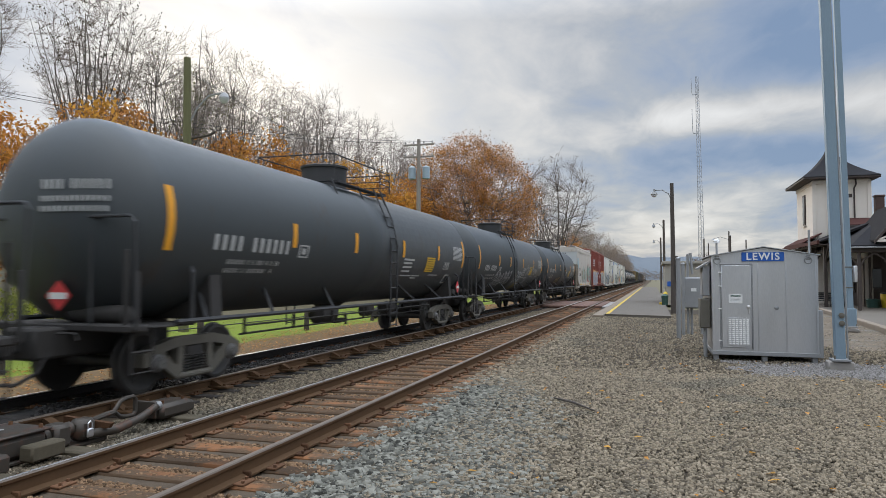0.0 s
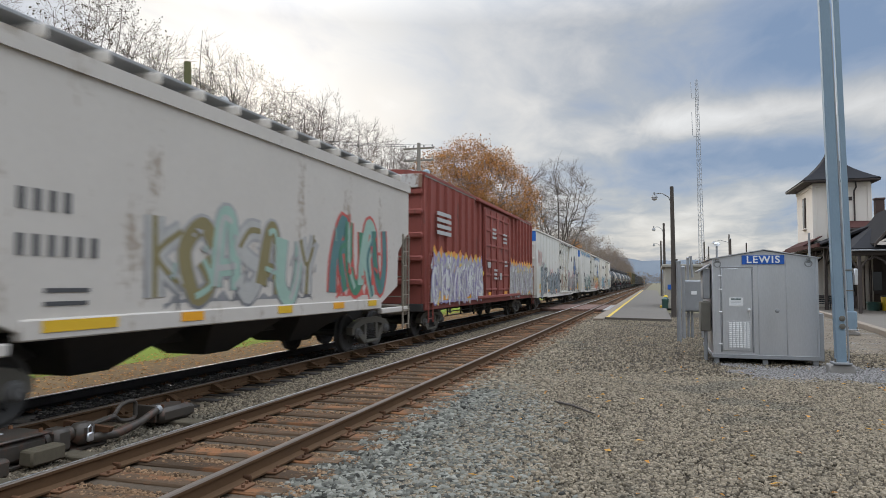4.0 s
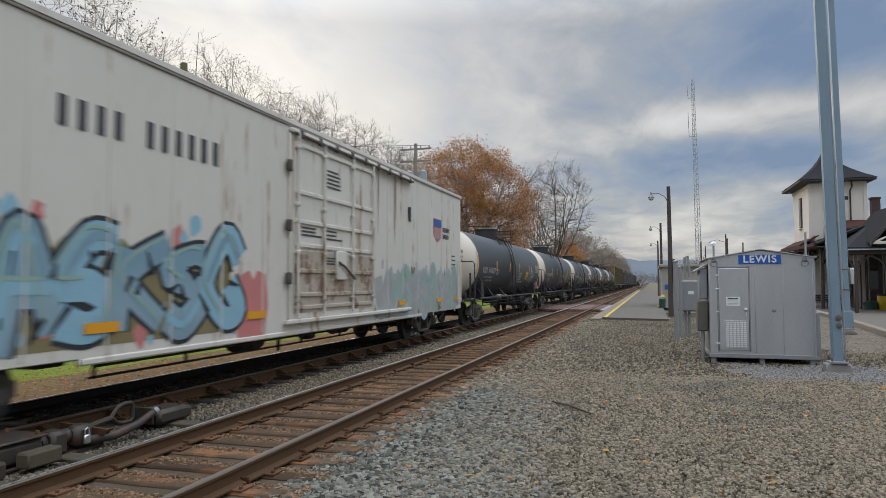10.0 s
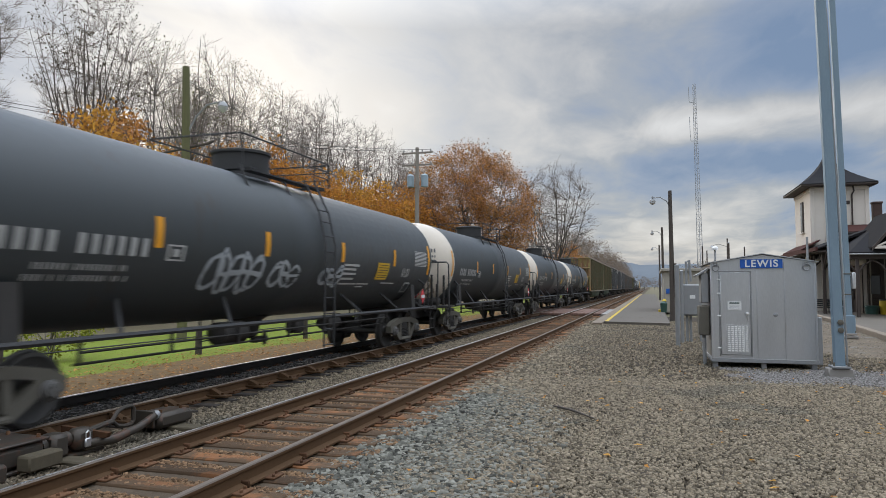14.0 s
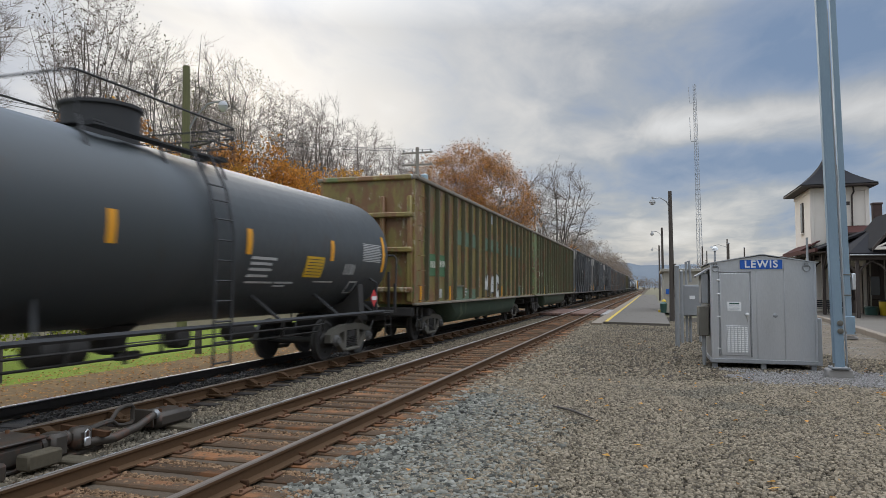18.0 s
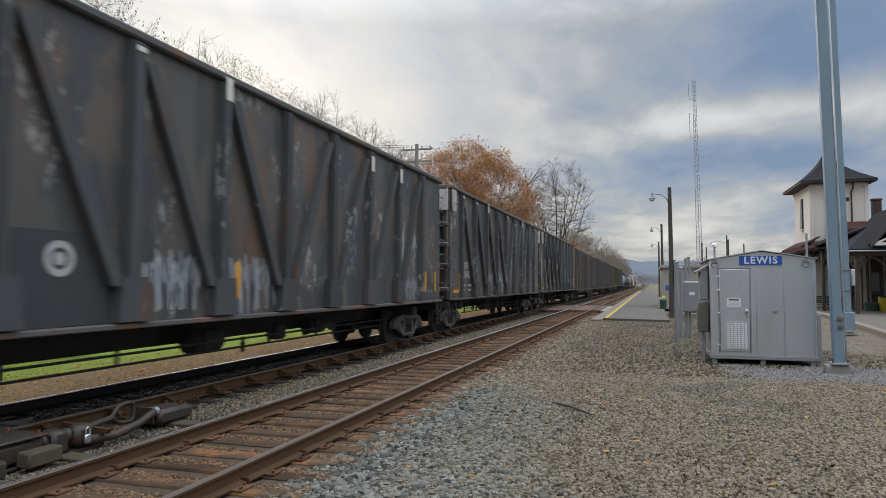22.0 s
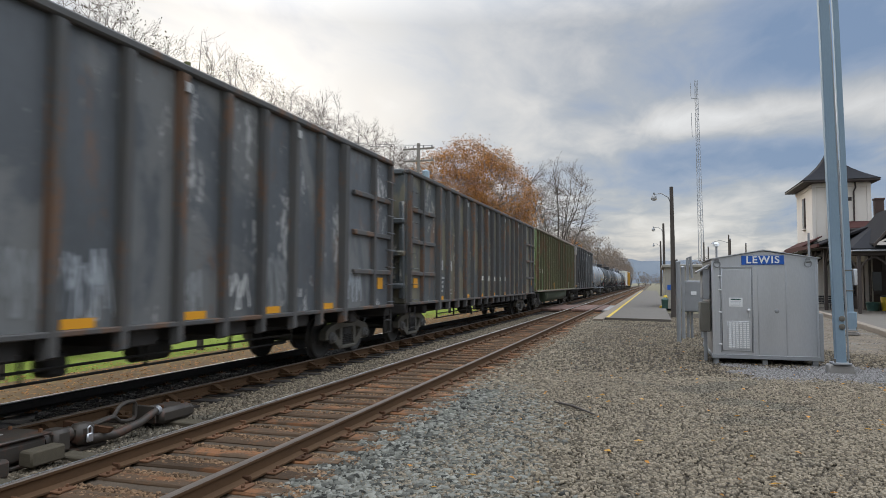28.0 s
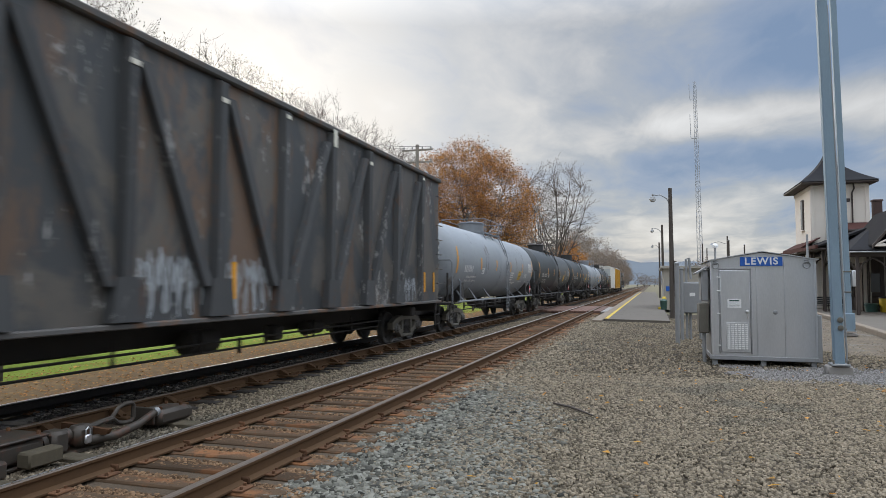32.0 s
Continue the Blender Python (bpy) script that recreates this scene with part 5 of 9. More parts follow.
    part("tie_beam", MB().cbox((gx, gy, gz + 0.06), (3.6, 0.12, 0.18), 0.02), CREAM, ob, "cream tie beam")
    for x in (ex + 0.5, ex + 2.2, ex + 4.4, ex + 6.6):
        post = part("post", MB().cbox((x, ey + 0.4, (ez - 0.3) / 2), (0.2, 0.2, ez - 0.3), 0.03), DARK_TRIM, ob)
        for s in (-1, 1):
            part("bracket", MB().tube([(x, ey + 0.4, 2.6), (x + s * 0.35, ey + 0.4, 3.2), (x + s * 0.95, ey + 0.4, ez - 0.3)], 0.06, 6), DARK_TRIM, post)
    # openings of the end wall and the platform wall
    for k, x in enumerate((14.9, 16.1, 17.3, 18.5, 19.7, 20.9)):
        part("dark_board", MB().cbox((x + 0.55, 54.08, 2.4), (0.46, 0.10, 3.6), 0.02), DARK_TRIM, ob)
        win = part("door" if k % 3 == 1 else "window", MB().cbox((x, 54.10, 1.9 if k % 3 != 1 else 1.5), (0.8, 0.12, 1.7 if k % 3 != 1 else 2.6), 0.03), DARK_TRIM, ob, "dark framed opening")
        part("pane", MB().cbox((x, 54.02, 2.0), (0.56, 0.06, 1.3), 0.01), DARK_GLASS, win)
    for k in range(5):
        y = 57.0 + 3.4 * k
        win = part("window", MB().cbox((14.20, y, 1.9), (0.12, 1.2, 1.9), 0.03), DARK_TRIM, ob, "dark framed opening")
        part("pane", MB().cbox((14.13, y, 1.9), (0.05, 0.95, 1.6), 0.01), DARK_GLASS, win)
    # added dark panel paints the canopy's shade on the platform wall
    part("wainscot", MB().cbox((14.24, 63.6, 1.7), (0.06, 18.2, 3.4), 0.01), DARK_TRIM, ob, "added dark panel that holds the canopy shade")
    part("wall_sign", MB().cbox((12.5, 52.2, 2.75), (0.9, 0.06, 0.30), 0.01).cyl((12.2, 52.2, 2.88), (12.2, 52.2, 4.26), 0.02, 6).cyl((12.8, 52.2, 2.88), (12.8, 52.2, 4.26), 0.02, 6), WHITE, ob, "small pale hanging sign")


build_station()


def build_station_things():
    ob = thing("storage_bin", "yellow plastic barrel with a dark lid under the canopy", "bin", "", pose(15.25, 54.0 - 1.2, -0.03))
    part("tub", MB().lathe([(0, 0.40), (0.04, 0.43), (0.42, 0.46), (0.46, 0.48), (0.82, 0.50), (0.95, 0.50), (0.98, 0.47)], (0, 0, 0), 24, "z"), BIN_YELLOW, ob)
    part("lid", MB().lathe([(0, 0.52), (0.05, 0.52), (0.10, 0.44), (0.14, 0.10)], (0, 0, 0.97), 24, "z"), BLACK, ob, "black lid")
    ob = thing("planter_tub", "dark green tub beside the bench", "planter", "", pose(14.35, 53.0, -0.03))
    part("tub", MB().lathe([(0, 0.36), (0.45, 0.42), (0.55, 0.46), (0.62, 0.40)], (0, 0, 0), 16, "z"), GREEN_PLASTIC, ob)
    for x, y, turn in ((12.3, 53.2, 20), (11.3, 53.8, 20)):
        ob = thing("bench", "dark slatted platform bench under the canopy", "bench", "station benches", pose(x, y, -0.03, 0, 0, turn))
        for k in range(4):
            part("seat_slat", MB().cbox((0, -0.2 + 0.13 * k, 0.45), (1.3, 0.10, 0.04), 0.01), BLACK, ob)
            part("back_slat", MB().cbox((0, 0.30 + 0.03 * k, 0.58 + 0.13 * k), (1.3, 0.03, 0.10), 0.01), BLACK, ob)
        for s in (-1, 1):
            part("leg", MB().tube([(s * 0.58, -0.22, 0), (s * 0.58, -0.2, 0.62), (s * 0.58, 0.25, 0.62), (s * 0.58, 0.40, 1.05)], 0.03, 6), BLACK, ob)
            part("leg", MB().tube([(s * 0.58, 0.28, 0), (s * 0.58, 0.28, 0.5)], 0.03, 6), BLACK, ob)
    # slim poles seen over the roofs
    for k, (x, y, h) in enumerate(((6.3, 62, 5.6), (5.1, 75, 6.1), (8.0, 80, 7.2), (10.2, 84, 6.4), (7.0, 95, 6.6))):
        ob = thing("lamp_pole", "slim grey pole in the station yard", "pole", "yard poles", pose(x, y, -0.05))
        part("shaft", MB().tube([(0, 0, 0), (0, 0, h)], [0.10, 0.07], 8), POLE_WOOD, ob)
        if k == 2:
            part("arm", MB().tube([(0, 0, h - 0.9), (-0.9, 0, h - 0.6), (-1.5, 0, h - 0.75)], 0.03, 5), GALV_DULL, ob)
            part("lamp_head", MB().lathe([(0, 0.22), (0.16, 0.10), (0.22, 0.03)], (-1.6, 0, h - 0.95), 10, "z"), GALV_DULL, ob)
        else:
            part("cap", MB().lathe([(0, 0.09), (0.05, 0.09), (0.12, 0.02)], (0, 0, h), 8, "z"), GALV_DULL, ob)


build_station_things()


# ---------------- utility poles ----------------
def build_utility_poles():
    ob = thing("utility_pole", "mossy wooden utility pole with a street lamp arm", "utility pole", "", pose(-16.5, 21.1, -0.1))
    part("pole", MB().tube([(0, 0, 0), (0.05, 0, 5), (-0.06, 0, 10.2)], [0.19, 0.17, 0.13], 10), POLE_MOSS, ob)
    part("arm", MB().tube([(0, 0, 7.6), (0.35, 0.1, 8.3), (0.75, 0.2, 8.75), (1.25, 0.3, 8.85)], 0.035, 6), GALV_DULL, ob)
    part("lamp_head", MB().lathe([(0.20, 0.04), (0.15, 0.13), (0.0, 0.20)], (1.35, 0.32, 8.66), 14, "z"), GALV_DULL, ob)
    part("lamp_glass", MB().lathe([(0, 0.18), (-0.11, 0.16), (-0.21, 0.06)], (1.35, 0.32, 8.66), 14, "z"), GLASS_LAMP, ob, "clear glass refractor")
    part("bracket", MB().tube([(-1.6, 0.2, 7.0), (0.9, 0.1, 7.25), (1.15, 0.1, 7.35)], 0.04, 6), POLE_WOOD, ob)
    ob = thing("utility_pole", "grey weathered utility pole with transformer cans", "utility pole", "", pose(-16.5, 47.2, -0.1))
    part("pole", MB().tube([(0, 0, 0), (0, 0, 12.3)], [0.20, 0.13], 10), POLE_GREY, ob)
    for z in (11.9, 11.0):
        part("crossarm", MB().cbox((0, 0, z), (2.4, 0.12, 0.13), 0.02), POLE_GREY, ob)
        for x in (-1.05, -0.4, 0.4, 1.05):
            part("insulator", MB().lathe([(0, 0.03), (0.08, 0.06), (0.16, 0.05), (0.2, 0.02)], (x, 0, z + 0.065), 8, "z"), GALV_DULL, ob)
    for x in (-0.55, 0.55):
        part("transformer", MB().lathe([(0, 0.24), (0.02, 0.27), (0.85, 0.27), (0.9, 0.22), (1.0, 0.05)], (x, 0.1, 9.35), 16, "z"), CAN_BLUE, ob, "pale blue transformer can")
    ob = thing("utility_pole", "dark utility pole half hidden by the wood", "utility pole", "", pose(-32.5, 24.0, 1.0))
    part("pole", MB().tube([(0, 0, 0), (0, 0, 10.5)], [0.18, 0.12], 8), POLE_WOOD, ob)
    part("crossarm", MB().cbox((0, 0, 9.9), (2.0, 0.12, 0.12), 0.02), POLE_WOOD, ob)
    ob = thing("street_lamp", "slim grey street lamp with a curved arm", "street lamp", "", pose(-15.6, 83, -0.1))
    part("pole", MB().tube([(0, 0, 0), (0, 0, 6.4)], [0.12, 0.08], 8), POLE_WOOD, ob)
    part("arm", MB().tube([(0, 0, 6.2), (0.4, 0, 6.7), (1.3, 0, 6.95)], 0.04, 6), GALV_DULL, ob)
    part("lamp_head", MB().cbox((1.6, 0, 6.92), (0.7, 0.25, 0.14), 0.05), GALV_DULL, ob)
    # wires between the poles
    for k, (a, b) in enumerate((((-17.5, 47.2, 12.0), (-32.5, 24.0, 11.2)), ((-15.5, 47.2, 12.0), (-31.7, 24.0, 11.2)), ((-16.5, 47.2, 9.2), (-16.5, 21.1, 9.6)), ((-15.5, 47.2, 12.0), (-15.0, 120, 12.5)))):
        pts = []
        for i in range(13):
            t = i / 12
            pts.append(tuple(a[j] + (b[j] - a[j]) * t - (0.7 * 4 * t * (1 - t) if j == 2 else 0) for j in range(3)))
        single("overhead_wire", MB().tube(pts, 0.014, 4, False), BLACK, "thin black overhead wire between the poles", "wire", "overhead wires")


build_utility_poles()


def build_verge_fence():
    ob = thing("cable_fence", "low dark post-and-cable fence along the grass", "fence")
    post = MB().tube([(0, 0, -0.1), (0, 0, 0.72)], [0.10, 0.09], 8).mesh("post", POLE_WOOD)
    for k in range(14):
        part("post", post, None, ob, "", pose(-12.7, 17.0 + 6.4 * (k - 3), -0.1))
    part("cable", MB().tube([(-12.7, -4 + 6.4 * k, 0.42) for k in range(15)], 0.018, 5), BLACK, ob)


build_verge_fence()


# ---------------- trees ----------------
def leaf_mesh(rng, tips, per, scatter, size, keep=1.0):
    """Many small bent leaves round the ends of the twigs."""
    pts = np.array([tuple(t) for t in tips if rng.random() < keep])
    g = np.random.default_rng(rng.randrange(10 ** 6))
    c = np.repeat(pts, per, 0) + g.normal(0, scatter, (len(pts) * per, 3))
    n = len(c)
    u = g.normal(0, 1, (n, 3))
    u /= np.linalg.norm(u, axis=1)[:, None]
    w = np.cross(u, g.normal(0, 1, (n, 3)))
    w /= np.linalg.norm(w, axis=1)[:, None] + 1e-9
    s = size * (0.6 + 0.8 * g.random((n, 1)))
    v = np.stack([c - u * s, c + w * s * 0.5, c + u * s, c - w * s * 0.5], 1).reshape(-1, 3)
    return v, np.arange(n * 4)


def tree_kind(seed, height, width, base, limbs, clumps, twigs, leaves=None, thick=0.0085, lean=0.02, flat=1.0):
    """Meshes of one tree: a trunk that forks into limbs, boughs to every part of the crown, and fine twigs.
    base: where the crown begins, as a share of the height."""
    rng = random.Random(seed)
    wood, twig, tips = MB(), MB(), []
    zc, rz, rx = height * (1 + base) / 2, height * (1 - base) / 2, width / 2

    def inside():
        while True:
            v = Vector((rng.uniform(-1, 1), rng.uniform(-1, 1), rng.uniform(-1, 1)))
            if 0.25 < v.length < 1.0 and rng.random() < 0.35 + 0.65 * v.length:
                k = 1.0 if v.z > 0 else 1.0 - 0.35 * v.z * v.z
                return Vector((v.x * rx * k, v.y * rx * k, zc + (v.z if v.z > 0 else v.z * flat) * rz * 0.96))

    top = Vector((rng.uniform(-lean, lean) * height, rng.uniform(-lean, lean) * height, height * (base + (1 - base) * 0.72)))
    r0 = height * thick

    def stem(u):
        return Vector((top.x * u * u + 0.012 * height * math.sin(5 * u + seed), top.y * u * u + 0.010 * height * math.sin(4 * u + 2 * seed), -0.3 + (top.z + 0.3) * u))

    wood.tube([stem(k / 7) for k in range(8)], [r0 * (1.25 if k == 0 else 1.0 - 0.11 * k) for k in range(8)], 7, False)
    skeleton = [(stem(0.45 + 0.08 * k), r0 * 0.45) for k in range(7)]
    for k in range(limbs):
        end = inside()
        for _ in range(6):
            c = inside()
            if (Vector((c.x, c.y, 0)).length / rx) + 0.7 * (c.z - zc) / rz > (Vector((end.x, end.y, 0)).length / rx) + 0.7 * (end.z - zc) / rz and math.cos(math.atan2(c.y, c.x) - 2.4 * k) > 0.2:
                end = c
        lo = max(0.5 * base * height, end.z - 0.9 * Vector((end.x, end.y, 0)).length - 0.30 * height)
        u = min(max((lo + 0.3) / (top.z + 0.3), 0.2), 0.92)
        o = stem(u)
        pts = []
        for s in range(6):
            f = s / 5
            p = o.lerp(end, f)
            out = math.sin(f * math.pi) * 0.10
            p += Vector(((end.x - o.x) * out, (end.y - o.y) * out, -out * 0.25 * (end.z - o.z))) + Vector((rng.uniform(-1, 1), rng.uniform(-1, 1), rng.uniform(-1, 1))) * (0.012 * height if 0 < s < 5 else 0)
            pts.append(p)
        rs = [r0 * 0.55 * (1 - 0.80 * s / 5) * (1.1 - 0.4 * u) for s in range(6)]
        wood.tube(pts, rs, 5, False)
        skeleton += [(a.lerp(b, f), r) for a, b, r in zip(pts[1:], pts[2:], rs[1:]) for f in (0.0, 0.5)]
    for _ in range(clumps):
        c = inside()
        o, r = min(skeleton, key=lambda s: (s[0] - c).length + (2.5 * max(0.0, s[0].z - c.z + 0.1 * (s[0] - c).length)))
        mid = o.lerp(c, 0.5) + Vector((rng.uniform(-1, 1), rng.uniform(-1, 1), rng.uniform(-0.2, 1))) * 0.10 * (c - o).length
        r = min(r * 0.6, 0.0022 * height)
        (wood if r > 0.03 else twig).tube([o, mid, c], [r, r * 0.75, 0.010], 4, False)
        ahead = (c - mid).normalized()
        for k in range(twigs):
            f = rng.uniform(0.35, 1.0)
            s = mid.lerp(c, f) if k else c
            d = (ahead * 0.8 + Vector((rng.uniform(-1, 1), rng.uniform(-1, 1), rng.uniform(-0.5, 1.1)))).normalized()
            ln = height * rng.uniform(0.028, 0.062)
            e = s + d * ln
            twig.tube([s, e], [0.011, 0.005], 3, False)
            for q in range(2):
                d2 = (d + Vector((rng.uniform(-1, 1), rng.uniform(-1, 1), rng.uniform(-0.6, 1)))).normalized()
                s2 = s.lerp(e, rng.uniform(0.3, 0.9))
                e2 = s2 + d2 * ln * rng.uniform(0.4, 0.75)
                twig.tube([s2, e2], [0.008, 0.004], 3, False)
                tips.append(e2)
            tips.append(e)
    out = [("trunk", wood.mesh("trunk", BARK)), ("crown", twig.mesh("crown", TWIG, False))]
    if leaves:
        mat, per, scatter, leaf, keep = leaves
        v, f = leaf_mesh(rng, tips, per, scatter, leaf, keep)
        out.append(("leaves", raw_mesh("leaves", v, f, 4, mat)))
    return out


def plant(kind, name, label, group, x, y, z, turn, scale=1.0):
    ob = thing(name, label, "tree", group, pose(x, y, z, 0, 0, turn) @ Matrix.Scale(scale, 4))
    for nm, me in kind:
        part(nm, me, None, ob)
    return ob


def build_trees():
    rng = random.Random(12)
    bare = [tree_kind(100 + k, 20, (7.0, 8.5, 6.4, 7.5, 6.8)[k], (0.36, 0.32, 0.38, 0.34, 0.30)[k], 12, 125, 6, None, 0.0068) for k in range(5)]
    thin = tree_kind(109, 20, 4.8, 0.44, 8, 100, 6, None, 0.0065)
    withered = tree_kind(110, 20, 7.4, 0.50, 12, 110, 5, (LEAF_DARK, 2, 0.12, 0.085, 0.40), 0.006)
    sparse = tree_kind(111, 20, 8.6, 0.40, 12, 170, 5, (LEAF_GREEN, 2, 0.18, 0.062, 0.6), 0.007)
    orange = [tree_kind(120 + k, 10.5, 7.5, 0.10, 8, 80, 4, (m, 11, 0.34, 0.120, 1.0), 0.008) for k, m in enumerate((LEAF_ORANGE, LEAF_RUST, LEAF_YELLOW))]
    maple = tree_kind(131, 20.0, 17.4, 0.10, 20, 900, 6, (LEAF_RUST, 6, 0.36, 0.10, 0.8), 0.011, 0.0)
    crown = tree_kind(143, 22.5, 13.0, 0.16, 14, 380, 7, None, 0.0105)
    brush = tree_kind(150, 6, 5.0, 0.05, 8, 40, 4, (BRUSH, 3, 0.25, 0.09, 0.8), 0.012, 0.05)
    thicket = tree_kind(151, 15, 9.5, 0.08, 10, 150, 4, (THICKET, 2, 0.40, 0.11, 0.85), 0.009, 0.03)
    # the wooded bank behind the grass
    kinds = {37: sparse, 42: bare[1], 45: sparse}
    y = 15.0
    k = 0
    while y < 92:
        near = min(kinds, key=lambda v: abs(v - y))
        pick = kinds.pop(near) if kinds and abs(near - y) < 1.6 else thin if k % 4 == 2 else bare[k % 5]
        x = -32 - rng.uniform(-2.0, 2.5)
        what = "tall tree with withered dark leaves" if pick is withered else "tall thin tree with sparse olive foliage" if pick is sparse else "slender bare grey tree" if pick is thin else "tall bare grey tree"
        plant(pick, "tree", what + " on the wooded bank", "wooded bank", x, y, ground_height(x, y), rng.uniform(0, 360), rng.uniform(0.86, 1.0) * (0.98 if y < 55 else 1.05))
        y += rng.uniform(2.4, 3.6) if y > 48 else rng.uniform(3.6, 4.8) if y > 31 else rng.uniform(4.6, 6.2)
        k += 1
        if not kinds:
            kinds = {-999: bare[0]}
    for k in range(13):
        x, y = -42 - rng.uniform(0, 8), 46 + 4.2 * k + rng.uniform(-1, 1)
        plant(bare[(k + 2) % 5], "tree", "tall bare grey tree on the wooded bank", "wooded bank", x, y, ground_height(x, y), rng.uniform(0, 360), rng.uniform(0.8, 0.95))
    # autumn undergrowth in front of the bare trunks
    y = 23.0
    k = 0
    while y < 78:
        x = -25.0 - rng.uniform(0, 4.5)
        s = rng.choice((0.62, 0.75, 0.9, 1.04)) if y < 40 else rng.choice((0.72, 0.9, 1.05, 1.16))
        if 30.5 < y < 33.5:
            s = 0.5
        pick = (0, 2, 0, 1, 0, 2)[k % 6]
        plant(orange[pick], "tree", ("small autumn tree with bright orange leaves", "small autumn tree with russet leaves", "small autumn tree with golden leaves")[pick], "autumn undergrowth", x, y, ground_height(x, y), rng.uniform(0, 360), s)
        y += rng.uniform(1.7, 2.4)
        k += 1
    plant(orange[2], "tree", "taller golden autumn tree in the undergrowth", "autumn undergrowth", -24.6, 25.6, -0.1, 30, 0.98)
    plant(withered, "tree", "tall tree with withered dark leaves on the wooded bank", "wooded bank", -31.5, 31.6, ground_height(-31.5, 31.6), 200, 0.95)
    plant(maple, "maple_tree", "broad russet maple with thinning autumn leaves", "", -20.3, 76.0, -0.1, 40, 0.91)
    plant(crown, "tree", "large bare spreading tree beside the line", "", -14.6, 108, -0.1, 10, 1.0)
    plant(crown, "tree", "large bare spreading tree beside the line", "", -19.0, 118, -0.1, 130, 0.9)
    plant(orange[1], "tree", "small autumn tree with russet leaves", "trees along the line", -15.5, 101, -0.1, 130, 0.62)
    plant(orange[1], "tree", "small autumn tree with russet leaves", "trees along the line", -19.5, 99, -0.1, 20, 0.8)
    plant(orange[0], "tree", "small autumn tree with bright orange leaves", "trees along the line", -14.6, 128, -0.1, 75, 0.85)
    plant(orange[1], "tree", "small autumn tree with russet leaves", "trees along the line", -13.6, 119, -0.1, 200, 0.9)
    # trees along the line towards the distance
    for k in range(34):
        y = 132 + 11.5 * k + rng.uniform(-3, 3)
        x = -14.0 - rng.uniform(0, 5)
        s = rng.uniform(0.82, 1.08) * (0.85 if y < 150 else 1.0)
        plant(thicket, "tree", "dry grey-brown tree along the line", "trees along the line", x, y, -0.1, rng.uniform(0, 360), s)
    for k in range(9):
        plant(brush, "tree", "bare winter shrub behind the station yard", "yard shrubs", 4.0 + 2.2 * k + rng.uniform(-1, 1), 118 + rng.uniform(-8, 14), -0.1, rng.uniform(0, 360), rng.uniform(0.8, 1.1))
    for k in range(14):
        plant(brush, "tree", "dry brush at the end of the line", "far brush", -8 + 2.5 * k + rng.uniform(-2, 2), 420 + 12 * k, -0.1, rng.uniform(0, 360), rng.uniform(1.0, 1.6))
    shrub = tree_kind(160, 2.0, 2.6, 0.05, 7, 36, 3, (LEAF_YELLOW_GREEN, 6, 0.12, 0.06, 1.0), 0.02)
    for x, y in ((-14.8, 11.6), (-15.4, 14.4), (-14.4, 9.0)):
        plant(shrub, "shrub", "rounded yellow-green shrub on the verge", "verge shrubs", x, y, -0.1, rng.uniform(0, 360), rng.uniform(0.8, 1.1))


LEAF_YELLOW_GREEN = leafy(material("yellow_green_leaves", (0.30, 0.32, 0.04), (0.20, 0.22, 0.04), 0.8, scale=2, fine=20, bump=0, island=0.4))
build_trees()


def build_hills():
    """A low blue ridge closes the valley."""
    mb = MB()
    pts = []
    n = 120
    for i in range(n + 1):
        x = -2600 + 5200 * i / n
        h = 88 + 16 * math.sin(i * 0.23 + 1) + 7 * math.sin(i * 0.71) + 3 * math.sin(i * 2.1)
        pts.append((x, h))
    mb.add([(x, 2700 + 0.05 * abs(x), -1) for x, h in pts] + [(x, 3000, h) for x, h in pts] + [(x, 3600, h * 0.6) for x, h in pts],
           [(i, i + 1, i + n + 2, i + n + 1) for i in range(n)] + [(i + n + 1, i + n + 2, i + 2 * n + 3, i + 2 * n + 2) for i in range(n)])
    single("hills", mb, HILL, "low blue-grey wooded ridge in the distance", "hill", kind="structure")


build_hills()


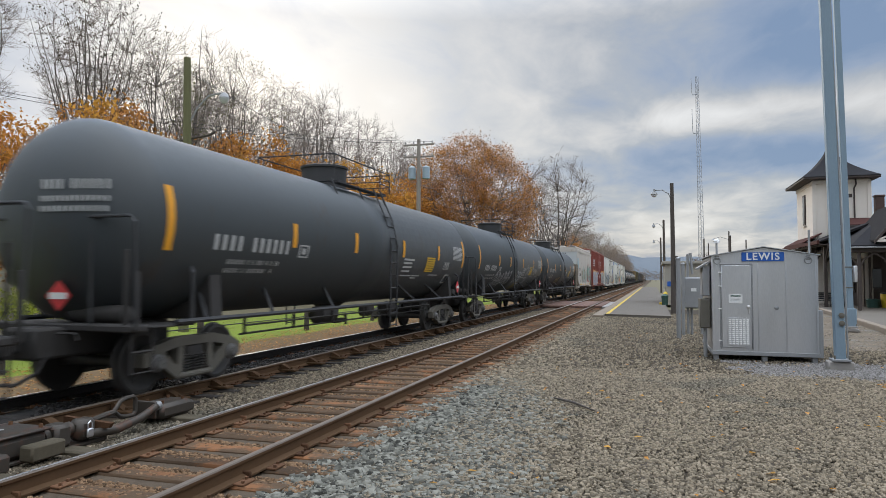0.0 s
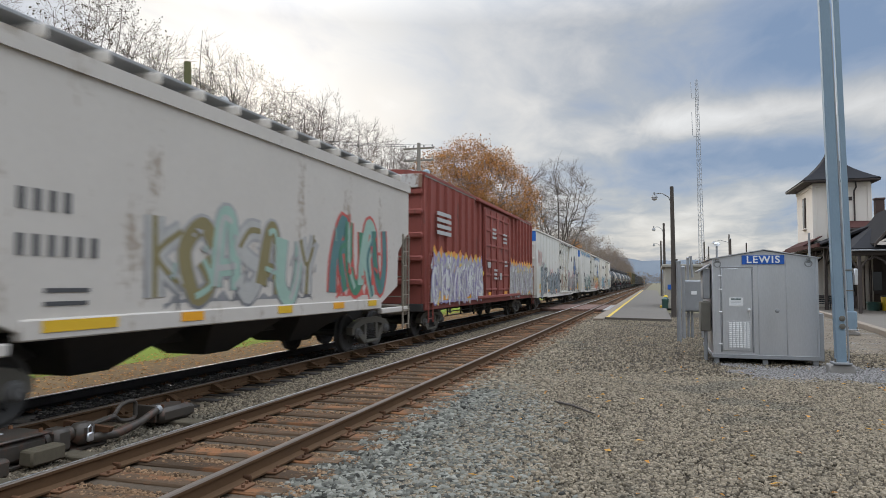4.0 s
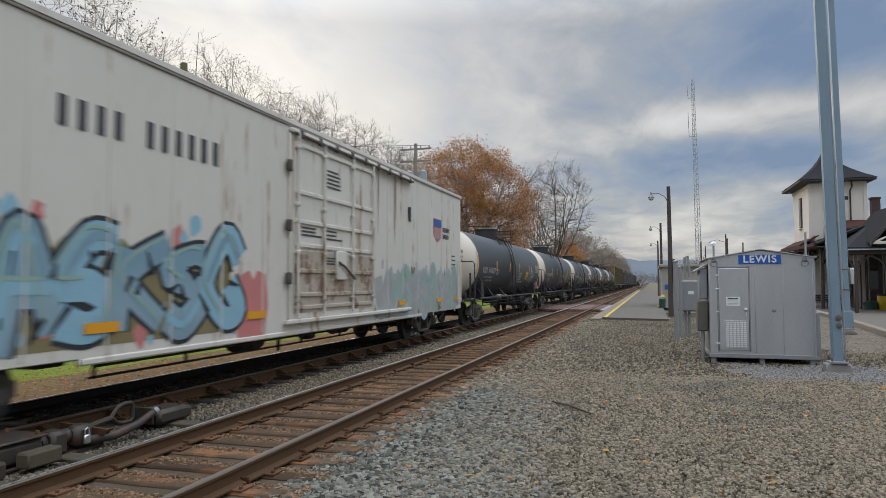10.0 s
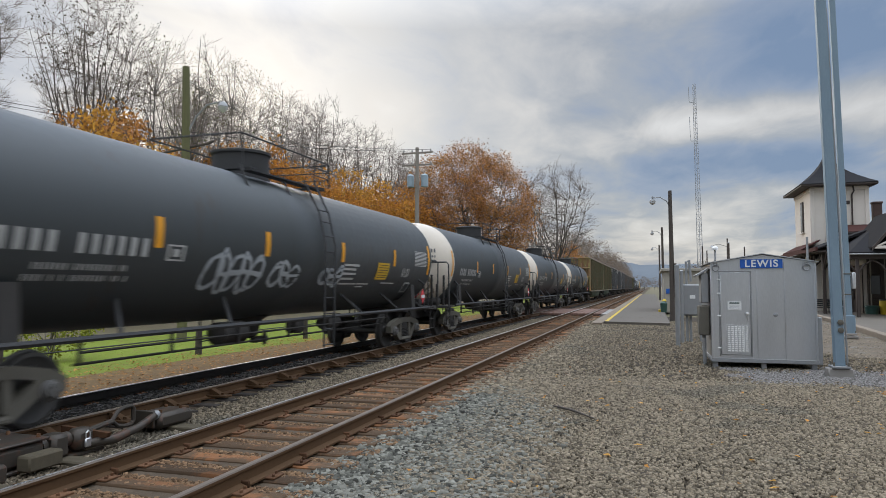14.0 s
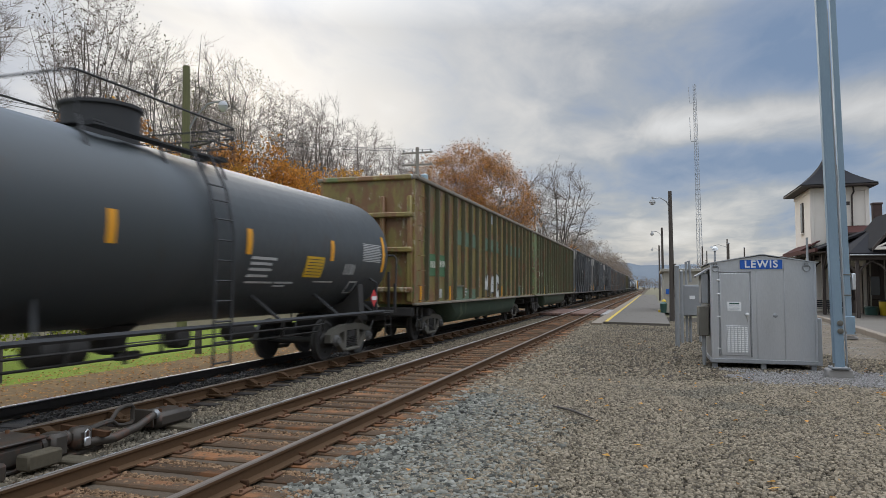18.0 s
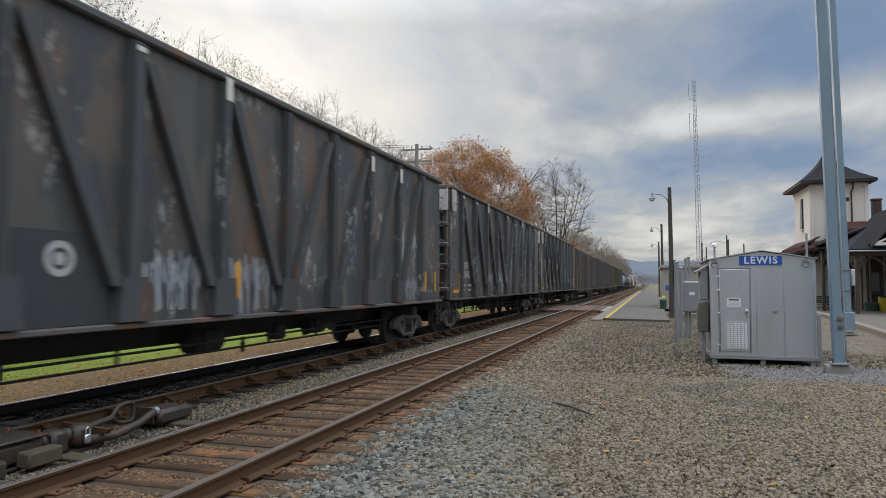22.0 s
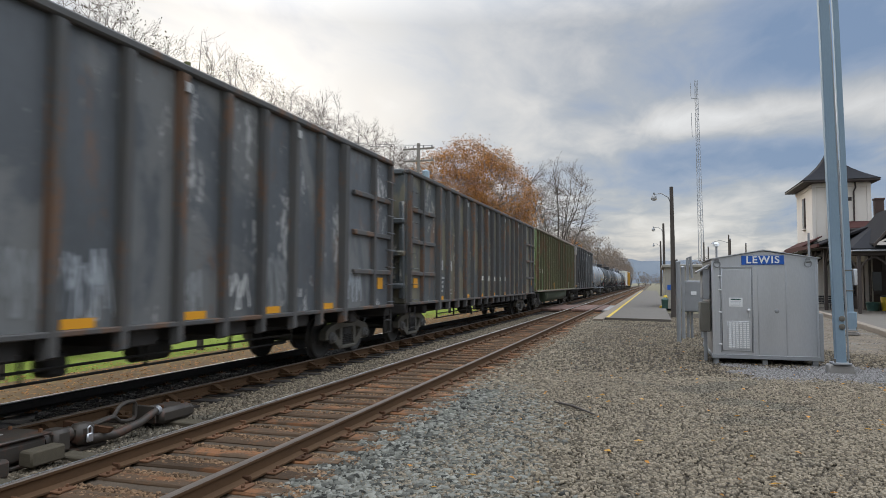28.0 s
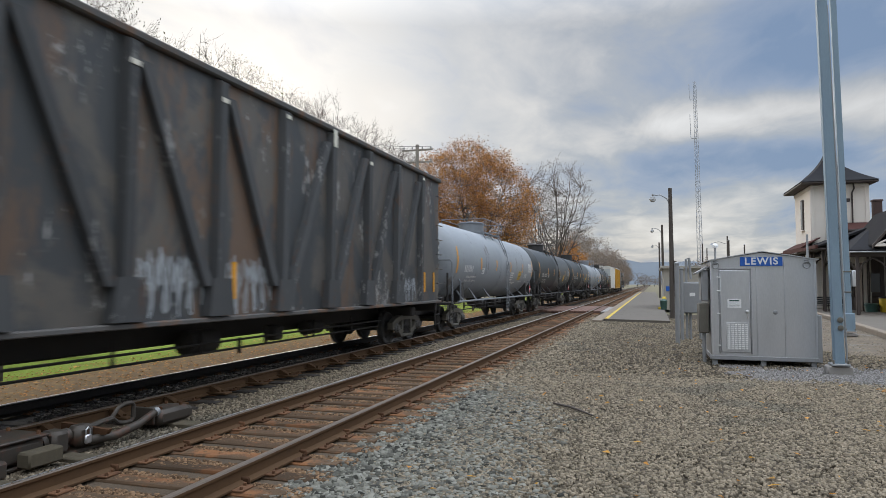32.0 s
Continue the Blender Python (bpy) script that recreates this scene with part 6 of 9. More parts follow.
# ---------------- leaves and bits on the gravel ----------------
def build_litter():
    def scatter(name, label, count, xr, yr, z, size, mat, seed, power=1.0, cat="leaves"):
        r = np.random.default_rng(seed)
        x = xr[0] + (xr[1] - xr[0]) * r.random(count)
        y = yr[0] + (yr[1] - yr[0]) * r.random(count) ** power
        a = r.random(count) * 6.283
        s = size * (0.6 + 0.8 * r.random(count))
        c = np.stack([x, y, z + 0.0 * x], -1)
        u = np.stack([np.cos(a), np.sin(a), r.uniform(-0.3, 0.3, count)], -1) * s[:, None]
        w = np.stack([-np.sin(a), np.cos(a), r.uniform(-0.3, 0.3, count)], -1) * s[:, None] * 0.65
        v = np.stack([c - u, c + w * 0.9, c + u, c - w], 1)
        v[:, 1, 2] += 0.012
        v[:, 3, 2] += 0.008
        ob = new(name, raw_mesh(name, v.reshape(-1, 3), np.arange(count * 4), 4, mat))
        tagged(ob, label, cat, kind="stuff")

    scatter("fallen_leaves", "scattered orange and brown fallen leaves", 130, (-2.6, 6.0), (5, 26), -0.018, 0.04, LEAF_ORANGE, 3, 1.4)
    scatter("fallen_leaves", "drift of orange fallen leaves on the gravel", 420, (3.9, 6.2), (13.3, 14.3), -0.03, 0.045, LEAF_ORANGE, 4)
    scatter("fallen_leaves", "brown fallen leaves on the verge", 6000, (-13.2, -9.35), (4, 50), -0.08, 0.035, LEAF_RUST, 6, 1.3)
    scatter("fallen_leaves", "a few yellow fallen leaves", 40, (-2.0, 4.0), (5.5, 16), -0.018, 0.045, LEAF_YELLOW, 7, 1.2)
    # grass blades on the verge
    r = np.random.default_rng(8)
    n = 26000
    x, y = -19.0 + 7.4 * r.random(n), 2 + 60 * r.random(n) ** 1.3
    a = r.random(n) * 6.283
    h, w = 0.012 + 0.02 * r.random(n), 0.007
    dx, dy = np.cos(a) * w, np.sin(a) * w
    v = np.stack([np.stack([x - dx, y - dy, 0 * x - 0.10], -1), np.stack([x + dx, y + dy, 0 * x - 0.10], -1), np.stack([x + r.normal(0, 0.03, n), y + r.normal(0, 0.03, n), -0.10 + h], -1)], 1).reshape(-1, 3)
    tagged(new("grass", raw_mesh("grass", v, np.arange(n * 3), 3, GRASS_BLADE)), "short bright green grass", "grass", kind="stuff")
    single("dry_stick", MB().tube([(-1.53, 11.0, -0.02), (-1.2, 10.6, 0.0), (-0.83, 10.1, -0.015)], [0.012, 0.02, 0.01], 6), POLE_WOOD, "thin dry stick lying on the gravel", "stick")
    single("orange_tape", MB().box((4.55, 12.1, -0.02), (0.35, 0.03, 0.01)), PLACARD_RED, "scrap of red tape on the gravel", "litter")


build_litter()


# ---------------- the train ----------------
WHEEL_R = 0.457
CARS, WHEELSETS = [], []


def wheelset_mesh():
    mb = MB()
    mb.cyl((-1.04, 0, 0), (1.04, 0, 0), 0.085, 12)
    for s in (-1, 1):
        prof = [(0.665, 0.10), (0.665, 0.20), (0.69, 0.36), (0.665, 0.40), (0.665, 0.482), (0.695, 0.485), (0.71, WHEEL_R), (0.80, WHEEL_R - 0.006), (0.805, 0.40), (0.775, 0.36), (0.765, 0.18), (0.82, 0.15), (0.82, 0.09)]
        mb.lathe([(s * a, r) for a, r in (prof if s > 0 else prof[::-1])], (0, 0, 0), 28, "x")
    # a chalked mark and balance holes on each disc
    for k in range(3):
        a = 2.1 * k
        for s in (-1, 1):
            mb.cbox((s * 0.785, 0.27 * math.cos(a), 0.27 * math.sin(a)), (0.03, 0.05, 0.05), 0.01)
    return mb.mesh("wheelset", WHEEL_STEEL)


def side_frame_mesh():
    mb = MB()
    # cast arch with two windows, thick at the pedestals
    mb.prism([(-1.16, 0.42), (-1.16, 0.60), (-0.95, 0.71), (-0.45, 0.80), (0.45, 0.80), (0.95, 0.71), (1.16, 0.60), (1.16, 0.42), (1.04, 0.42), (0.92, 0.57), (0.40, 0.66), (-0.40, 0.66), (-0.92, 0.57), (-1.04, 0.42)], "x", 0.90, 1.06)
    for s in (-1, 1):
        mb.prism([(s * 0.92, 0.58), (s * 0.74, 0.60), (s * 0.33, 0.28), (s * 0.33, 0.16), (s * 0.42, 0.16), (s * 0.78, 0.40)], "x", 0.905, 1.055)
        mb.prism([(s * 0.44, 0.28), (s * 0.30, 0.28), (s * 0.28, 0.68), (s * 0.42, 0.68)], "x", 0.91, 1.05)
        mb.prism([(s * 0.66, 0.40), (s * 0.78, 0.40), (s * 0.80, 0.62), (s * 0.70, 0.62)], "x", 0.90, 1.06)
    mb.cbox((0.98, 0, 0.205), (0.22, 0.80, 0.09), 0.03)
    return mb.mesh("side_frame", TRUCK_IRON)


def spring_mesh():
    mb = MB()
    for y in (-0.18, 0.0, 0.18):
        for k in range(6):
            z = 0.27 + 0.043 * k
            mb.lathe([(0, 0.055), (0.012, 0.078), (0.024, 0.078), (0.036, 0.055)], (0.99, y, z), 10, "z")
    return mb.mesh("spring_nest", UNDER)


def bolster_mesh():
    mb = MB()
    mb.cbox((0, 0, 0.56), (2.1, 0.42, 0.22), 0.04)
    mb.cyl((0, 0, 0.64), (0, 0, 0.78), 0.22, 16)
    for s in (-1, 1):
        mb.cbox((0, s * 0.62, 0.42), (1.7, 0.10, 0.12), 0.02)
        for x in (-0.75, 0.75):
            mb.cbox((x, s * 0.50, 0.42), (0.10, 0.12, 0.30), 0.02)
    return mb.mesh("truck", UNDER)


def cap_mesh():
    mb = MB()
    mb.lathe([(0, 0.13), (0.05, 0.135), (0.07, 0.10), (0.11, 0.09), (0.12, 0.05)], (1.04, 0, 0), 14, "x")
    for k in range(3):
        a = 2.09 * k
        mb.cyl((1.10, 0.06 * math.cos(a), 0.06 * math.sin(a)), (1.175, 0.06 * math.cos(a), 0.06 * math.sin(a)), 0.018, 6)
    return mb.mesh("bearing_cap", BEARING)


def coupler_mesh():
    mb = MB()
    mb.cbox((0, -0.25, 0.80), (0.16, 0.62, 0.18), 0.03)
    mb.cbox((0.06, -0.62, 0.80), (0.26, 0.26, 0.30), 0.06)
    mb.cbox((-0.10, -0.72, 0.80), (0.10, 0.22, 0.26), 0.04)
    mb.tube([(0.30, -0.1, 0.72), (0.30, -0.30, 0.45), (0.24, -0.55, 0.33), (0.18, -0.75, 0.36)], 0.025, 6)
    mb.tube([(-0.62, 0.02, 0.95), (0.62, 0.02, 0.95), (0.70, -0.02, 0.86)], 0.018, 5)
    return mb.mesh("coupler", UNDER)


M_WHEELS, M_SIDE, M_SPRING, M_BOLSTER, M_CAP, M_COUPLER = wheelset_mesh(), side_frame_mesh(), spring_mesh(), bolster_mesh(), cap_mesh(), coupler_mesh()


def running_gear(car, centres, end):
    for y in centres:
        truck = part("truck", M_BOLSTER, None, car, "grimy cast-steel truck bolster", pose(0, y, 0))
        for turn in (0, 180):
            part("side_frame", M_SIDE, None, truck, "", pose(0, 0, 0, 0, 0, turn))
            tagged(part("spring_nest", M_SPRING, None, truck, "", pose(0, 0, 0, 0, 0, turn)), kind="stuff")
            for a in (-0.9, 0.9):
                part("bearing_cap", M_CAP, None, truck, "bluish steel bearing cap", pose(0, a, WHEEL_R, 0, 0, 0) @ pose(0, 0, 0, 0, 0, turn))
        for a in (-0.9, 0.9):
            part("wheelset", M_WHEELS, None, truck, "dark steel wheels on their axle", pose(0, a, WHEEL_R))
    for turn in (0, 180):
        part("coupler", M_COUPLER, None, car, "", pose(0, 0, 0, 0, 0, turn) @ pose(0, -end, 0))


def brake_rig(car, half, z=0.75):
    mb = MB()
    for x, zz in ((1.0, z), (0.9, z - 0.16), (-0.8, z)):
        mb.tube([(x, -half, zz), (x, half, zz)], 0.02, 5)
    for y in np.arange(-half, half + 0.01, half / 3):
        mb.box((1.0, y, z + 0.02), (0.05, 0.03, 0.36))
    part("brake_rod", mb, UNDER, car)
    mb = MB()
    mb.lathe([(-0.5, 0.02), (-0.42, 0.2), (0.3, 0.2), (0.42, 0.02)], (0.75, -1.6, z + 0.02), 14, "y")
    part("air_reservoir", mb, UNDER, car)
    part("control_valve", MB().cbox((0.8, 0.6, z + 0.02), (0.3, 0.34, 0.3), 0.05), UNDER, car)
    part("brake_cylinder", MB().cyl((0.6, 2.2, z), (0.6, 2.9, z), 0.15, 12), UNDER, car)
    part("slack_adjuster", MB().cbox((0.7, -0.4, z - 0.15), (0.06, 0.06, 0.28), 0.01), UNDER, car)


def ladder(car, x, y, z0, z1, width, mat, axis="y", step=0.36, name="ladder"):
    """Two stiles and rungs on a side (axis y) or an end (axis x)."""
    mb = MB()
    n = max(2, int((z1 - z0) / step))
    for s in (0, 1):
        p = (x, y + s * width) if axis == "y" else (x + s * width, y)
        mb.box((p[0], p[1], (z0 + z1) / 2), (0.03, 0.05, z1 - z0) if axis == "y" else (0.05, 0.03, z1 - z0))
    rails = part(name, mb, mat, car)
    rung = MB().tube([(0, 0, 0), (0, width, 0)] if axis == "y" else [(0, 0, 0), (width, 0, 0)], 0.013, 5).mesh("rung", mat)
    for k in range(n):
        part("rung", rung, None, rails, "", pose(x, y, z0 + 0.12 + (z1 - z0 - 0.2) * k / (n - 1)))


def patch(mb, r, cz, y0, y1, p0, p1, n=4):
    """A curved patch of paint on the near side of a tank."""
    verts, faces = [], []
    for k in range(n + 1):
        a = radians(p0 + (p1 - p0) * k / n)
        verts += [(r * math.cos(a), y0, cz + r * math.sin(a)), (r * math.cos(a), y1, cz + r * math.sin(a))]
    mb.add(verts, [(2 * k, 2 * k + 1, 2 * k + 3, 2 * k + 2) for k in range(n)])


TANK_R, TANK_Z, TANK_L = 1.49, 2.55, 7.85


def tank_size(r, z):
    global TANK_R, TANK_Z
    TANK_R, TANK_Z = r, z


def tank_bars(mb, y, phi, text, h):
    """Bars in place of lettering on a tank; phi is the angle of their middle."""
    d = math.degrees(h / TANK_R) / 2
    for ch in text:
        w = h * 0.66
        if ch != " ":
            patch(mb, TANK_R + 0.009, TANK_Z, y, y + w * 0.62, phi - d, phi + d, 2)
        y += w + h * 0.2


def tank_shell(mat_main, white_end, mat_white):
    """The tank's jacket: cylinder with dished heads; the head that leads may be white."""
    mb = MB()
    head = [(-TANK_L - 0.72 * math.sin(a), max(0.02, TANK_R * math.cos(a))) for a in [math.pi / 2 * k / 8 for k in range(8, -1, -1)]]
    split = -TANK_L + 0.28
    body = head + [(split, TANK_R)] if white_end else head
    n = 48
    mid = [(-0.62, TANK_R), (-0.60, TANK_R + 0.014), (0.60, TANK_R + 0.014), (0.62, TANK_R)]
    tail = [(-y, r) for y, r in head[::-1]]
    if white_end:
        mb.slot = 1
        ring = body
        mb.lathe(ring, (0, 0, TANK_Z), n)
        mb.slot = 0
        mb.lathe([(split, TANK_R)] + mid + tail, (0, 0, TANK_Z), n)
    else:
        mb.lathe(body + mid + tail, (0, 0, TANK_Z), n)
    return mb.mesh("tank", [mat_main, mat_white])


def tank_base(name, label, group, shell, steel, rungs=(0.55, 1.0), dome=-0.25):
    car = thing(name, label, "railway wagon", group)
    part("tank", shell, None, car)
    # stub sills, saddles and the long side rail
    for s in (-1, 1):
        mb = MB()
        mb.cbox((0, s * 7.6, 0.82), (0.62, 2.6, 0.42), 0.04)
        mb.prism([(-1.35, 1.05), (1.35, 1.05), (1.30, 1.75), (0.9, 1.32), (0, 1.10), (-0.9, 1.32), (-1.30, 1.75)], "y", s * 6.5 - 0.14, s * 6.5 + 0.14)
        part("stub_sill", mb, UNDER, car)
        mb = MB()
        mb.cbox((0, s * 8.28, 1.02), (2.9, 0.30, 0.10), 0.02)
        mb.cbox((0, s * 7.6, 1.02), (2.9, 0.9, 0.03), 0.01)
        part("end_platform", mb, UNDER, car)
        for x, z in ((-1.46, 1.78), (-1.28, 2.08), (1.28, 2.08), (1.46, 1.78)):
            part("stanchion", MB().cbox((x, s * 8.38, 0.5 + z / 2), (0.07, 0.05, z - 1.0), 0.01), UNDER, car)
        part("end_reservoir", MB().lathe([(-0.52, 0.02), (-0.46, 0.13), (0.46, 0.13), (0.52, 0.02)], (0.55, s * 8.05, 1.19), 14, "x"), UNDER, car, "small grey air reservoir")
        for e in (-1, 1):
            part("end_railing", MB().tube([(e * 0.74, s * 8.42, 1.06), (e * 0.74, s * 8.44, 2.26), (e * 0.66, s * 8.46, 2.40), (e * 0.54, s * 8.48, 2.42), (e * 0.54, s * 8.46, 2.52), (e * 1.40, s * 8.46, 2.52), (e * 1.47, s * 8.45, 2.44), (e * 1.47, s * 8.40, 1.02)], 0.023, 6), steel, car)
            part("grab_iron", MB().tube([(e * 1.42, s * 7.2, 1.05), (e * 1.42, s * 7.2, 1.78), (e * 1.25, s * 7.05, 1.92)], 0.032, 6), steel, car)
        # steps under the corners
        for x in (-1.36, 1.36):
            mb = MB()
            mb.tube([(x, s * 8.35, 1.0), (x, s * 8.35, 0.42), (x, s * 7.95, 0.42), (x, s * 7.95, 1.0)], 0.02, 5)
            mb.tube([(x, s * 8.35, 0.70), (x, s * 7.95, 0.70)], 0.02, 5)
            part("corner_step", mb, UNDER, car)
        side = MB()
        side.tube([(s * 1.46, -7.6, 1.07), (s * 1.46, 7.6, 1.07)], 0.042, 6)
        for y in (-6.9, -5.0, -2.6, 2.6, 5.0, 6.9):
            side.tube([(s * 1.46, y, 1.07), (s * 1.02, y - 0.35 * (1 if y > 0 else -1), 1.55)], 0.035, 5)
        part("side_rail", side, steel, car)
    # manway housing with its platform, railing and side ladder
    mb = MB()
    mb.lathe([(0, 0.60), (0.10, 0.60), (0.10, 0.56), (0.56, 0.57), (0.58, 0.61), (0.63, 0.61), (0.66, 0.50)], (0, dome, TANK_Z + TANK_R - 0.16), 24, "z")
    part("manway_housing", mb, steel, car)
    mb = MB()
    top = TANK_Z + TANK_R
    for s in (-1, 1):
        mb.box((s * 0.80, 0.2, top - 0.06), (0.22, 3.0, 0.03))
        mb.box((0, 0.2 + s * 1.4, top - 0.02), (1.8, 0.20, 0.03))
        for y in (-1.5, 0, 1.5):
            mb.tube([(s * 0.82, y, top), (s * 1.0, y, top - 0.42)], 0.025, 5)
    part("platform", mb, steel, car)
    mb = MB()
    for z in (top + 0.52,):
        mb.tube([(-0.98, -1.75, z), (0.98, -1.75, z), (1.0, -1.7, z), (1.0, 1.7, z), (0.98, 1.75, z), (-0.98, 1.75, z), (-1.0, 1.7, z), (-1.0, -1.7, z), (-0.98, -1.75, z)], 0.018, 5)
    for z in (top + 0.18, top + 0.35):
        mb.tube([(1.0, 1.0, z), (1.0, 1.7, z), (0.98, 1.75, z), (-0.98, 1.75, z), (-1.0, 1.7, z), (-1.0, 1.0, z)], 0.014, 5)
    rail = part("railing", mb, steel, car)
    post = MB().tube([(0, 0, top - 0.02), (0, 0, top + 0.52)], 0.018, 5).mesh("railing_post", steel)
    for x in (-1.0, 1.0):
        for y in (-1.7, 1.0, 1.7):
            part("railing_post", post, None, rail, "", pose(x, y, 0))
    for s in (-1, 1):
        mb = MB()
        for y in rungs:
            mb.tube([(s * 1.50, y, 0.45), (s * 1.52, y, 2.55), (s * 1.36, y, 3.25), (s * 1.0, y, top)], 0.022, 5)
        for z, x in [(0.5 + 0.32 * k, 1.50) for k in range(7)] + [(2.75, 1.49), (3.05, 1.42), (3.3, 1.32)]:
            mb.tube([(s * x, rungs[0], z), (s * x, rungs[1], z)], 0.015, 5)
        part("ladder", mb, steel, car)
    # outlet valve and heater pipe below
    mb = MB()
    mb.lathe([(-0.35, 0.10), (-0.30, 0.24), (0, 0.32), (0.1, 0.45)], (0, 0, 1.0), 16, "z")
    mb.cbox((0.2, 0.2, 0.62), (0.14, 0.5, 0.12), 0.02)
    part("outlet_valve", mb, UNDER, car)
    brake_rig(car, 5.2, 0.86)
    running_gear(car, (-6.6, 6.6), 8.55)
    return car


def tank_scrawl(y0, phi, width, height, rng):
    """A quick looping scrawl in thin paint lines that follow the curve of the tank."""
    mb = MB()
    deg = math.degrees(1 / TANK_R)
    n = max(3, int(width / 0.26))
    for pas in range(2):
        line = []
        for i in range(n):
            c, h = y0 + width * (i + 0.5) / n, height * rng.uniform(0.35, 0.55)
            w = width / n * rng.uniform(0.5, 0.8)
            for k in range(9):
                a = 6.283 * k / 8 + rng.uniform(-0.2, 0.2)
                line.append((c + w * math.cos(a + 0.8 * (i % 2)) + 0.25 * h * math.sin(a), (h * math.sin(a) + rng.uniform(-0.04, 0.04)) * deg + phi))
        for (a, b), (c, d) in zip(line, line[1:]):
            dy, dp = c - a, (d - b) / deg
            k = 0.027 / (math.hypot(dy, dp) + 1e-6)
            ny, np_ = -dp * k, dy * k * deg
            quad = []
            for y, p in ((a - ny, b - np_), (c - ny, d - np_), (c + ny, d + np_), (a + ny, b + np_)):
                r = TANK_R + 0.010 + 0.004 * pas
                quad.append((r * math.cos(radians(p)), y, TANK_Z + r * math.sin(radians(p))))
            mb.poly(quad)
    return mb


def tank_marks(car, marks, label_mat, seed, tags=(), white_head=False, inner=(-4.30, -1.5, 1.6, 4.75), back=0.0, level=-11):
    rng = random.Random(seed)
    r = TANK_R + 0.008
    for y in (-7.78,) + inner + (7.64,):
        mb = MB()
        end = abs(y) > 7
        patch(mb, r, TANK_Z, y - 0.08, y + 0.08, *((-18, 18) if end else (-10.5, 7)))
        part("reflective_stripe", mb, STRIPE, car, "orange reflective stripe")
    mb = MB()
    tank_bars(mb, -6.75, level, marks, 0.25)
    tagged(part("lettering", mb, label_mat, car, "white stencilled marks"), kind="stuff")
    mb = MB()
    for k in range(2):
        tank_bars(mb, -6.30, level - 12 - 6 * k, "".join(rng.choice("xxxx ") for _ in range(22)), 0.085)
    for p, wide in ((-12.5, 0.82), (-16.4, 0.68), (-20.7, 0.72), (-25.6, 0.66)):
        patch(mb, r, TANK_Z, 1.72 + back, 1.72 + back + wide, p - 1.05, p + 1.05, 1)
    patch(mb, r, TANK_Z, 1.75 + back, 2.65 + back, -31.6, -30, 1)
    patch(mb, r, TANK_Z, 2.72 + back, 3.40 + back, -31.6, -30, 1)
    patch(mb, r, TANK_Z, 2.72 + back, 3.15 + back, -34.6, -33, 1)
    patch(mb, r, TANK_Z, 4.2, 5.1, -30.2, -28.8, 1)
    for a, b in ((0.0, 0.30), (0.38, 0.62)):
        for p in (-14.5, -19.5):
            tank_bars(mb, 5.45 + a, p, "xxxx" if a == 0 else "xx", 0.12)
    for a, b, c, d in ((5.95, 6.40, -30, -28.4), (5.95, 6.40, -42, -40.4), (5.95, 6.01, -41, -29), (6.34, 6.40, -41, -29)):
        patch(mb, r, TANK_Z, a, b, c, d, 2)
    for a, b, c, d in ((-4.10, -3.72, -6, -5), (-4.10, -3.72, -14.5, -13.5), (-4.10, -4.05, -14, -5.5), (-3.77, -3.72, -14, -5.5), (-3.98, -3.84, -12, -7.5)):
        patch(mb, r, TANK_Z, a, b, level + 8 + c, level + 8 + d, 2)
    for k in range(11):
        p = 8.8 - 1.62 * k
        patch(mb, r, TANK_Z, 6.36, 6.36 + rng.uniform(1.0, 1.14), p - 0.95, p, 1)
    tagged(part("data_panel", mb, label_mat, car, "small white stencilled data"), kind="stuff")
    mb = MB()
    patch(mb, r, TANK_Z, 3.66 + back, 4.42 + back, -25.6, -8)
    part("inspection_panel", mb, PANEL_YELLOW, car, "yellow inspection panel")
    mb = MB()
    for k in range(6):
        patch(mb, r + 0.005, TANK_Z, 3.73 + back, 4.35 + back, -23.6 + 2.6 * k, -23.0 + 2.6 * k, 1)
    part("panel_text", mb, STENCIL_BLACK, car)
    for y in (7, -8):
        mb = MB()
        if y > 0:
            o, u = Vector((1.47, 6.93, 1.41)), Vector((0, 1, 0))
            nrm = Vector((0.012, 0, 0))
        else:
            o, u = Vector((0.22, -8.44, 1.45)), Vector((1, 0, 0))
            nrm = Vector((0, -0.012, 0))
        d, up = 0.21, Vector((0, 0, 1))
        ring = [o - u * d, o - up * d, o + u * d, o + up * d]
        mb.poly([tuple(p + nrm) for p in ring])
        mb.add([tuple(p) for p in ring] + [tuple(p + nrm) for p in ring], [(0, 1, 5, 4), (1, 2, 6, 5), (2, 3, 7, 6), (3, 0, 4, 7)])
        mb.slot = 1
        b = [o - u * 0.15 - up * 0.045, o + u * 0.15 - up * 0.045, o + u * 0.15 + up * 0.045, o - u * 0.15 + up * 0.045]
        mb.poly([tuple(p + nrm * 1.5) for p in b])
        part("placard", mb, [PLACARD_RED, WHITE], car, "red and white diamond placard", smooth=False)
    mb = MB()
    for row, (z, n, h) in enumerate(((0.42, 11, 0.13), (0.22, 14, 0.075), (0.08, 12, 0.075))):
        for k in range(n):
            if k == 4 and not row:
                continue
            px, pz = 0.02 + 1.02 * k / n, z
            deep = -TANK_L - 0.72 * math.sqrt(max(0.02, 1 - (px * px + pz * pz) / TANK_R ** 2)) - 0.012
            mb.box((px, deep, TANK_Z + pz), (0.55 / n, 0.012, h))
    tagged(part("head_lettering", mb, label_mat if not white_head else STENCIL_DIM, car, "small stencilled marks on the tank head"), kind="stuff")
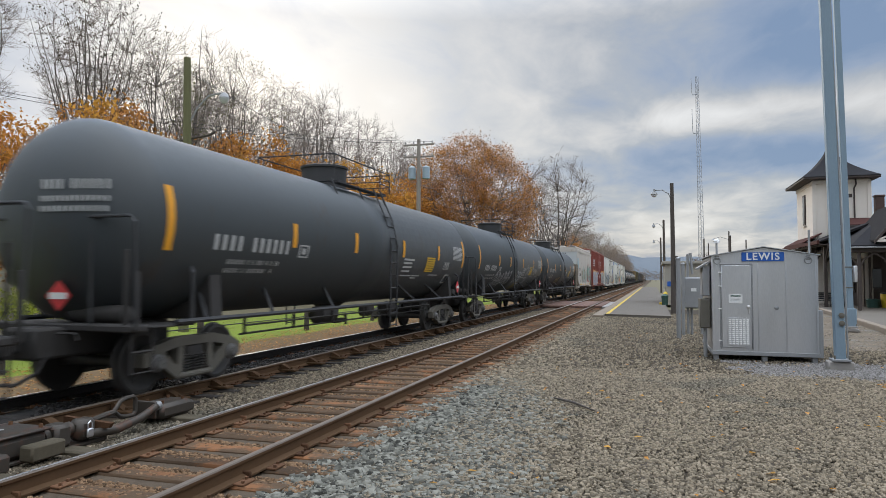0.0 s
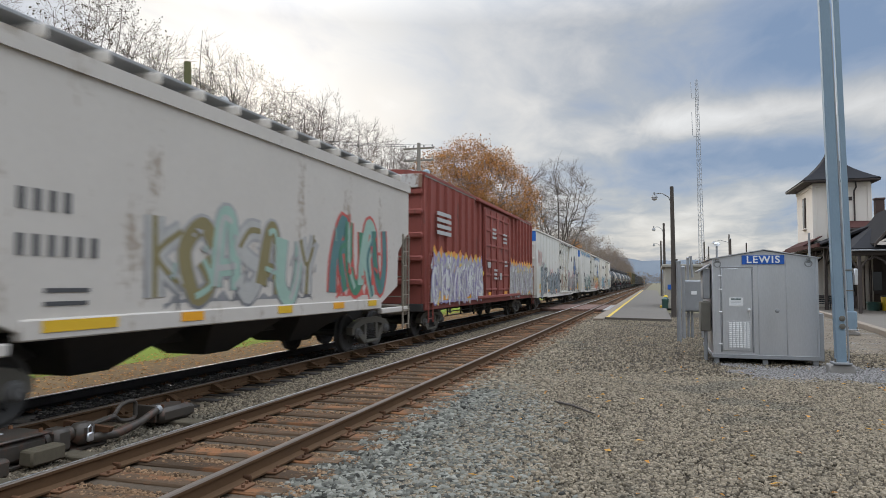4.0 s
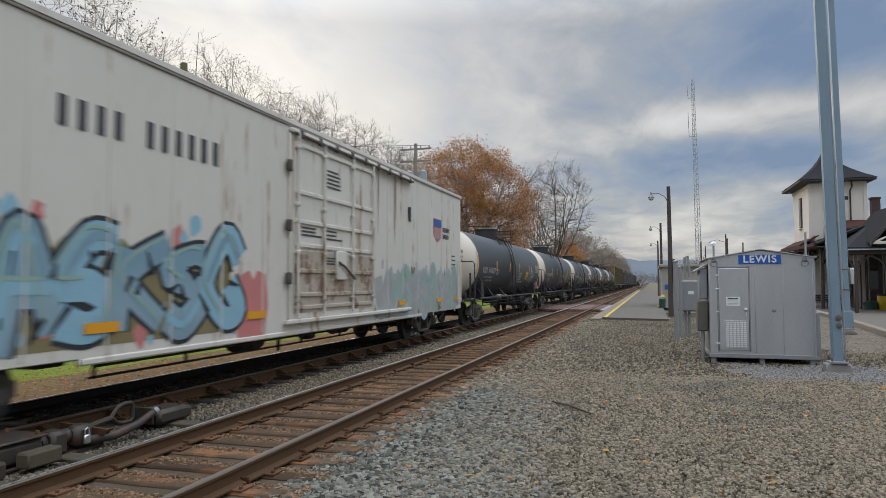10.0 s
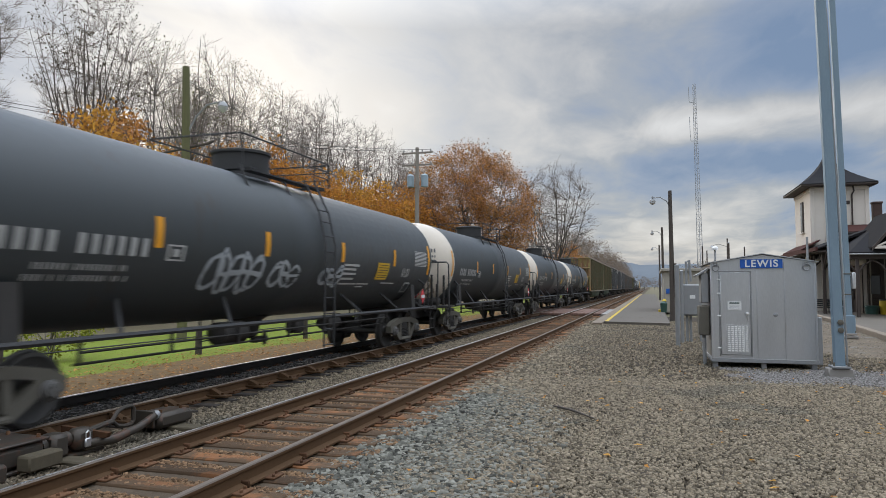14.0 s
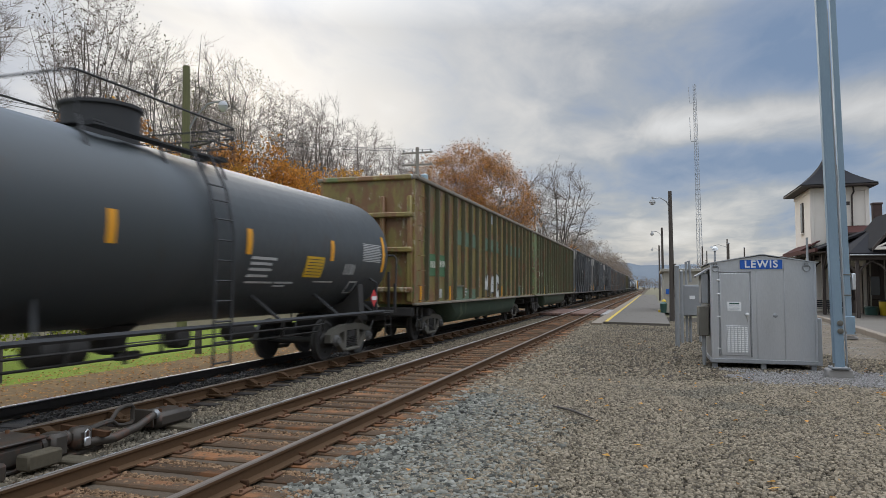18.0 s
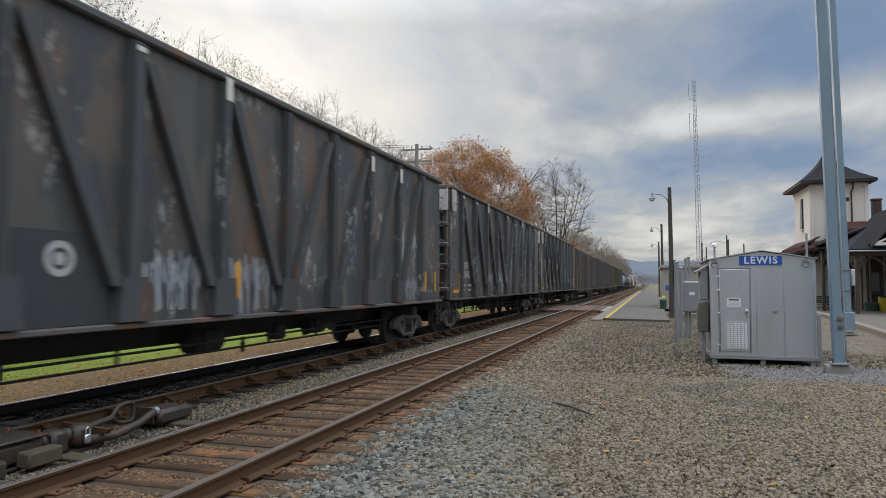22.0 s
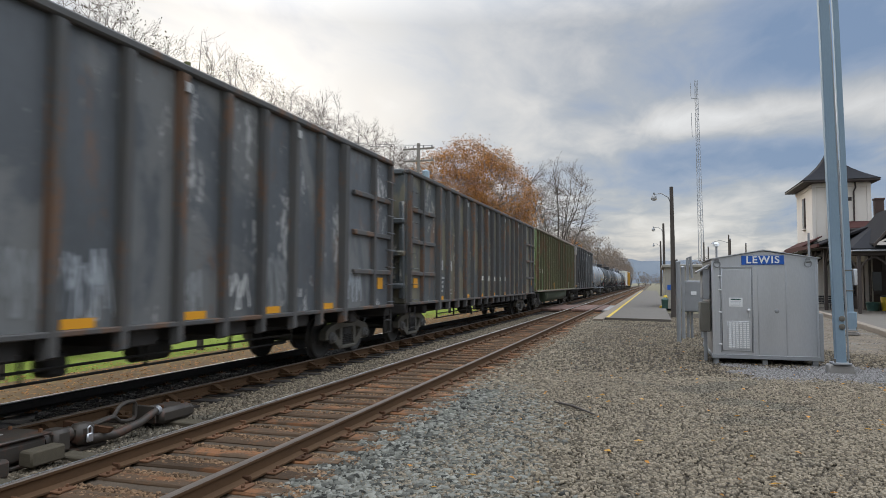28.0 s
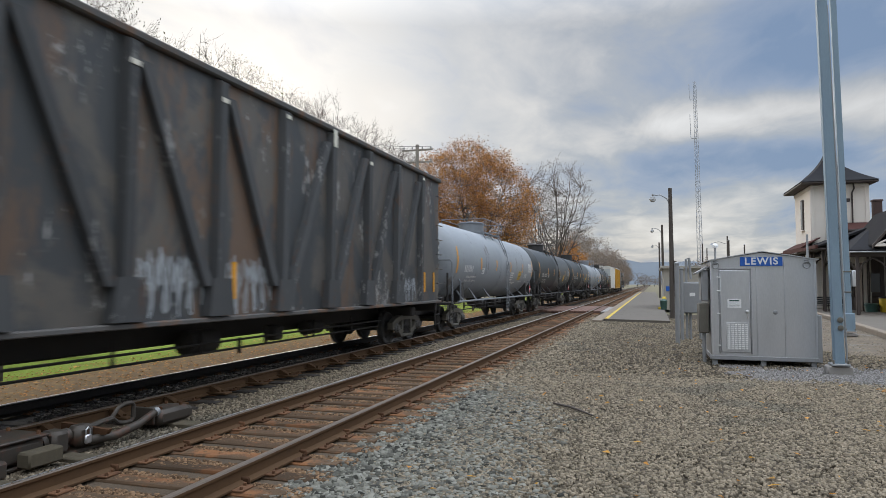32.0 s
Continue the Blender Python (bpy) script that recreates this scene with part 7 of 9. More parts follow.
    if white_head and seed % 2:
        mb = MB()
        ring = [(0.66 + (0.15 + 0.10 * max(0.0, -math.sin(a)) + 0.05 * rng.random()) * math.cos(a), -0.74 + 0.40 * math.sin(a) * (0.8 + 0.3 * rng.random())) for a in [6.283 * k / 18 for k in range(18)]]
        mb.poly([(px, -TANK_L - 0.72 * math.sqrt(max(0.02, 1 - (px * px + pz * pz) / TANK_R ** 2)) - 0.01, TANK_Z + pz) for px, pz in ring])
        part("rust_stain", mb, SCORCH, car, "dark brown rust stain low on the white head")
    for y, phi, wide, high, ink in tags:
        mb = tank_scrawl(y, phi, wide, high, rng)
        tagged(part("spray_tag", mb, PAINT[ink], car, "faded spray-painted tag"), kind="stuff")


SCORCH = material("scorched_rust", (0.16, 0.105, 0.065), (0.34, 0.27, 0.19), 0.8, scale=3.5, fine=18, stretch=(1, 1, 0.3), bump=0.05, amount=1.0)


def ribbon(mb, x, pts, widths, slot, lift):
    """A flat stroke of paint along a smooth curve through pts (y, z)."""
    dense, wide = [], []
    n = len(pts)
    for i in range(n - 1):
        p0, p1, p2, p3 = (Vector(pts[max(i - 1, 0)]), Vector(pts[i]), Vector(pts[i + 1]), Vector(pts[min(i + 2, n - 1)]))
        for k in range(5):
            t = k / 5
            dense.append(0.5 * (2 * p1 + (p2 - p0) * t + (2 * p0 - 5 * p1 + 4 * p2 - p3) * t * t + (3 * p1 - p0 - 3 * p2 + p3) * t ** 3))
            wide.append(widths[i] + (widths[i + 1] - widths[i]) * t)
    dense.append(Vector(pts[-1]))
    wide.append(widths[-1])
    verts = []
    for i, p in enumerate(dense):
        d = dense[min(i + 1, len(dense) - 1)] - dense[max(i - 1, 0)]
        d = d.normalized() if d.length > 1e-6 else Vector((1, 0))
        s = Vector((-d.y, d.x)) * wide[i] / 2
        verts += [(x + lift, p.x - s.x, p.y - s.y), (x + lift, p.x + s.x, p.y + s.y)]
    mb.slot = slot
    mb.add(verts, [(2 * i, 2 * i + 2, 2 * i + 3, 2 * i + 1) for i in range(len(dense) - 1)])


def side_scrawl(x, y0, width, z0, height, rng):
    """A quick unreadable scrawl of looping paint lines."""
    mb = MB()
    n = max(2, int(width / 0.22))
    for pas in range(2):
        pts = []
        for i in range(n):
            c = y0 + width * (i + 0.5) / n
            for a, b in ((-0.35, 0.1), (-0.2, 0.9), (0.05, 0.45), (0.2, 0.95), (0.4, 0.15)):
                pts.append((c + (a + rng.uniform(-0.2, 0.2)) * width / n * 1.5, z0 + height * (b + rng.uniform(-0.12, 0.12))))
        ribbon(mb, x, pts, [rng.uniform(0.012, 0.036) for _ in pts], 0, 0.003 * pas)
    return mb


STROKES = ["0,0 0,1 1,2 2,1.6 1,1 2,0", "0,2 0,0.6 1,0 2,0.6 2,2", "2,1.8 1,2 0,1.3 1,1 2,0.6 1,0 0,0.2", "0,0 0.6,2 1.4,2 2,0|0.3,0.8 1.7,0.8", "0,0 0,2|2,2 0.2,1 2,0", "0,0 0,2 1,0.7 2,2 2,0", "2,1.7 1,2 0,1 1,0 2,0.4 1.2,1", "0,2 1,0.9 2,2|1,1 1,0"]


def ragged_band(x, ya, yb, z0, top, jag, rng, n=22):
    """A sprayed ground with a torn upper edge."""
    mb = MB()
    crest = [(ya + (yb - ya) * i / n, z0 + top + (jag if i % 2 else -jag) * rng.uniform(0.2, 1.0) - (top * 0.7 if i in (0, n) else 0)) for i in range(n + 1)]
    for a, b in zip(crest, crest[1:]):
        mb.poly([(x, a[0], z0), (x, b[0], z0), (x, *b), (x, *a)])
    return mb


def splat(mb, x, y, z, r, rng, slot, lift):
    """A soft-edged puff of spray as an uneven blot."""
    mb.slot = slot
    n = 11
    mb.poly([(x + lift, y + r * 0.8 * rng.uniform(0.55, 1.1) * math.cos(6.283 * k / n), z + r * rng.uniform(0.6, 1.25) * math.sin(6.283 * k / n)) for k in range(n)])


def graffiti(car, x, y0, z0, w, h, n, fills, outline, seed, label, back=None, puffs=(), shine=None):
    """Sprayed swinging letter shapes with an outline, none of them readable."""
    rng = random.Random(seed)
    step = w / n
    t = min(0.27 * h, 0.46 * step)
    runs = []
    for i in range(n):
        c, lean, sink = y0 + step * i, rng.uniform(-0.4, 0.6), rng.uniform(-0.06, 0.06) * h
        for run in rng.choice(STROKES).split("|"):
            pts = []
            for token in run.split():
                a, b = (float(v) for v in token.split(","))
                pts.append((c + step * (0.02 + 0.46 * a) + lean * (b - 1) * 0.18 * step + rng.uniform(-0.07, 0.07) * step, z0 + sink + h * (0.1 + 0.41 * b) + rng.uniform(-0.09, 0.09) * h))
            runs.append((pts, [t * rng.uniform(0.75, 1.2) for _ in pts], i))
    art = part("graffiti", ragged_band(x + 0.002, y0 + 0.05 * w, y0 + 0.97 * w, z0, (0.85 if back else 0.06) * h, 0.10 * h, rng), back or outline, car, label, smooth=False)
    if puffs:
        mb = MB()
        for k in range(n * 7):
            splat(mb, x, y0 + rng.uniform(-0.03, 1.03) * w, z0 + h * rng.choice((rng.uniform(0.75, 1.15), rng.uniform(0.0, 0.25))), h * rng.uniform(0.05, 0.15), rng, rng.randrange(len(puffs)), 0.0024 + 0.00002 * k)
        tagged(part("spray_puff", mb, list(puffs), art, smooth=False), kind="stuff")
    for i in range(n):
        letter = MB()
        mine = [(k, pts, ws) for k, (pts, ws, j) in enumerate(runs) if j == i]
        for k, pts, ws in mine:
            ribbon(letter, x, pts, [v + 0.09 * h for v in ws], 0, 0.0045 + 0.0002 * k)
        for k, pts, ws in mine:
            ribbon(letter, x, pts, ws, 1 + i % len(fills), 0.009 + 0.0002 * k)
        for k, pts, ws in mine:
            cut = pts[:3] if k % 2 else pts[-3:]
            ribbon(letter, x, cut, [v * 0.34 for v in ws[:len(cut)]], 1 + (i + 1) % len(fills), 0.014 + 0.0002 * k)
            if shine:
                off = 0.27 * t
                ribbon(letter, x, [(a - off, b + off) for a, b in pts[:4]], [0.018 + 0.02 * h] * len(pts[:4]), 1 + len(fills), 0.0185 + 0.0002 * k)
        for q in range(3):
            a, b = y0 + step * (i + rng.random()), z0 + h * rng.uniform(0.1, 0.9)
            ribbon(letter, x, [(a, b), (a + rng.uniform(-0.3, 0.3) * step, b + rng.uniform(-0.22, 0.22) * h)], [0.07 * h, 0.02 * h], 0, 0.0225 + 0.0003 * q)
        part("sprayed_letter", letter, [outline] + fills + ([shine] if shine else []), art, smooth=False)
    for k in range(n):
        mb = MB()
        c, z = y0 + rng.uniform(0, w), z0 + rng.uniform(0.0, 0.9) * h
        ribbon(mb, x, [(c, z), (c + rng.uniform(-0.06, 0.06), z + rng.uniform(0.05, 0.25) * h)], [0.03, 0.05], rng.randrange(0, 1 + len(fills)), 0.026)
        part("paint_drip", mb, [outline] + fills, art, smooth=False)


def gon_body(car, half, z0, z1, w, mat, ys, edge, wall=0.07):
    """Open-topped box: side panels between the ribs, two ends, floor, top chord and side sill."""
    cuts = [-half] + list(ys) + [half]
    shared = {}
    for a, b in zip(cuts, cuts[1:]):
        key = round(b - a, 2)
        if key not in shared:
            shared[key] = MB().box((0, 0, 0), (wall, b - a - 0.006, z1 - z0)).mesh("side_panel", mat, False)
        part("side_panel", shared[key], None, car, "", pose(w - wall / 2, (a + b) / 2, (z0 + z1) / 2))
    part("side_sheet", MB().cbox((-w + wall / 2, 0, (z0 + z1) / 2), (wall, 2 * half, z1 - z0), 0.01), mat, car)
    for s in (-1, 1):
        mb = MB().cbox((0, s * (half - wall / 2), (z0 + z1) / 2), (2 * (w - wall) - 0.01, wall, z1 - z0), 0.01)
        part("end_sheet", mb, mat, car)
        mb = MB().cbox((s * (w + 0.015), 0, z1 + 0.05), (0.18, 2 * half + 0.06, 0.13), 0.03)
        part("top_chord", mb, edge, car)
        mb = MB().cbox((s * (w + 0.03), 0, z0 - 0.01), (0.17, 2 * half, 0.075), 0.015)
        part("side_sill", mb, edge, car)
        mb = MB().cbox((0, s * (half + 0.005), z1 + 0.05), (2 * w - 0.2, 0.14, 0.15), 0.03)
        part("end_chord", mb, mat, car)
    part("floor", MB().cbox((0, 0, z0 + 0.02), (2 * w - 0.2, 2 * half - 0.2, 0.08), 0.02), mat, car)
    part("load", MB().cbox((0, 0, z1 - 0.55), (2 * w - 0.2, 2 * half - 0.2, 0.3), 0.1), UNDER, car, "dark load below the rim")


def centre_sill(car, half, z=0.95):
    mb = MB()
    mb.cbox((0, 0, z - 0.1), (0.6, 2 * half - 0.2, 0.34), 0.03)
    part("centre_sill", mb, UNDER, car)
    for s in (-1, 1):
        part("body_bolster", MB().cbox((0, s * (half - 1.95), z - 0.05), (2.7, 0.36, 0.26), 0.04), UNDER, car)
        part("end_sill", MB().cbox((0, s * (half - 0.1), z + 0.02), (2.9, 0.22, 0.26), 0.03), UNDER, car)


def corner_irons(car, half, w, z0, z1, mat):
    """Ladders, grab irons and hanging steps at the corners."""
    for s in (-1, 1):
        for e in (-1, 1):
            y = e * (half - 0.30)
            n = 8
            iron = MB().tube([(s * (w + 0.02), -0.22, 0), (s * (w + 0.10), -0.22, 0), (s * (w + 0.10), 0.22, 0), (s * (w + 0.02), 0.22, 0)], 0.013, 5).mesh("grab_iron", mat)
            for k in range(n):
                part("grab_iron", iron, None, car, "", pose(0, y, z0 + 0.1 + (z1 - z0 - 0.6) * k / (n - 1)))
            mb = MB()
            mb.tube([(s * w, y - 0.20, z0 - 0.1), (s * w, y - 0.20, 0.45), (s * w, y + 0.20, 0.45), (s * w, y + 0.20, z0 - 0.1)], 0.022, 5)
            mb.tube([(s * w, y - 0.20, 0.75), (s * w, y + 0.20, 0.75)], 0.018, 5)
            part("corner_step", mb, UNDER, car)


def rib_row(car, ys, w, z0, z1, mat, depth=0.16, width=0.17):
    """Hat-section ribs down both sides, one mesh shared by all."""
    mb = MB()
    h = z1 - z0
    mb.add([(0, -width / 2, 0), (depth * 0.8, -width * 0.36, 0.04), (depth * 0.8, width * 0.36, 0.04), (0, width / 2, 0), (0, -width / 2, h), (depth, -width * 0.36, h - 0.05), (depth, width * 0.36, h - 0.05), (0, width / 2, h)],
           [(0, 1, 2, 3)[::-1], (4, 5, 6, 7), (0, 4, 5, 1)[::-1], (1, 5, 6, 2)[::-1], (2, 6, 7, 3)[::-1]])
    me = mb.mesh("rib", mat)
    for y in ys:
        part("rib", me, None, car, "", pose(w, y, z0))
        part("rib", me, None, car, "", pose(-w, y, z0, 0, 0, 180))


def end_ribs(car, half, w, zs, mat):
    mb = MB().cbox((0, -0.10, 0), (2 * w - 0.05, 0.22, 0.15), 0.03)
    me = mb.mesh("end_rib", mat)
    for z in zs:
        part("end_rib", me, None, car, "", pose(0, -half, z))
        part("end_rib", me, None, car, "", pose(0, half, z, 0, 0, 180))
    mb = MB().cbox((0, -0.06, 0), (0.14, 0.16, zs[-1] - zs[0] + 0.9), 0.03)
    me = mb.mesh("end_post", mat)
    for x in (-w + 0.12, -0.55, 0.55, w - 0.12):
        for s in (-1, 1):
            part("end_post", me, None, car, "", pose(x, s * half, (zs[0] + zs[-1]) / 2 + 0.1, 0, 0, 0 if s < 0 else 180))


def tub_gondola(label, half, mat, seed, offset, patches, letters, stripes, hatches, patch_mat):
    """High ribbed gondola with a round belly between its trucks."""
    rng = random.Random(seed)
    car = thing("gondola_wagon", label, "railway wagon", "goods train")
    z0, z1, w = 1.20, 4.80, 1.50
    ys = [y for y in (offset + 1.02 * k for k in range(-9, 10)) if abs(y) < half - 0.25]
    gon_body(car, half, z0, z1, w, mat, ys, SILL_EDGE)
    rib_row(car, ys, w, z0 + 0.06, z1 - 0.02, RIB_GREEN, 0.13, 0.15)
    end_ribs(car, half, w, (1.6, 2.75, 3.75), mat)
    mb = MB()
    prof = [(-1.38, 1.12), (-1.36, 0.72), (-1.15, 0.46), (-0.6, 0.36), (0.6, 0.36), (1.15, 0.46), (1.36, 0.72), (1.38, 1.12)]
    a, b = -half + 4.9, half - 4.95
    pts = [(x, a, z) for x, z in prof] + [(x, b, z) for x, z in prof]
    top = [(x, a - 0.75, 1.12) for x, z in prof] + [(x, b + 0.75, 1.12) for x, z in prof]
    k = len(prof)
    faces = [(i, i + 1, i + 1 + k, i + k) for i in range(k - 1)]
    mb.add(pts + top, faces + [(i + 2 * k, i + 1 + 2 * k, i + 1, i) for i in range(k - 1)] + [(i + k, i + 1 + k, i + 1 + 3 * k, i + 3 * k) for i in range(k - 1)])
    part("belly", mb, BELLY_GREEN, car)
    centre_sill(car, half)
    corner_irons(car, half, w + 0.06, z0, z1, mat)
    for ya, yb, za, zb, m in patches:
        mb = MB().box((w + 0.004, (ya + yb) / 2, (za + zb) / 2), (0.010, yb - ya, zb - za))
        part("paint_panel", mb, m, car, "patch of fresher paint")
    mb = MB()
    for y, z, text, h in letters:
        bars(mb, w + 0.016, y, z, text, h, 0.66, 0.2)
    tagged(part("lettering", mb, CREAM_PAINT, car, "cream stencilled marks"), kind="stuff")
    mb = MB()
    lines(mb, w + 0.014, ys[4] + 0.2, 1.62, 3, 0.55, 0.05, 0.11, rng)
    lines(mb, w + 0.014, ys[-4] + 0.2, 1.62, 3, 0.5, 0.05, 0.11, rng)
    mb.box((w + 0.014, ys[1] + 0.45, 1.48), (0.01, 0.3, 0.28))
    tagged(part("data_panel", mb, STENCIL, car, "small white stencilled data"), kind="stuff")
    for y in stripes:
        mb = MB().box((w + 0.012, y, 1.48), (0.014, 0.13, 0.46))
        part("reflective_stripe", mb, STRIPE, car, "orange reflective stripe")
    for ya, yb, za, zb in hatches:
        mb = MB().box((w + 0.02, (ya + yb) / 2, (za + zb) / 2), (0.05, yb - ya, zb - za))
        hatch = part("side_hatch", mb, patch_mat, car)
        part("hatch_lip", MB().box((w + 0.05, (ya + yb) / 2, zb + 0.02), (0.07, yb - ya + 0.04, 0.04)), SILL_EDGE, hatch)
    running_gear(car, (-half + 3.0, half - 3.15), half + 0.05)
    CARS.append(car)
    return car


def truss_gondola(label, half, mat, seed, tags):
    """Tall black gondola with posts and diagonal braces on its sides."""
    rng = random.Random(seed)
    car = thing("gondola_wagon", label, "railway wagon", "goods train")
    z0, z1, w = 1.16, 4.92, 1.48
    n = 9
    ys = [-0.33 + 1.935 * (k - 4) for k in range(n)]
    gon_body(car, half, z0, z1, w, mat, ys, RIB_SLATE)
    rib_row(car, ys, w, z0 + 0.04, z1 - 0.02, RIB_DARK, 0.15, 0.24)
    for y in ys[1:-1]:
        part("gusset", MB().prism([(y - 0.30, z0 + 0.05), (y + 0.30, z0 + 0.05), (y + 0.24, z0 + 0.62), (y - 0.24, z0 + 0.62)], "x", w, w + 0.165), RIB_DARK, car)
    gap = ys[1] - ys[0]
    for k in range(n - 1):
        lean = 1 if k < 4 else -1
        for s in (-1, 1):
            mb = MB()
            ya, yb = (ys[k], ys[k + 1]) if lean > 0 else (ys[k + 1], ys[k])
            d = 0.10
            top, low = ya + lean * 0.22, yb - lean * 0.28
            mb.prism([(top - d, z1 - 0.28), (top + d, z1 - 0.28), (low + d, z0 + 0.50), (low - d, z0 + 0.50)], "x", s * w, s * (w + 0.13))
            part("brace", mb, RIB_DARK, car)
    end_ribs(car, half, w, (1.5, 2.3, 3.0, 3.7), mat)
    mb = MB().cbox((0, -half - 0.19, z1 - 0.40), (2 * w - 0.02, 0.05, 0.72), 0.01)
    part("end_board", mb, GON_BOARD, car, "rust-streaked white end board")
    mb = MB().cbox((w + 0.1, -half + 0.2, z1 - 0.40), (0.05, 0.42, 0.72), 0.01)
    part("corner_board", mb, GON_BOARD, car, "rust-streaked white corner board")
    mb = MB()
    for k, y in enumerate(ys):
        if rng.random() < 0.8:
            mb.box((w + 0.152, y, z1 - 0.16 - 0.2 * (rng.random() < 0.3)), (0.012, 0.17, 0.07 if rng.random() < 0.6 else 0.36))
    tagged(part("chalk_mark", mb, CREAM_PAINT, car, "pale chalked patches"), kind="stuff")
    centre_sill(car, half)
    brake_rig(car, half - 3.6, 0.72)
    corner_irons(car, half, w + 0.06, z0, z1, mat)
    mb = MB()
    y = bars(mb, w + 0.012, ys[0] + 0.2, 2.35, "XXXX", 0.27)
    bars(mb, w + 0.012, ys[0] + 0.2, 2.02, "XXXXX", 0.27)
    lines(mb, w + 0.012, ys[0] + 0.2, 1.62, 2, 0.5, 0.07, 0.16, rng)
    lines(mb, w + 0.012, ys[0] + 1.1, 1.62, 2, 0.5, 0.07, 0.16, rng)
    bars(mb, w + 0.012, ys[-3] + 0.25, 1.75, "XX", 0.2)
    tagged(part("lettering", mb, STENCIL, car, "white stencilled marks"), kind="stuff")
    if seed == 80:
        part("lower_panel", MB().box((w + 0.003, ys[1] + 0.86, 1.75), (0.010, 1.25, 1.1)), TANK_BLACK, car, "fresh dark painted panel")
        part("emblem", MB().lathe([(0, 0.13), (0.012, 0.13), (0.012, 0.21), (0, 0.21)], (w + 0.006, ys[1] + 0.86, 1.98), 24, "x").cyl((w + 0.006, ys[1] + 0.86, 1.98), (w + 0.014, ys[1] + 0.86, 1.98), 0.08, 12), STENCIL, car, "round pale ring emblem")
    for y in (-half + 1.2, ys[3] + 0.5, ys[6] + 0.4, ys[8] + 0.5, half - 0.5):
        part("reflective_stripe", MB().box((w + 0.012, y, 1.75), (0.014, 0.12, 0.60)), STRIPE, car, "orange reflective stripe")
    part("reflective_stripe", MB().box((w + 0.014, -half + 0.75, 1.42), (0.014, 0.7, 0.10)), STRIPE, car)
    for k in range(tags):
        mb = side_scrawl(w + 0.012, ys[(2, 3, 7, 4)[k % 4]] + 0.3, 1.3, 1.25, 0.9 if k < 2 else 0.6, rng)
        tagged(part("spray_tag", mb, PAINT["silver"], car, "white spray-painted scrawl", smooth=False), kind="stuff")
    running_gear(car, (-half + 1.5, half - 1.7), half + 0.05)
    CARS.append(car)
    return car


def step_gondola(label, half, mat, seed, tag_mats):
    """Ribbed gondola whose ribs hang below the sill; panelled ends."""
    rng = random.Random(seed)
    car = thing("gondola_wagon", label, "railway wagon", "goods train")
    z0, z1, w = 1.12, 4.74, 1.47
    n = 15
    ys = [-0.1 + 1.07 * (k - 7) for k in range(n)]
    gap = ys[1] - ys[0]
    gon_body(car, half, z0, z1, w, mat, ys, RIB_SLATE)
    rib_row(car, ys[:1] + ys[-1:], w, z0 - 0.30, z1, RIB_SLATE, 0.17, 0.24)
    rib_row(car, ys[1:-1], w, z0 - 0.30, z1, RIB_SLATE, 0.15, 0.17)
    rib_row(car, [-half + 0.12, half - 0.12, -half + 1.2, half - 1.2], w, z0, z1, RIB_SLATE, 0.12, 0.16)
    for e in (-1, 1):
        for z in (1.95, 2.85, 3.75):
            for s in (-1, 1):
                part("panel_rib", MB().cbox((s * (w + 0.04), e * (half - 1.2), z), (0.10, 2.3, 0.12), 0.02), RIB_SLATE, car)
    for k in range(n - 1):
        hang = MB().cbox((0, ys[k] + gap / 2, z0 - 0.16), (2 * w - 0.1, gap * 0.5, 0.24), 0.02)
        if k % 2 == 0:
            part("cross_bearer", hang, UNDER, car)
    end_ribs(car, half, w, (1.6, 2.5, 3.4), mat)
    centre_sill(car, half)
    brake_rig(car, half - 4.2, 0.66)
    corner_irons(car, half, w + 0.06, z0, z1, mat)
    mb = MB()
    bars(mb, w + 0.012, ys[0] + 0.2, 2.25, "XX", 0.32)
    bars(mb, w + 0.012, ys[1] + 0.15, 2.25, "XX", 0.32)
    lines(mb, w + 0.012, ys[0] + 0.2, 1.85, 4, 0.6, 0.07, 0.14, rng)
    lines(mb, w + 0.012, ys[1] + 0.2, 1.45, 2, 0.5, 0.05, 0.12, rng)
    bars(mb, w + 0.012, ys[12] + 0.2, 1.5, "XX", 0.16)
    for k in (3, 6, 9, 12):
        mb.box((w + 0.175, ys[k], z1 - 0.25), (0.014, 0.12, 0.14))
    tagged(part("lettering", mb, STENCIL, car, "white stencilled marks"), kind="stuff")
    for k in (0, 3, 5, 7, 9, 11, 13):
        part("reflective_stripe", MB().box((w + 0.012, ys[k] + gap / 2 - 0.1, z0 + 0.09), (0.014, 0.5, 0.12)), STRIPE, car, "orange reflective stripe")
    for e in (-1, 1):
        part("reflective_stripe", MB().box((w + 0.014, e * (half - 0.7), 1.68), (0.016, 0.32, 0.28)), STRIPE, car)
    for k, m in enumerate(tag_mats):
        spot = (6, 7, 9, 10, 11, 14)[k % 6]
        mb = side_scrawl(w + 0.012, ys[spot] + 0.16, (0.75, 0.75, 0.4, 0.55, 0.7, 0.9)[k % 6], 1.22, (0.85, 0.85, 0.65, 0.6, 1.0, 0.8)[k % 6], rng)
        tagged(part("spray_tag", mb, m, car, "pale spray-painted scrawl", smooth=False), kind="stuff")
    if not tag_mats:
        for k in (5, 6, 7, 8, 9):
            part("paint_band", MB().box((w + 0.010, ys[k] + 0.5, 1.87), (0.010, 0.5, 0.17)), CREAM_PAINT, car, "faded tan painted band")
    running_gear(car, (-half + 1.6, half - 1.6), half + 0.05)
    CARS.append(car)
    return car


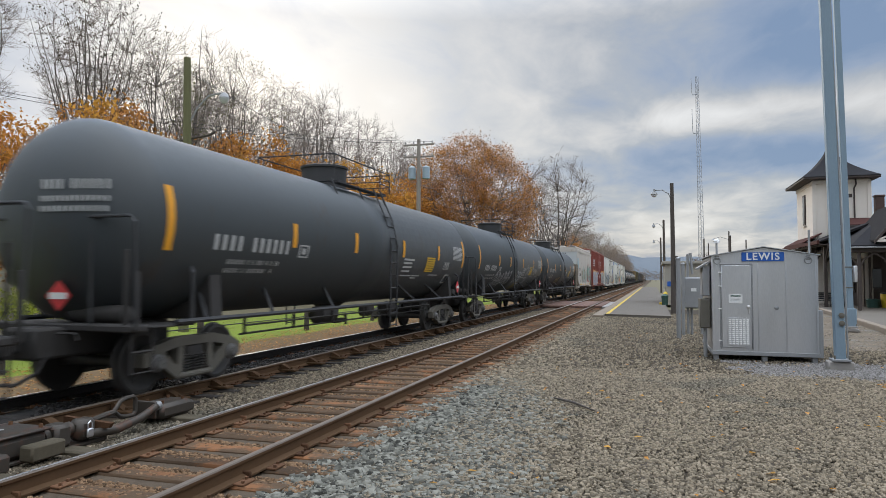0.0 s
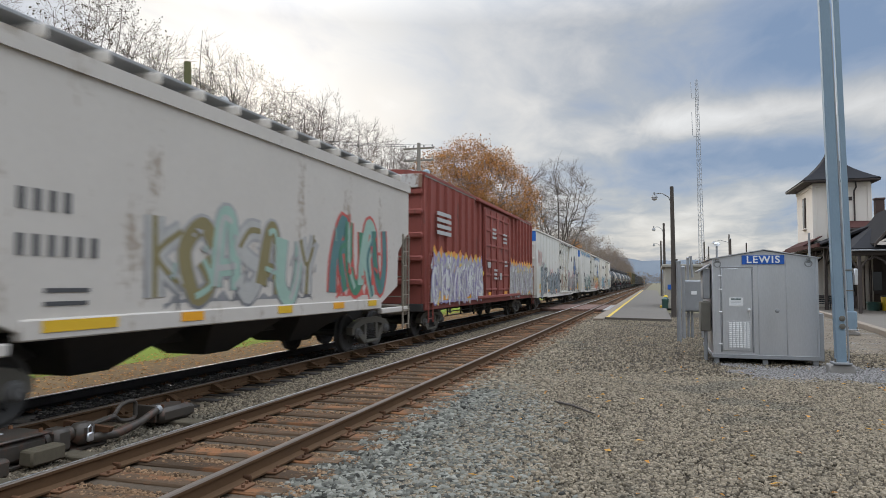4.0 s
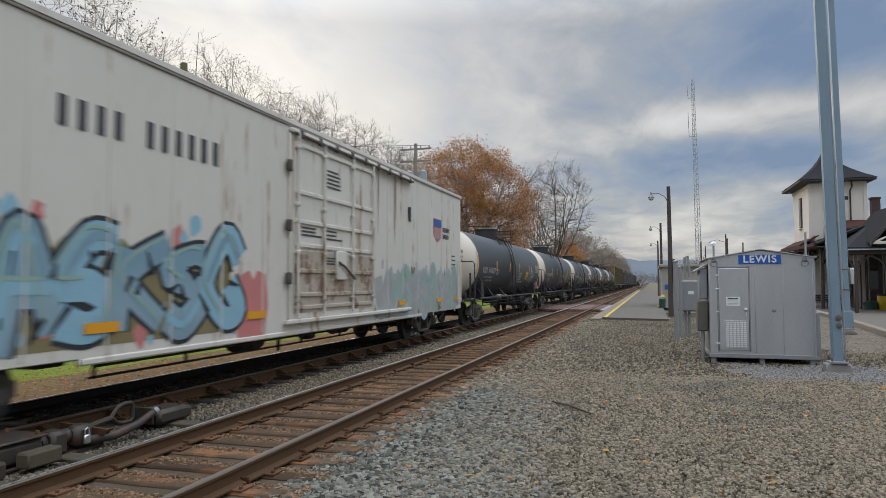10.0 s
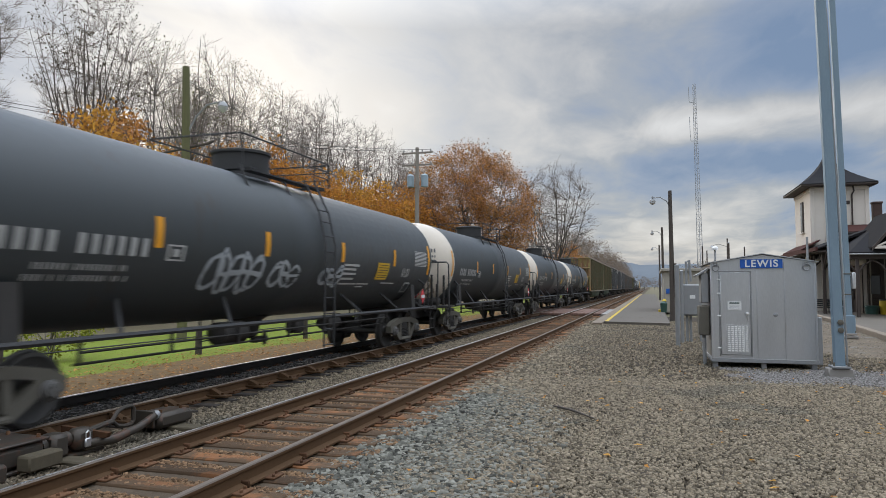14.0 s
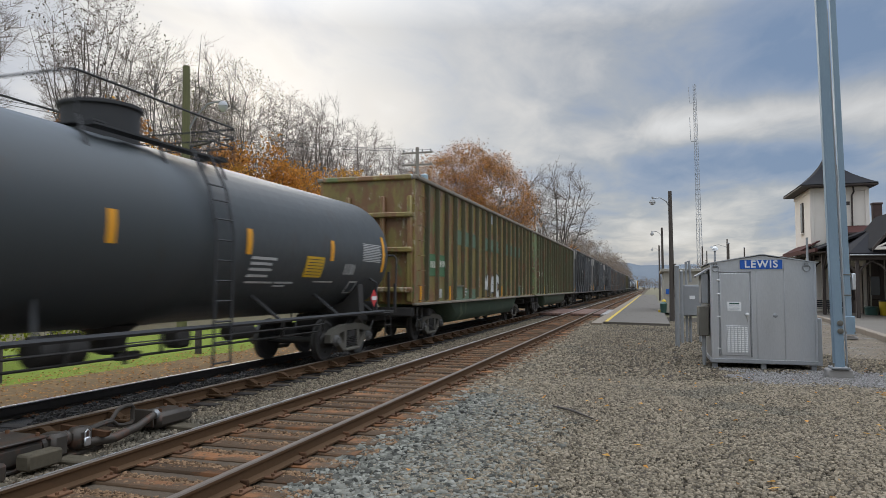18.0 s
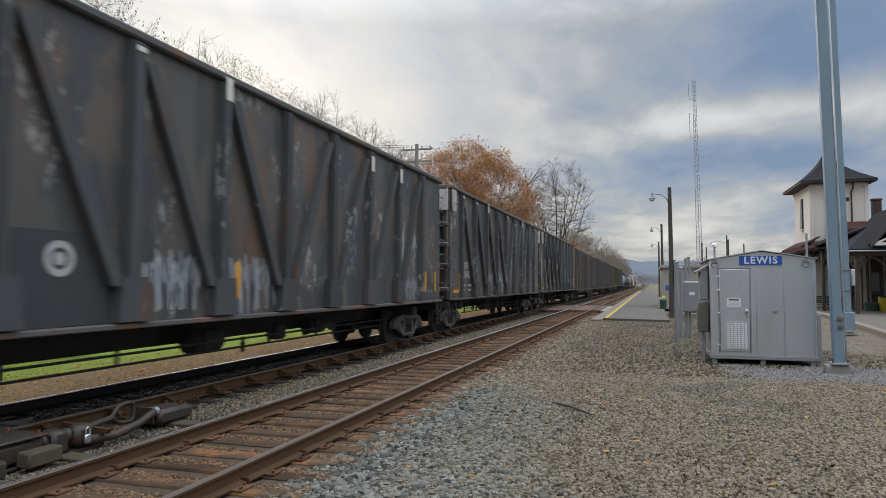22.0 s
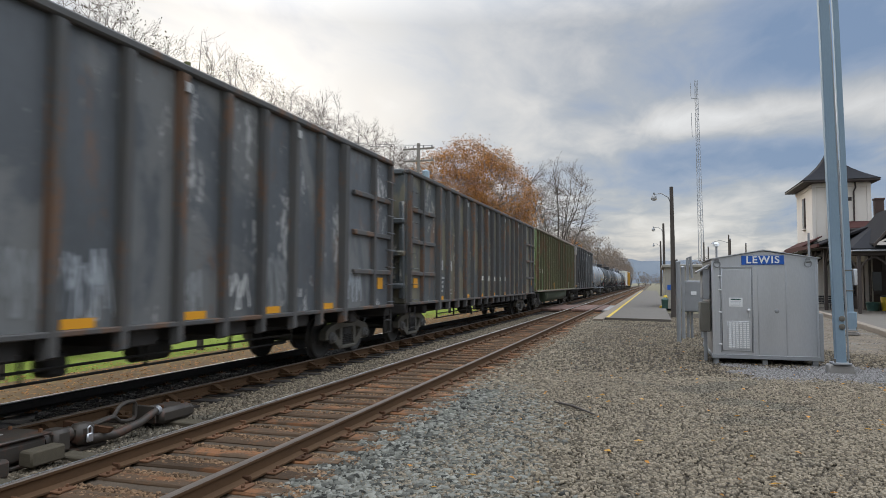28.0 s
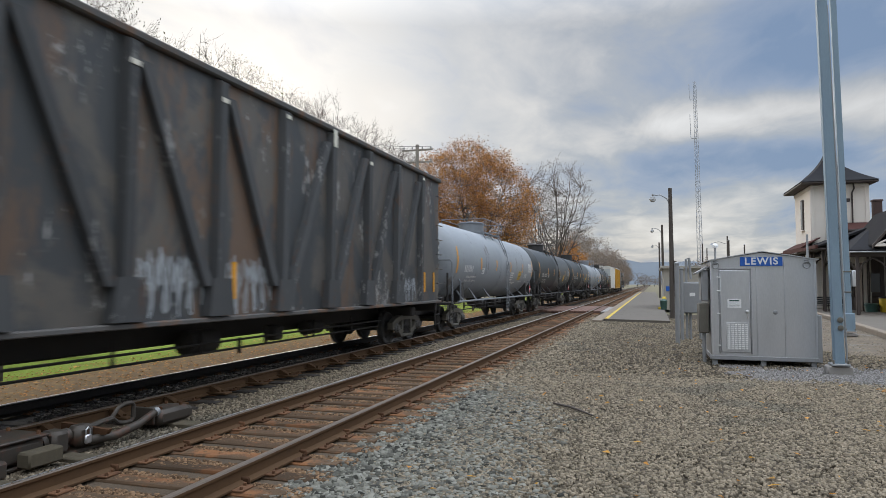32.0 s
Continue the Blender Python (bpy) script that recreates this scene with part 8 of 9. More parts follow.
GON_BOARD = material("rusty_white_board", (0.55, 0.53, 0.50), (0.42, 0.39, 0.35), 0.7, scale=2, fine=20, bump=0.1, rust=(0.20, 0.09, 0.045), rust_amount=0.45, rust_scale=2.5)


TRACK_IRON_B = material("eave_strip_tan", (0.30, 0.275, 0.235), (0.16, 0.14, 0.115), 0.8, scale=2, fine=18, stretch=(1, 0.4, 1), bump=0.1, amount=0.9)


def house_body(car, half, z0, z1, w, mat, rise=0.16, roof_mat=None, inset=0.05):
    """Sides, ends and a shallow roof of a closed wagon."""
    for s in (-1, 1):
        part("side_panel", MB().cbox((s * (w - 0.05), 0, (z0 + z1) / 2), (0.10, 2 * half, z1 - z0), 0.012), mat, car)
        part("end_panel", MB().cbox((0, s * (half - 0.05), (z0 + z1) / 2), (2 * w - 0.21, 0.10, z1 - z0), 0.012), mat, car)
    mb = MB()
    mb.prism([(-w - 0.03, z1 - 0.02), (w + 0.03, z1 - 0.02), (w + 0.03, z1 + 0.06), (w * 0.55, z1 + rise), (0, z1 + rise + 0.05), (-w * 0.55, z1 + rise), (-w - 0.03, z1 + 0.06)], "y", -half - 0.04, half + 0.04)
    part("roof", mb, roof_mat or mat, car)
    for s in (-1, 1):
        # a thin strip darker than the side, just below the roof edge
        part("eave_strip", MB().cbox((s * (w + 0.012), 0, z1 - 0.05), (0.03, 2 * half, 0.045), 0.008), TRACK_IRON_B, car, "thin darker strip along the eave")
    part("floor", MB().cbox((0, 0, z0 + 0.03), (2 * w - 0.2, 2 * half - 0.2, 0.10), 0.02), UNDER, car)
    for s in (-1, 1):
        part("side_sill", MB().cbox((s * (w - 0.03), 0, z0 - (0.035 if inset > 1 else 0.09)), (0.10, 2 * (half - inset), 0.09 if inset > 1 else 0.20), 0.02), mat, car)


DOOR_GRIME = material("door_grime_white", (0.50, 0.455, 0.375), (0.36, 0.29, 0.205), 0.7, scale=1.4, fine=12, stretch=(1, 0.5, 1), bump=0.08, rust=(0.20, 0.115, 0.065), rust_amount=0.42, rust_stretch=(1, 1.2, 0.5), rust_scale=2.6, amount=0.9)
TRACK_IRON = material("door_track_iron", (0.10, 0.085, 0.07), (0.05, 0.043, 0.037), 0.8, 0.1, scale=3, fine=20, bump=0.15)
RUN_RUST = material("rust_run", (0.36, 0.235, 0.125), (0.46, 0.35, 0.22), 0.8, scale=2, fine=25, stretch=(1, 1, 0.2), bump=0, amount=0.9)


def plug_door(car, x, y0, y1, z0, z1, mat, seed=1):
    """Sliding plug door: raised leaf, pressed ribs, four lock rods, tracks that run on past it."""
    rng = random.Random(seed)
    mid, wide, high = (y0 + y1) / 2, y1 - y0, z1 - z0
    door = part("door", MB().cbox((x + 0.03, mid, (z0 + z1) / 2), (0.06, wide, high), 0.015), mat, car)
    for f in (0.95, 0.69, 0.53, 0.40, 0.26, 0.13, 0.06):
        part("door_rib", MB().cbox((x + 0.075, mid, z0 + f * high), (0.05, wide - 0.1, 0.085), 0.015), mat if f > 0.3 else DOOR_GRIME, door)
    for k in range(4):
        y = y0 + 0.10 + (wide - 0.2) * (0.0, 0.30, 0.68, 1.0)[k]
        part("lock_rod", MB().tube([(x + 0.12, y, z0 + 0.05), (x + 0.12, y, z1 + 0.02)], 0.028, 6), mat, door)
        for f in (0.10, 0.36, 0.62, 0.93):
            part("rod_bracket", MB().cbox((x + 0.115, y, z0 + f * high), (0.07, 0.13, 0.07), 0.012), mat if f > 0.3 else DOOR_GRIME, door)
    part("crank_plate", MB().cbox((x + 0.09, mid + 0.1, z0 + 0.30 * high), (0.06, 0.5, 0.62), 0.02), mat, door)
    part("crank_lever", MB().tube([(x + 0.14, mid - 0.1, z0 + 0.32 * high), (x + 0.17, mid + 0.15, z0 + 0.29 * high), (x + 0.15, mid + 0.7, z0 + 0.22 * high)], 0.025, 6), TRACK_IRON, door, "dark crank lever")
    part("lower_leaf", MB().box((x + 0.062, mid, z0 + 0.20 * high), (0.006, wide - 0.12, 0.34 * high)), DOOR_GRIME, door, "grimy rust-stained foot of the door")
    for za, zb, ya in ((0.86, 0.74, 0.34), (0.50, 0.43, 0.34), (0.50, 0.44, 0.08), (0.34, 0.29, 0.36)):
        mb = MB()
        count = max(3, int((za - zb) * high / 0.075))
        lines(mb, x + 0.066, y0 + ya * wide, z0 + za * high, count, 0.22 * wide, 0.035, (za - zb) * high / count, rng)
        tagged(part("door_stencil", mb, STENCIL_BLACK, door, "small black stencilled notice"), kind="stuff")
    for z, shift, more in ((z0 - 0.04, 1.2, 2.9), (z1 + 0.05, 1.35, 2.9)):
        part("door_track", MB().cbox((x + 0.07, mid + shift, z), (0.10, wide + more, 0.09), 0.02), mat, car)
    part("track_rail", MB().cbox((x + 0.125, mid + 1.35, z1 + 0.0), (0.03, wide + 2.8, 0.05), 0.01), TRACK_IRON, car, "dark iron track rail")
    for k in range(9):
        part("track_hanger", MB().cbox((x + 0.12, y0 + 0.2 + (wide + 2.3) * k / 8, z1 + 0.02), (0.06, 0.10, 0.16), 0.015), TRACK_IRON, car)
    for f in (0.82, 0.50, 0.22):
        part("hinge_block", MB().cbox((x + 0.07, y0 - 0.16, z0 + f * high), (0.08, 0.14, 0.22), 0.02), TRACK_IRON, car)
    for y in (y0 - 0.05, y1 + 0.05):
        part("door_post", MB().cbox((x + 0.025, y, (z0 + z1) / 2), (0.05, 0.10, high), 0.015), mat, car)
    for k in range(6):
        y, top = rng.choice((y0 - 0.05, y1 + 0.06, y1 + 0.4, y1 + 1.6, y1 + 2.5)) + rng.uniform(-0.06, 0.06), z1 + rng.uniform(-0.1, 0.0)
        mb = MB()
        ribbon(mb, x, [(y, top), (y + 0.02, top - rng.uniform(0.4, 0.9)), (y - 0.01, top - rng.uniform(1.0, 2.0))], [0.07, 0.05, 0.01], 0, 0.053 if y < y1 + 0.2 else 0.014)
        part("rust_streak", mb, RUN_RUST, car, "brown rust run", smooth=False)


def reefer(label, half, mat, door, seed):
    """White insulated wagon with a plug door."""
    car = thing("refrigerator_wagon", label, "railway wagon", "goods train")
    z0, z1, w = 0.80, 4.72, 1.52
    house_body(car, half, z0, z1, w, mat, inset=4.3)
    plug_door(car, w, door[0], door[1], z0 + 0.22, z1 - 0.20, mat, seed)
    n = 18
    me = MB().cbox((0.006, 0, 0), (0.022, 0.035, z1 - z0 - 0.1), 0.006).mesh("seam", mat)
    for k in range(1, n):
        y = -half + 2 * half * k / n
        if not door[0] - 0.3 < y < door[1] + 0.3:
            part("seam", me, None, car, "", pose(w, y, (z0 + z1) / 2))
    for z in (2.2, 3.1, 3.9):
        for s in (-1, 1):
            part("end_rib", MB().cbox((0, s * (half + 0.03), z), (2 * w - 0.3, 0.07, 0.10), 0.02), mat, car)
    ladder(car, w + 0.05, -half + 0.12, 1.02, 2.45, 0.42, mat)
    ladder(car, w + 0.05, half - 0.55, 1.02, 2.45, 0.42, mat)
    ladder(car, w - 0.62, half + 0.14, 0.95, 3.0, 0.5, UNDER, "x")
    part("ladder_stile", MB().cbox((w - 0.66, half + 0.16, 2.0), (0.10, 0.08, 2.3), 0.015), BLACK, car, "heavy black ladder stile")
    part("ladder_stile", MB().cbox((w - 0.10, half + 0.16, 1.95), (0.07, 0.08, 2.1), 0.015), BLACK, car, "heavy black ladder stile")
    part("brake_step", MB().cbox((w - 0.4, half + 0.22, 1.02), (0.85, 0.26, 0.12), 0.02), BLACK, car)
    part("corner_step", MB().tube([(w, -half + 0.14, 0.8), (w, -half + 0.14, 0.42), (w, -half + 0.52, 0.42), (w, -half + 0.52, 0.8)], 0.02, 5), UNDER, car)
    ladder(car, w - 0.75, -half - 0.08, 1.0, 2.9, 0.5, mat, "x")
    part("end_door", MB().cbox((-0.35, -half - 0.04, 1.70), (1.3, 0.08, 1.15), 0.03), UNDER, car, "grimy recess of the cooling unit")
    part("end_apron", MB().cbox((0, -half - 0.012, 1.78), (2 * w - 0.3, 0.024, 1.75), 0.008), DOOR_GRIME, car, "brown grimy lower end sheet")
    part("unit_box", MB().cbox((0.95, -half - 0.16, 1.62), (0.78, 0.28, 1.25), 0.03), DOOR_GRIME, car, "brown grimy equipment box")
    mb = MB()
    mb.tube([(-1.4, -half - 0.3, 1.0), (-1.4, -half - 0.3, 2.1), (1.0, -half - 0.3, 2.1), (1.0, -half - 0.3, 1.0)], 0.02, 6)
    mb.box((0, -half - 0.22, 0.98), (2.8, 0.42, 0.05))
    part("end_walkway", mb, mat, car)
    for y in (-half + 1.0, -half + 4.6, -half + 8.0, half - 6.0, half - 2.6, half - 0.6):
        part("reflective_stripe", MB().box((w + 0.026, y, z0 + 0.36), (0.010, 0.55, 0.13)), STRIPE, car, "orange reflective stripe")
    part("warning_panel", MB().box((w + 0.012, -half + 0.98, z0 + 0.64), (0.012, 0.52, 0.30)), PANEL_YELLOW, car, "yellow warning panel")
    part("vent_slot", MB().box((w + 0.02, half - 5.4, 3.62), (0.03, 0.16, 0.40)), BLACK, car, "black vent slot")
    mb = MB().cbox((0, 0, 0.80), (0.7, 2 * half - 0.4, 0.34), 0.03)
    for s in (-1, 1):
        mb.cbox((0, s * (half - 2.6), 0.88), (2.8, 0.4, 0.24), 0.04)
        mb.cbox((0, s * (half - 4.3), 0.82), (2.2, 0.5, 0.26), 0.04)
    part("centre_sill", mb, UNDER, car)
    brake_rig(car, 5.5, 0.62)
    running_gear(car, (-half + 2.7, half - 2.7), half + 0.35)
    CARS.append(car)
    return car, half, w


def bnsf_marks(car, half, w, seed, tag_fn, frieze, z_low=0.80):
    rng = random.Random(seed)
    part("end_panel_paint", MB().box((0, -half - 0.006, 4.40), (2 * w - 0.10, 0.014, 0.58)), LOGO_BLUE_B, car, "bright blue end panel")
    mb = MB()
    for z, n in ((4.59, 4), (4.44, 6)):
        for k in range(n):
            mb.box((0.52 + k * 0.12, -half - 0.016, z), (0.065, 0.012, 0.10))
    tagged(part("end_lettering", mb, WHITE, car, "white stencilled marks"), kind="stuff")
    sign_text("EXCESS HEIGHT CAR", 0.19, STENCIL_BLACK, car, pose(-0.55, -half - 0.006, 3.98, 90, 0, 0), 0.004, "black stencilled words")
    mb = MB()
    y = -half + 3.05
    bars(mb, w + 0.008, y, 2.46, "XXXX", 0.36, 0.6, 0.2)
    bars(mb, w + 0.008, y, 1.88, "XXXXXX", 0.36, 0.6, 0.2)
    lines(mb, w + 0.008, y + 0.1, 1.58, 4, 0.6, 0.018, 0.07, rng)
    lines(mb, w + 0.008, half - 1.75, 2.95, 3, 0.9, 0.018, 0.10, rng)
    lines(mb, w + 0.008, half - 1.75, 2.55, 8, 0.55, 0.015, 0.075, rng)
    lines(mb, w + 0.008, half - 1.0, 2.55, 8, 0.5, 0.015, 0.075, rng)
    tagged(part("lettering", mb, STENCIL_BLACK, car, "black stencilled marks"), kind="stuff")
    yc, zc = half - 3.03, 2.96
    emblem = part("emblem", MB().lathe([(0, 0.98), (0.008, 0.98)], (w + 0.002, yc, zc), 40, "x"), LOGO_DARK, car, "round dark emblem with a blue cross")
    part("emblem_field", MB().lathe([(0, 0.62), (0.008, 0.62)], (w + 0.006, yc, zc), 36, "x"), PAINT["fade"], emblem)
    mb = MB().box((w + 0.018, yc, zc), (0.010, 0.34, 1.22)).box((w + 0.020, yc, zc), (0.010, 1.22, 0.34))
    part("emblem_cross", mb, LOGO_BLUE, emblem)
    mb = MB()
    for k in range(26):
        a = 2 * math.pi * k / 26
        ca, sa = math.cos(a), math.sin(a)
        mb.poly([(w + 0.014, yc + r * ca - s * 0.045 * sa, zc + r * sa + s * 0.045 * ca) for r, s in ((0.73, -1), (0.88, -1), (0.88, 1), (0.73, 1))])
    tagged(part("emblem_ring", mb, STENCIL, emblem, smooth=False), kind="stuff")
    if frieze:
        mb = MB()
        for a, b in ((-half + 0.4, -1.4), (2.75, half - 0.25)):
            n = int((b - a) / 0.17)
            pts = [(a + (b - a) * k / n + rng.uniform(-0.05, 0.05), 4.42 + 0.10 * math.sin(k * 0.55) + 0.07 * (-1) ** k + rng.uniform(-0.05, 0.05)) for k in range(n + 1)]
            ribbon(mb, w, [(y, z + 0.07) for y, z in pts], [rng.uniform(0.10, 0.26) for _ in pts], 1, 0.006)
            ribbon(mb, w, pts, [rng.uniform(0.03, 0.12) for _ in pts], 0, 0.010)
            for k in range(0, n, 7):
                y, z = pts[k]
                ribbon(mb, w, [(y, z), (y + 0.06, z + 0.24), (y + 0.02, z + 0.34)], [0.10, 0.06, 0.02], 0 if k % 2 else 1, 0.013 + 0.00002 * k)
        tagged(part("graffiti", mb, [PAINT["blue"], PAINT["sky"]], car, "blue sprayed frieze along the eaves", smooth=False), kind="stuff")
    part("warning_panel", MB().box((w + 0.012, half - 0.68, z_low + 0.62), (0.012, 0.50, 0.50)), PANEL_YELLOW, car, "yellow warning panel")
    for k in range(3):
        mb = side_scrawl(w + 0.010, half - 2.4 + 0.3 * k, 1.7, z_low + 0.10 + 0.52 * k, 0.62, rng)
        tagged(part("spray_tag", mb, PAINT["slate"], car, "thin black sprayed scrawl", smooth=False), kind="stuff")
    tag_fn(car)


LOGO_BLUE_B = material("panel_bright_blue", (0.02, 0.14, 0.50), (0.02, 0.12, 0.42), 0.5, scale=4, fine=40, bump=0)


def build_boxcar():
    half, z0, z1, w = 9.25, 1.05, 4.92, 1.50
    car = thing("box_wagon", "oxide-red ribbed box wagon with sprayed graffiti along its foot", "railway wagon", "goods train")
    house_body(car, half, z0, z1, w, BOX_RED)
    ys = [-half + 0.35 + 0.86 * k for k in range(8)] + [half - 0.35 - 0.86 * k for k in range(7)]
    rib_row(car, ys, w, z0 + 0.02, z1 - 0.06, BOX_RED, 0.10, 0.14)
    for a, b in ((-2.15, 0.05), (0.12, 2.5)):
        door = part("door", MB().cbox((w + 0.05, (a + b) / 2, 2.92), (0.08, b - a, 3.6), 0.02), BOX_RED, car, "oxide-red sliding door")
        for k in range(6):
            part("door_rib", MB().cbox((w + 0.10, (a + b) / 2, 1.4 + 0.6 * k), (0.06, b - a - 0.1, 0.10), 0.02), BOX_RED, door)
        for y in (a + 0.06, b - 0.06, (a + b) / 2):
            part("lock_rod", MB().cbox((w + 0.12, y, 2.9), (0.06, 0.10, 3.5), 0.02), BOX_RED, door)
    for z in (z0 + 0.06, z1 - 0.08):
        part("door_track", MB().cbox((w + 0.10, 0.9, z), (0.14, 8.4, 0.12), 0.02), BOX_RED, car)
    for z in (1.7, 2.4, 3.1, 3.8, 4.4):
        part("end_rib", MB().cbox((0, -half - 0.05, z), (2 * w - 0.1, 0.10, 0.18), 0.04), BOX_RED, car)
    part("end_board", MB().cbox((0, -half - 0.11, 4.72), (2 * w - 0.1, 0.04, 0.42), 0.01), GON_BOARD, car, "grimy white end board")
    mb = MB()
    rng = random.Random(5)
    for z in (3.85, 3.65, 3.45, 3.25):
        mb.box((w + 0.108, -half + 1.65, z), (0.012, 1.5, 0.12))
    for y, z, n in ((-0.9, 3.9, 3), (1.2, 3.8, 3), (1.5, 2.6, 2), (-0.6, 2.2, 3)):
        lines(mb, w + 0.135, y, z, n, 0.8, 0.09, 0.17, rng)
    mb.box((w + 0.135, 0.7, 1.95), (0.012, 0.3, 0.3)).box((w + 0.135, -1.5, 2.4), (0.012, 0.5, 0.22))
    tagged(part("lettering", mb, STENCIL, car, "white stencilled marks"), kind="stuff")
    for y in (-7.5, -4.6, -1.2, 1.8, 4.7, 7.8):
        part("reflective_stripe", MB().box((w + 0.112, y, z0 + 0.16), (0.012, 0.62, 0.16)), STRIPE, car, "orange reflective stripe")
    rng = random.Random(8)
    P = PAINT
    for ya, yb, low in ((2.7, 9.1, 0), (-9.0, -2.4, 1)):
        for j, (m, top, jag) in enumerate(((P["orange"], 1.62, 0.20), (P["yellow"], 1.50, 0.24), (P["lilac"], 1.46, 0.20), (P["pale"], 1.36, 0.24))):
            part("graffiti_ground", ragged_band(w + 0.1025 + 0.0025 * j, ya, yb, z0 + 0.02, top, jag, rng, 18 + 3 * j), m, car, "jagged sprayed ground", smooth=False)
        graffiti(car, w + 0.112, ya + 0.2, z0 + 0.0, yb - ya - 0.4, 1.2, 13, [P["white"], P["pale"], P["lilac_pale"]], P["lilac"] if low else P["ash"], 3 + low, "white and lilac sprayed letters", None, (P["pale"], P["lilac_pale"], P["yellow"], P["white"]), P["white"])
    ladder(car, w + 0.10, half - 0.5, 0.5, 2.6, 0.42, BOX_RED)
    ladder(car, w + 0.10, -half + 0.08, 0.5, 2.6, 0.42, BOX_RED)
    centre_sill(car, half, 0.92)
    brake_rig(car, half - 4.0, 0.66)
    running_gear(car, (-half + 2.1, half - 2.1), half + 0.35)
    CARS.append(car)
    return car


END_PALE = material("pale_blue_end_paint", (0.50, 0.525, 0.52), (0.42, 0.44, 0.43), 0.65, scale=0.8, fine=9, bump=0.05, rust=(0.30, 0.24, 0.18), rust_amount=0.15)
END_GRIME = material("grimy_tan_ironwork", (0.30, 0.26, 0.20), (0.17, 0.14, 0.105), 0.8, scale=3, fine=20, bump=0.1, amount=0.9)


def build_hopper(label, half, mat, decorated):
    """Covered hopper: straight sides over sloped ends, open end frames, roof hatches."""
    car = thing("hopper_wagon", label, "railway wagon", "goods train")
    z0, z1, w = 1.15, 4.20, 1.52
    top = half
    low = half - 2.0
    mb = MB()
    outline = [(-top, z1), (-top, 3.02), (-top + 0.22, 2.94), (-low - 1.22, 2.5), (-low - 1.15, 1.6), (-low, z0), (low, z0), (low + 1.15, 1.6), (low + 1.22, 2.5), (top - 0.22, 2.94), (top, 3.02), (top, z1)]
    for s in (-1, 1):
        part("side_sheet", MB().prism([(y, z) for y, z in outline], "x", s * (w - 0.05), s * w), mat, car)
    for s in (-1, 1):
        slope = MB()
        slope.add([(-w + 0.06, s * top, 3.05), (w - 0.06, s * top, 3.05), (w - 0.06, s * low, z0), (-w + 0.06, s * low, z0)], [(0, 1, 2, 3) if s < 0 else (3, 2, 1, 0)])
        # darker than the body: soot plus the end's shade put into the colour
        part("slope_sheet", slope, END_GRIME, car, "slope sheet under the end, soot and shade in its colour")
        part("end_sheet", MB().cbox((0, s * (top - 0.01), (3.02 + z1) / 2), (2 * w - 0.11, 0.06, z1 - 3.02), 0.01), END_PALE, car, "pale blue-grey end sheet")
        for x in (-w + 0.1, -0.35, 0.35, w - 0.1):
            part("end_post", MB().cbox((x, s * (half - 0.06), 1.95), (0.13, 0.13, 2.3), 0.02), END_GRIME, car)
        part("end_sill", MB().cbox((0, s * (half - 0.1), 0.95), (2.9, 0.35, 0.26), 0.03), END_GRIME, car)
        mb = MB()
        for z in (1.3, 1.85, 2.4):
            mb.tube([(-w, s * half, z), (w, s * half, z)], 0.018, 5)
        part("grab_iron", mb, END_GRIME, car)
        for e in (-1, 1):
            ladder(car, s * (w + 0.02), e * (half - 0.25) - 0.22, 0.45, 3.0, 0.44, END_GRIME)
            part("side_sill", MB().cbox((s * (w - 0.05), e * (half - 0.95), 0.98), (0.12, 1.9, 0.14), 0.02), mat, car)
    mb = MB().prism([(-w - 0.04, z1 - 0.04), (w + 0.04, z1 - 0.04), (w + 0.04, z1 + 0.18), (w * 0.6, z1 + 0.33), (0, z1 + 0.40), (-w * 0.6, z1 + 0.33), (-w - 0.04, z1 + 0.18)], "y", -top - 0.05, top + 0.05)
    part("roof", mb, mat, car)
    me = MB().cbox((0, 0, 0), (2 * w - 0.15, 0.09, 0.16), 0.02).mesh("roof_rib", mat)
    for k in range(15):
        part("roof_rib", me, None, car, "", pose(0, -top + 0.4 + (2 * top - 0.8) * k / 14, z1 + 0.34))
    for x in (-1.0, 1.0):
        part("running_board", MB().cbox((x, 0, z1 + 0.48), (0.5, 2 * top - 0.2, 0.05), 0.01), GALV_DULL, car)
    part("hatch_trough", MB().cbox((0, 0, z1 + 0.46), (0.55, 2 * top - 1.2, 0.14), 0.03), mat, car)
    part("lower_sill", MB().cbox((w - 0.04, 0, z0 + 0.02), (0.16, 2 * low, 0.24), 0.02), mat, car)
    part("lower_sill", MB().cbox((-w + 0.04, 0, z0 + 0.02), (0.16, 2 * low, 0.24), 0.02), mat, car)
    for y in (-2.9, 0.0, 2.9):
        mb = MB()
        mb.add([(-1.3, y - 1.3, 1.15), (1.3, y - 1.3, 1.15), (1.3, y + 1.3, 1.15), (-1.3, y + 1.3, 1.15), (-0.4, y - 0.35, 0.42), (0.4, y - 0.35, 0.42), (0.4, y + 0.35, 0.42), (-0.4, y + 0.35, 0.42)],
               [(0, 1, 5, 4), (1, 2, 6, 5), (2, 3, 7, 6), (3, 0, 4, 7), (7, 6, 5, 4)])
        part("discharge_chute", mb, UNDER, car)
    part("centre_sill", MB().cbox((0, 0, 0.85), (0.55, 2 * half - 0.2, 0.34), 0.03), UNDER, car)
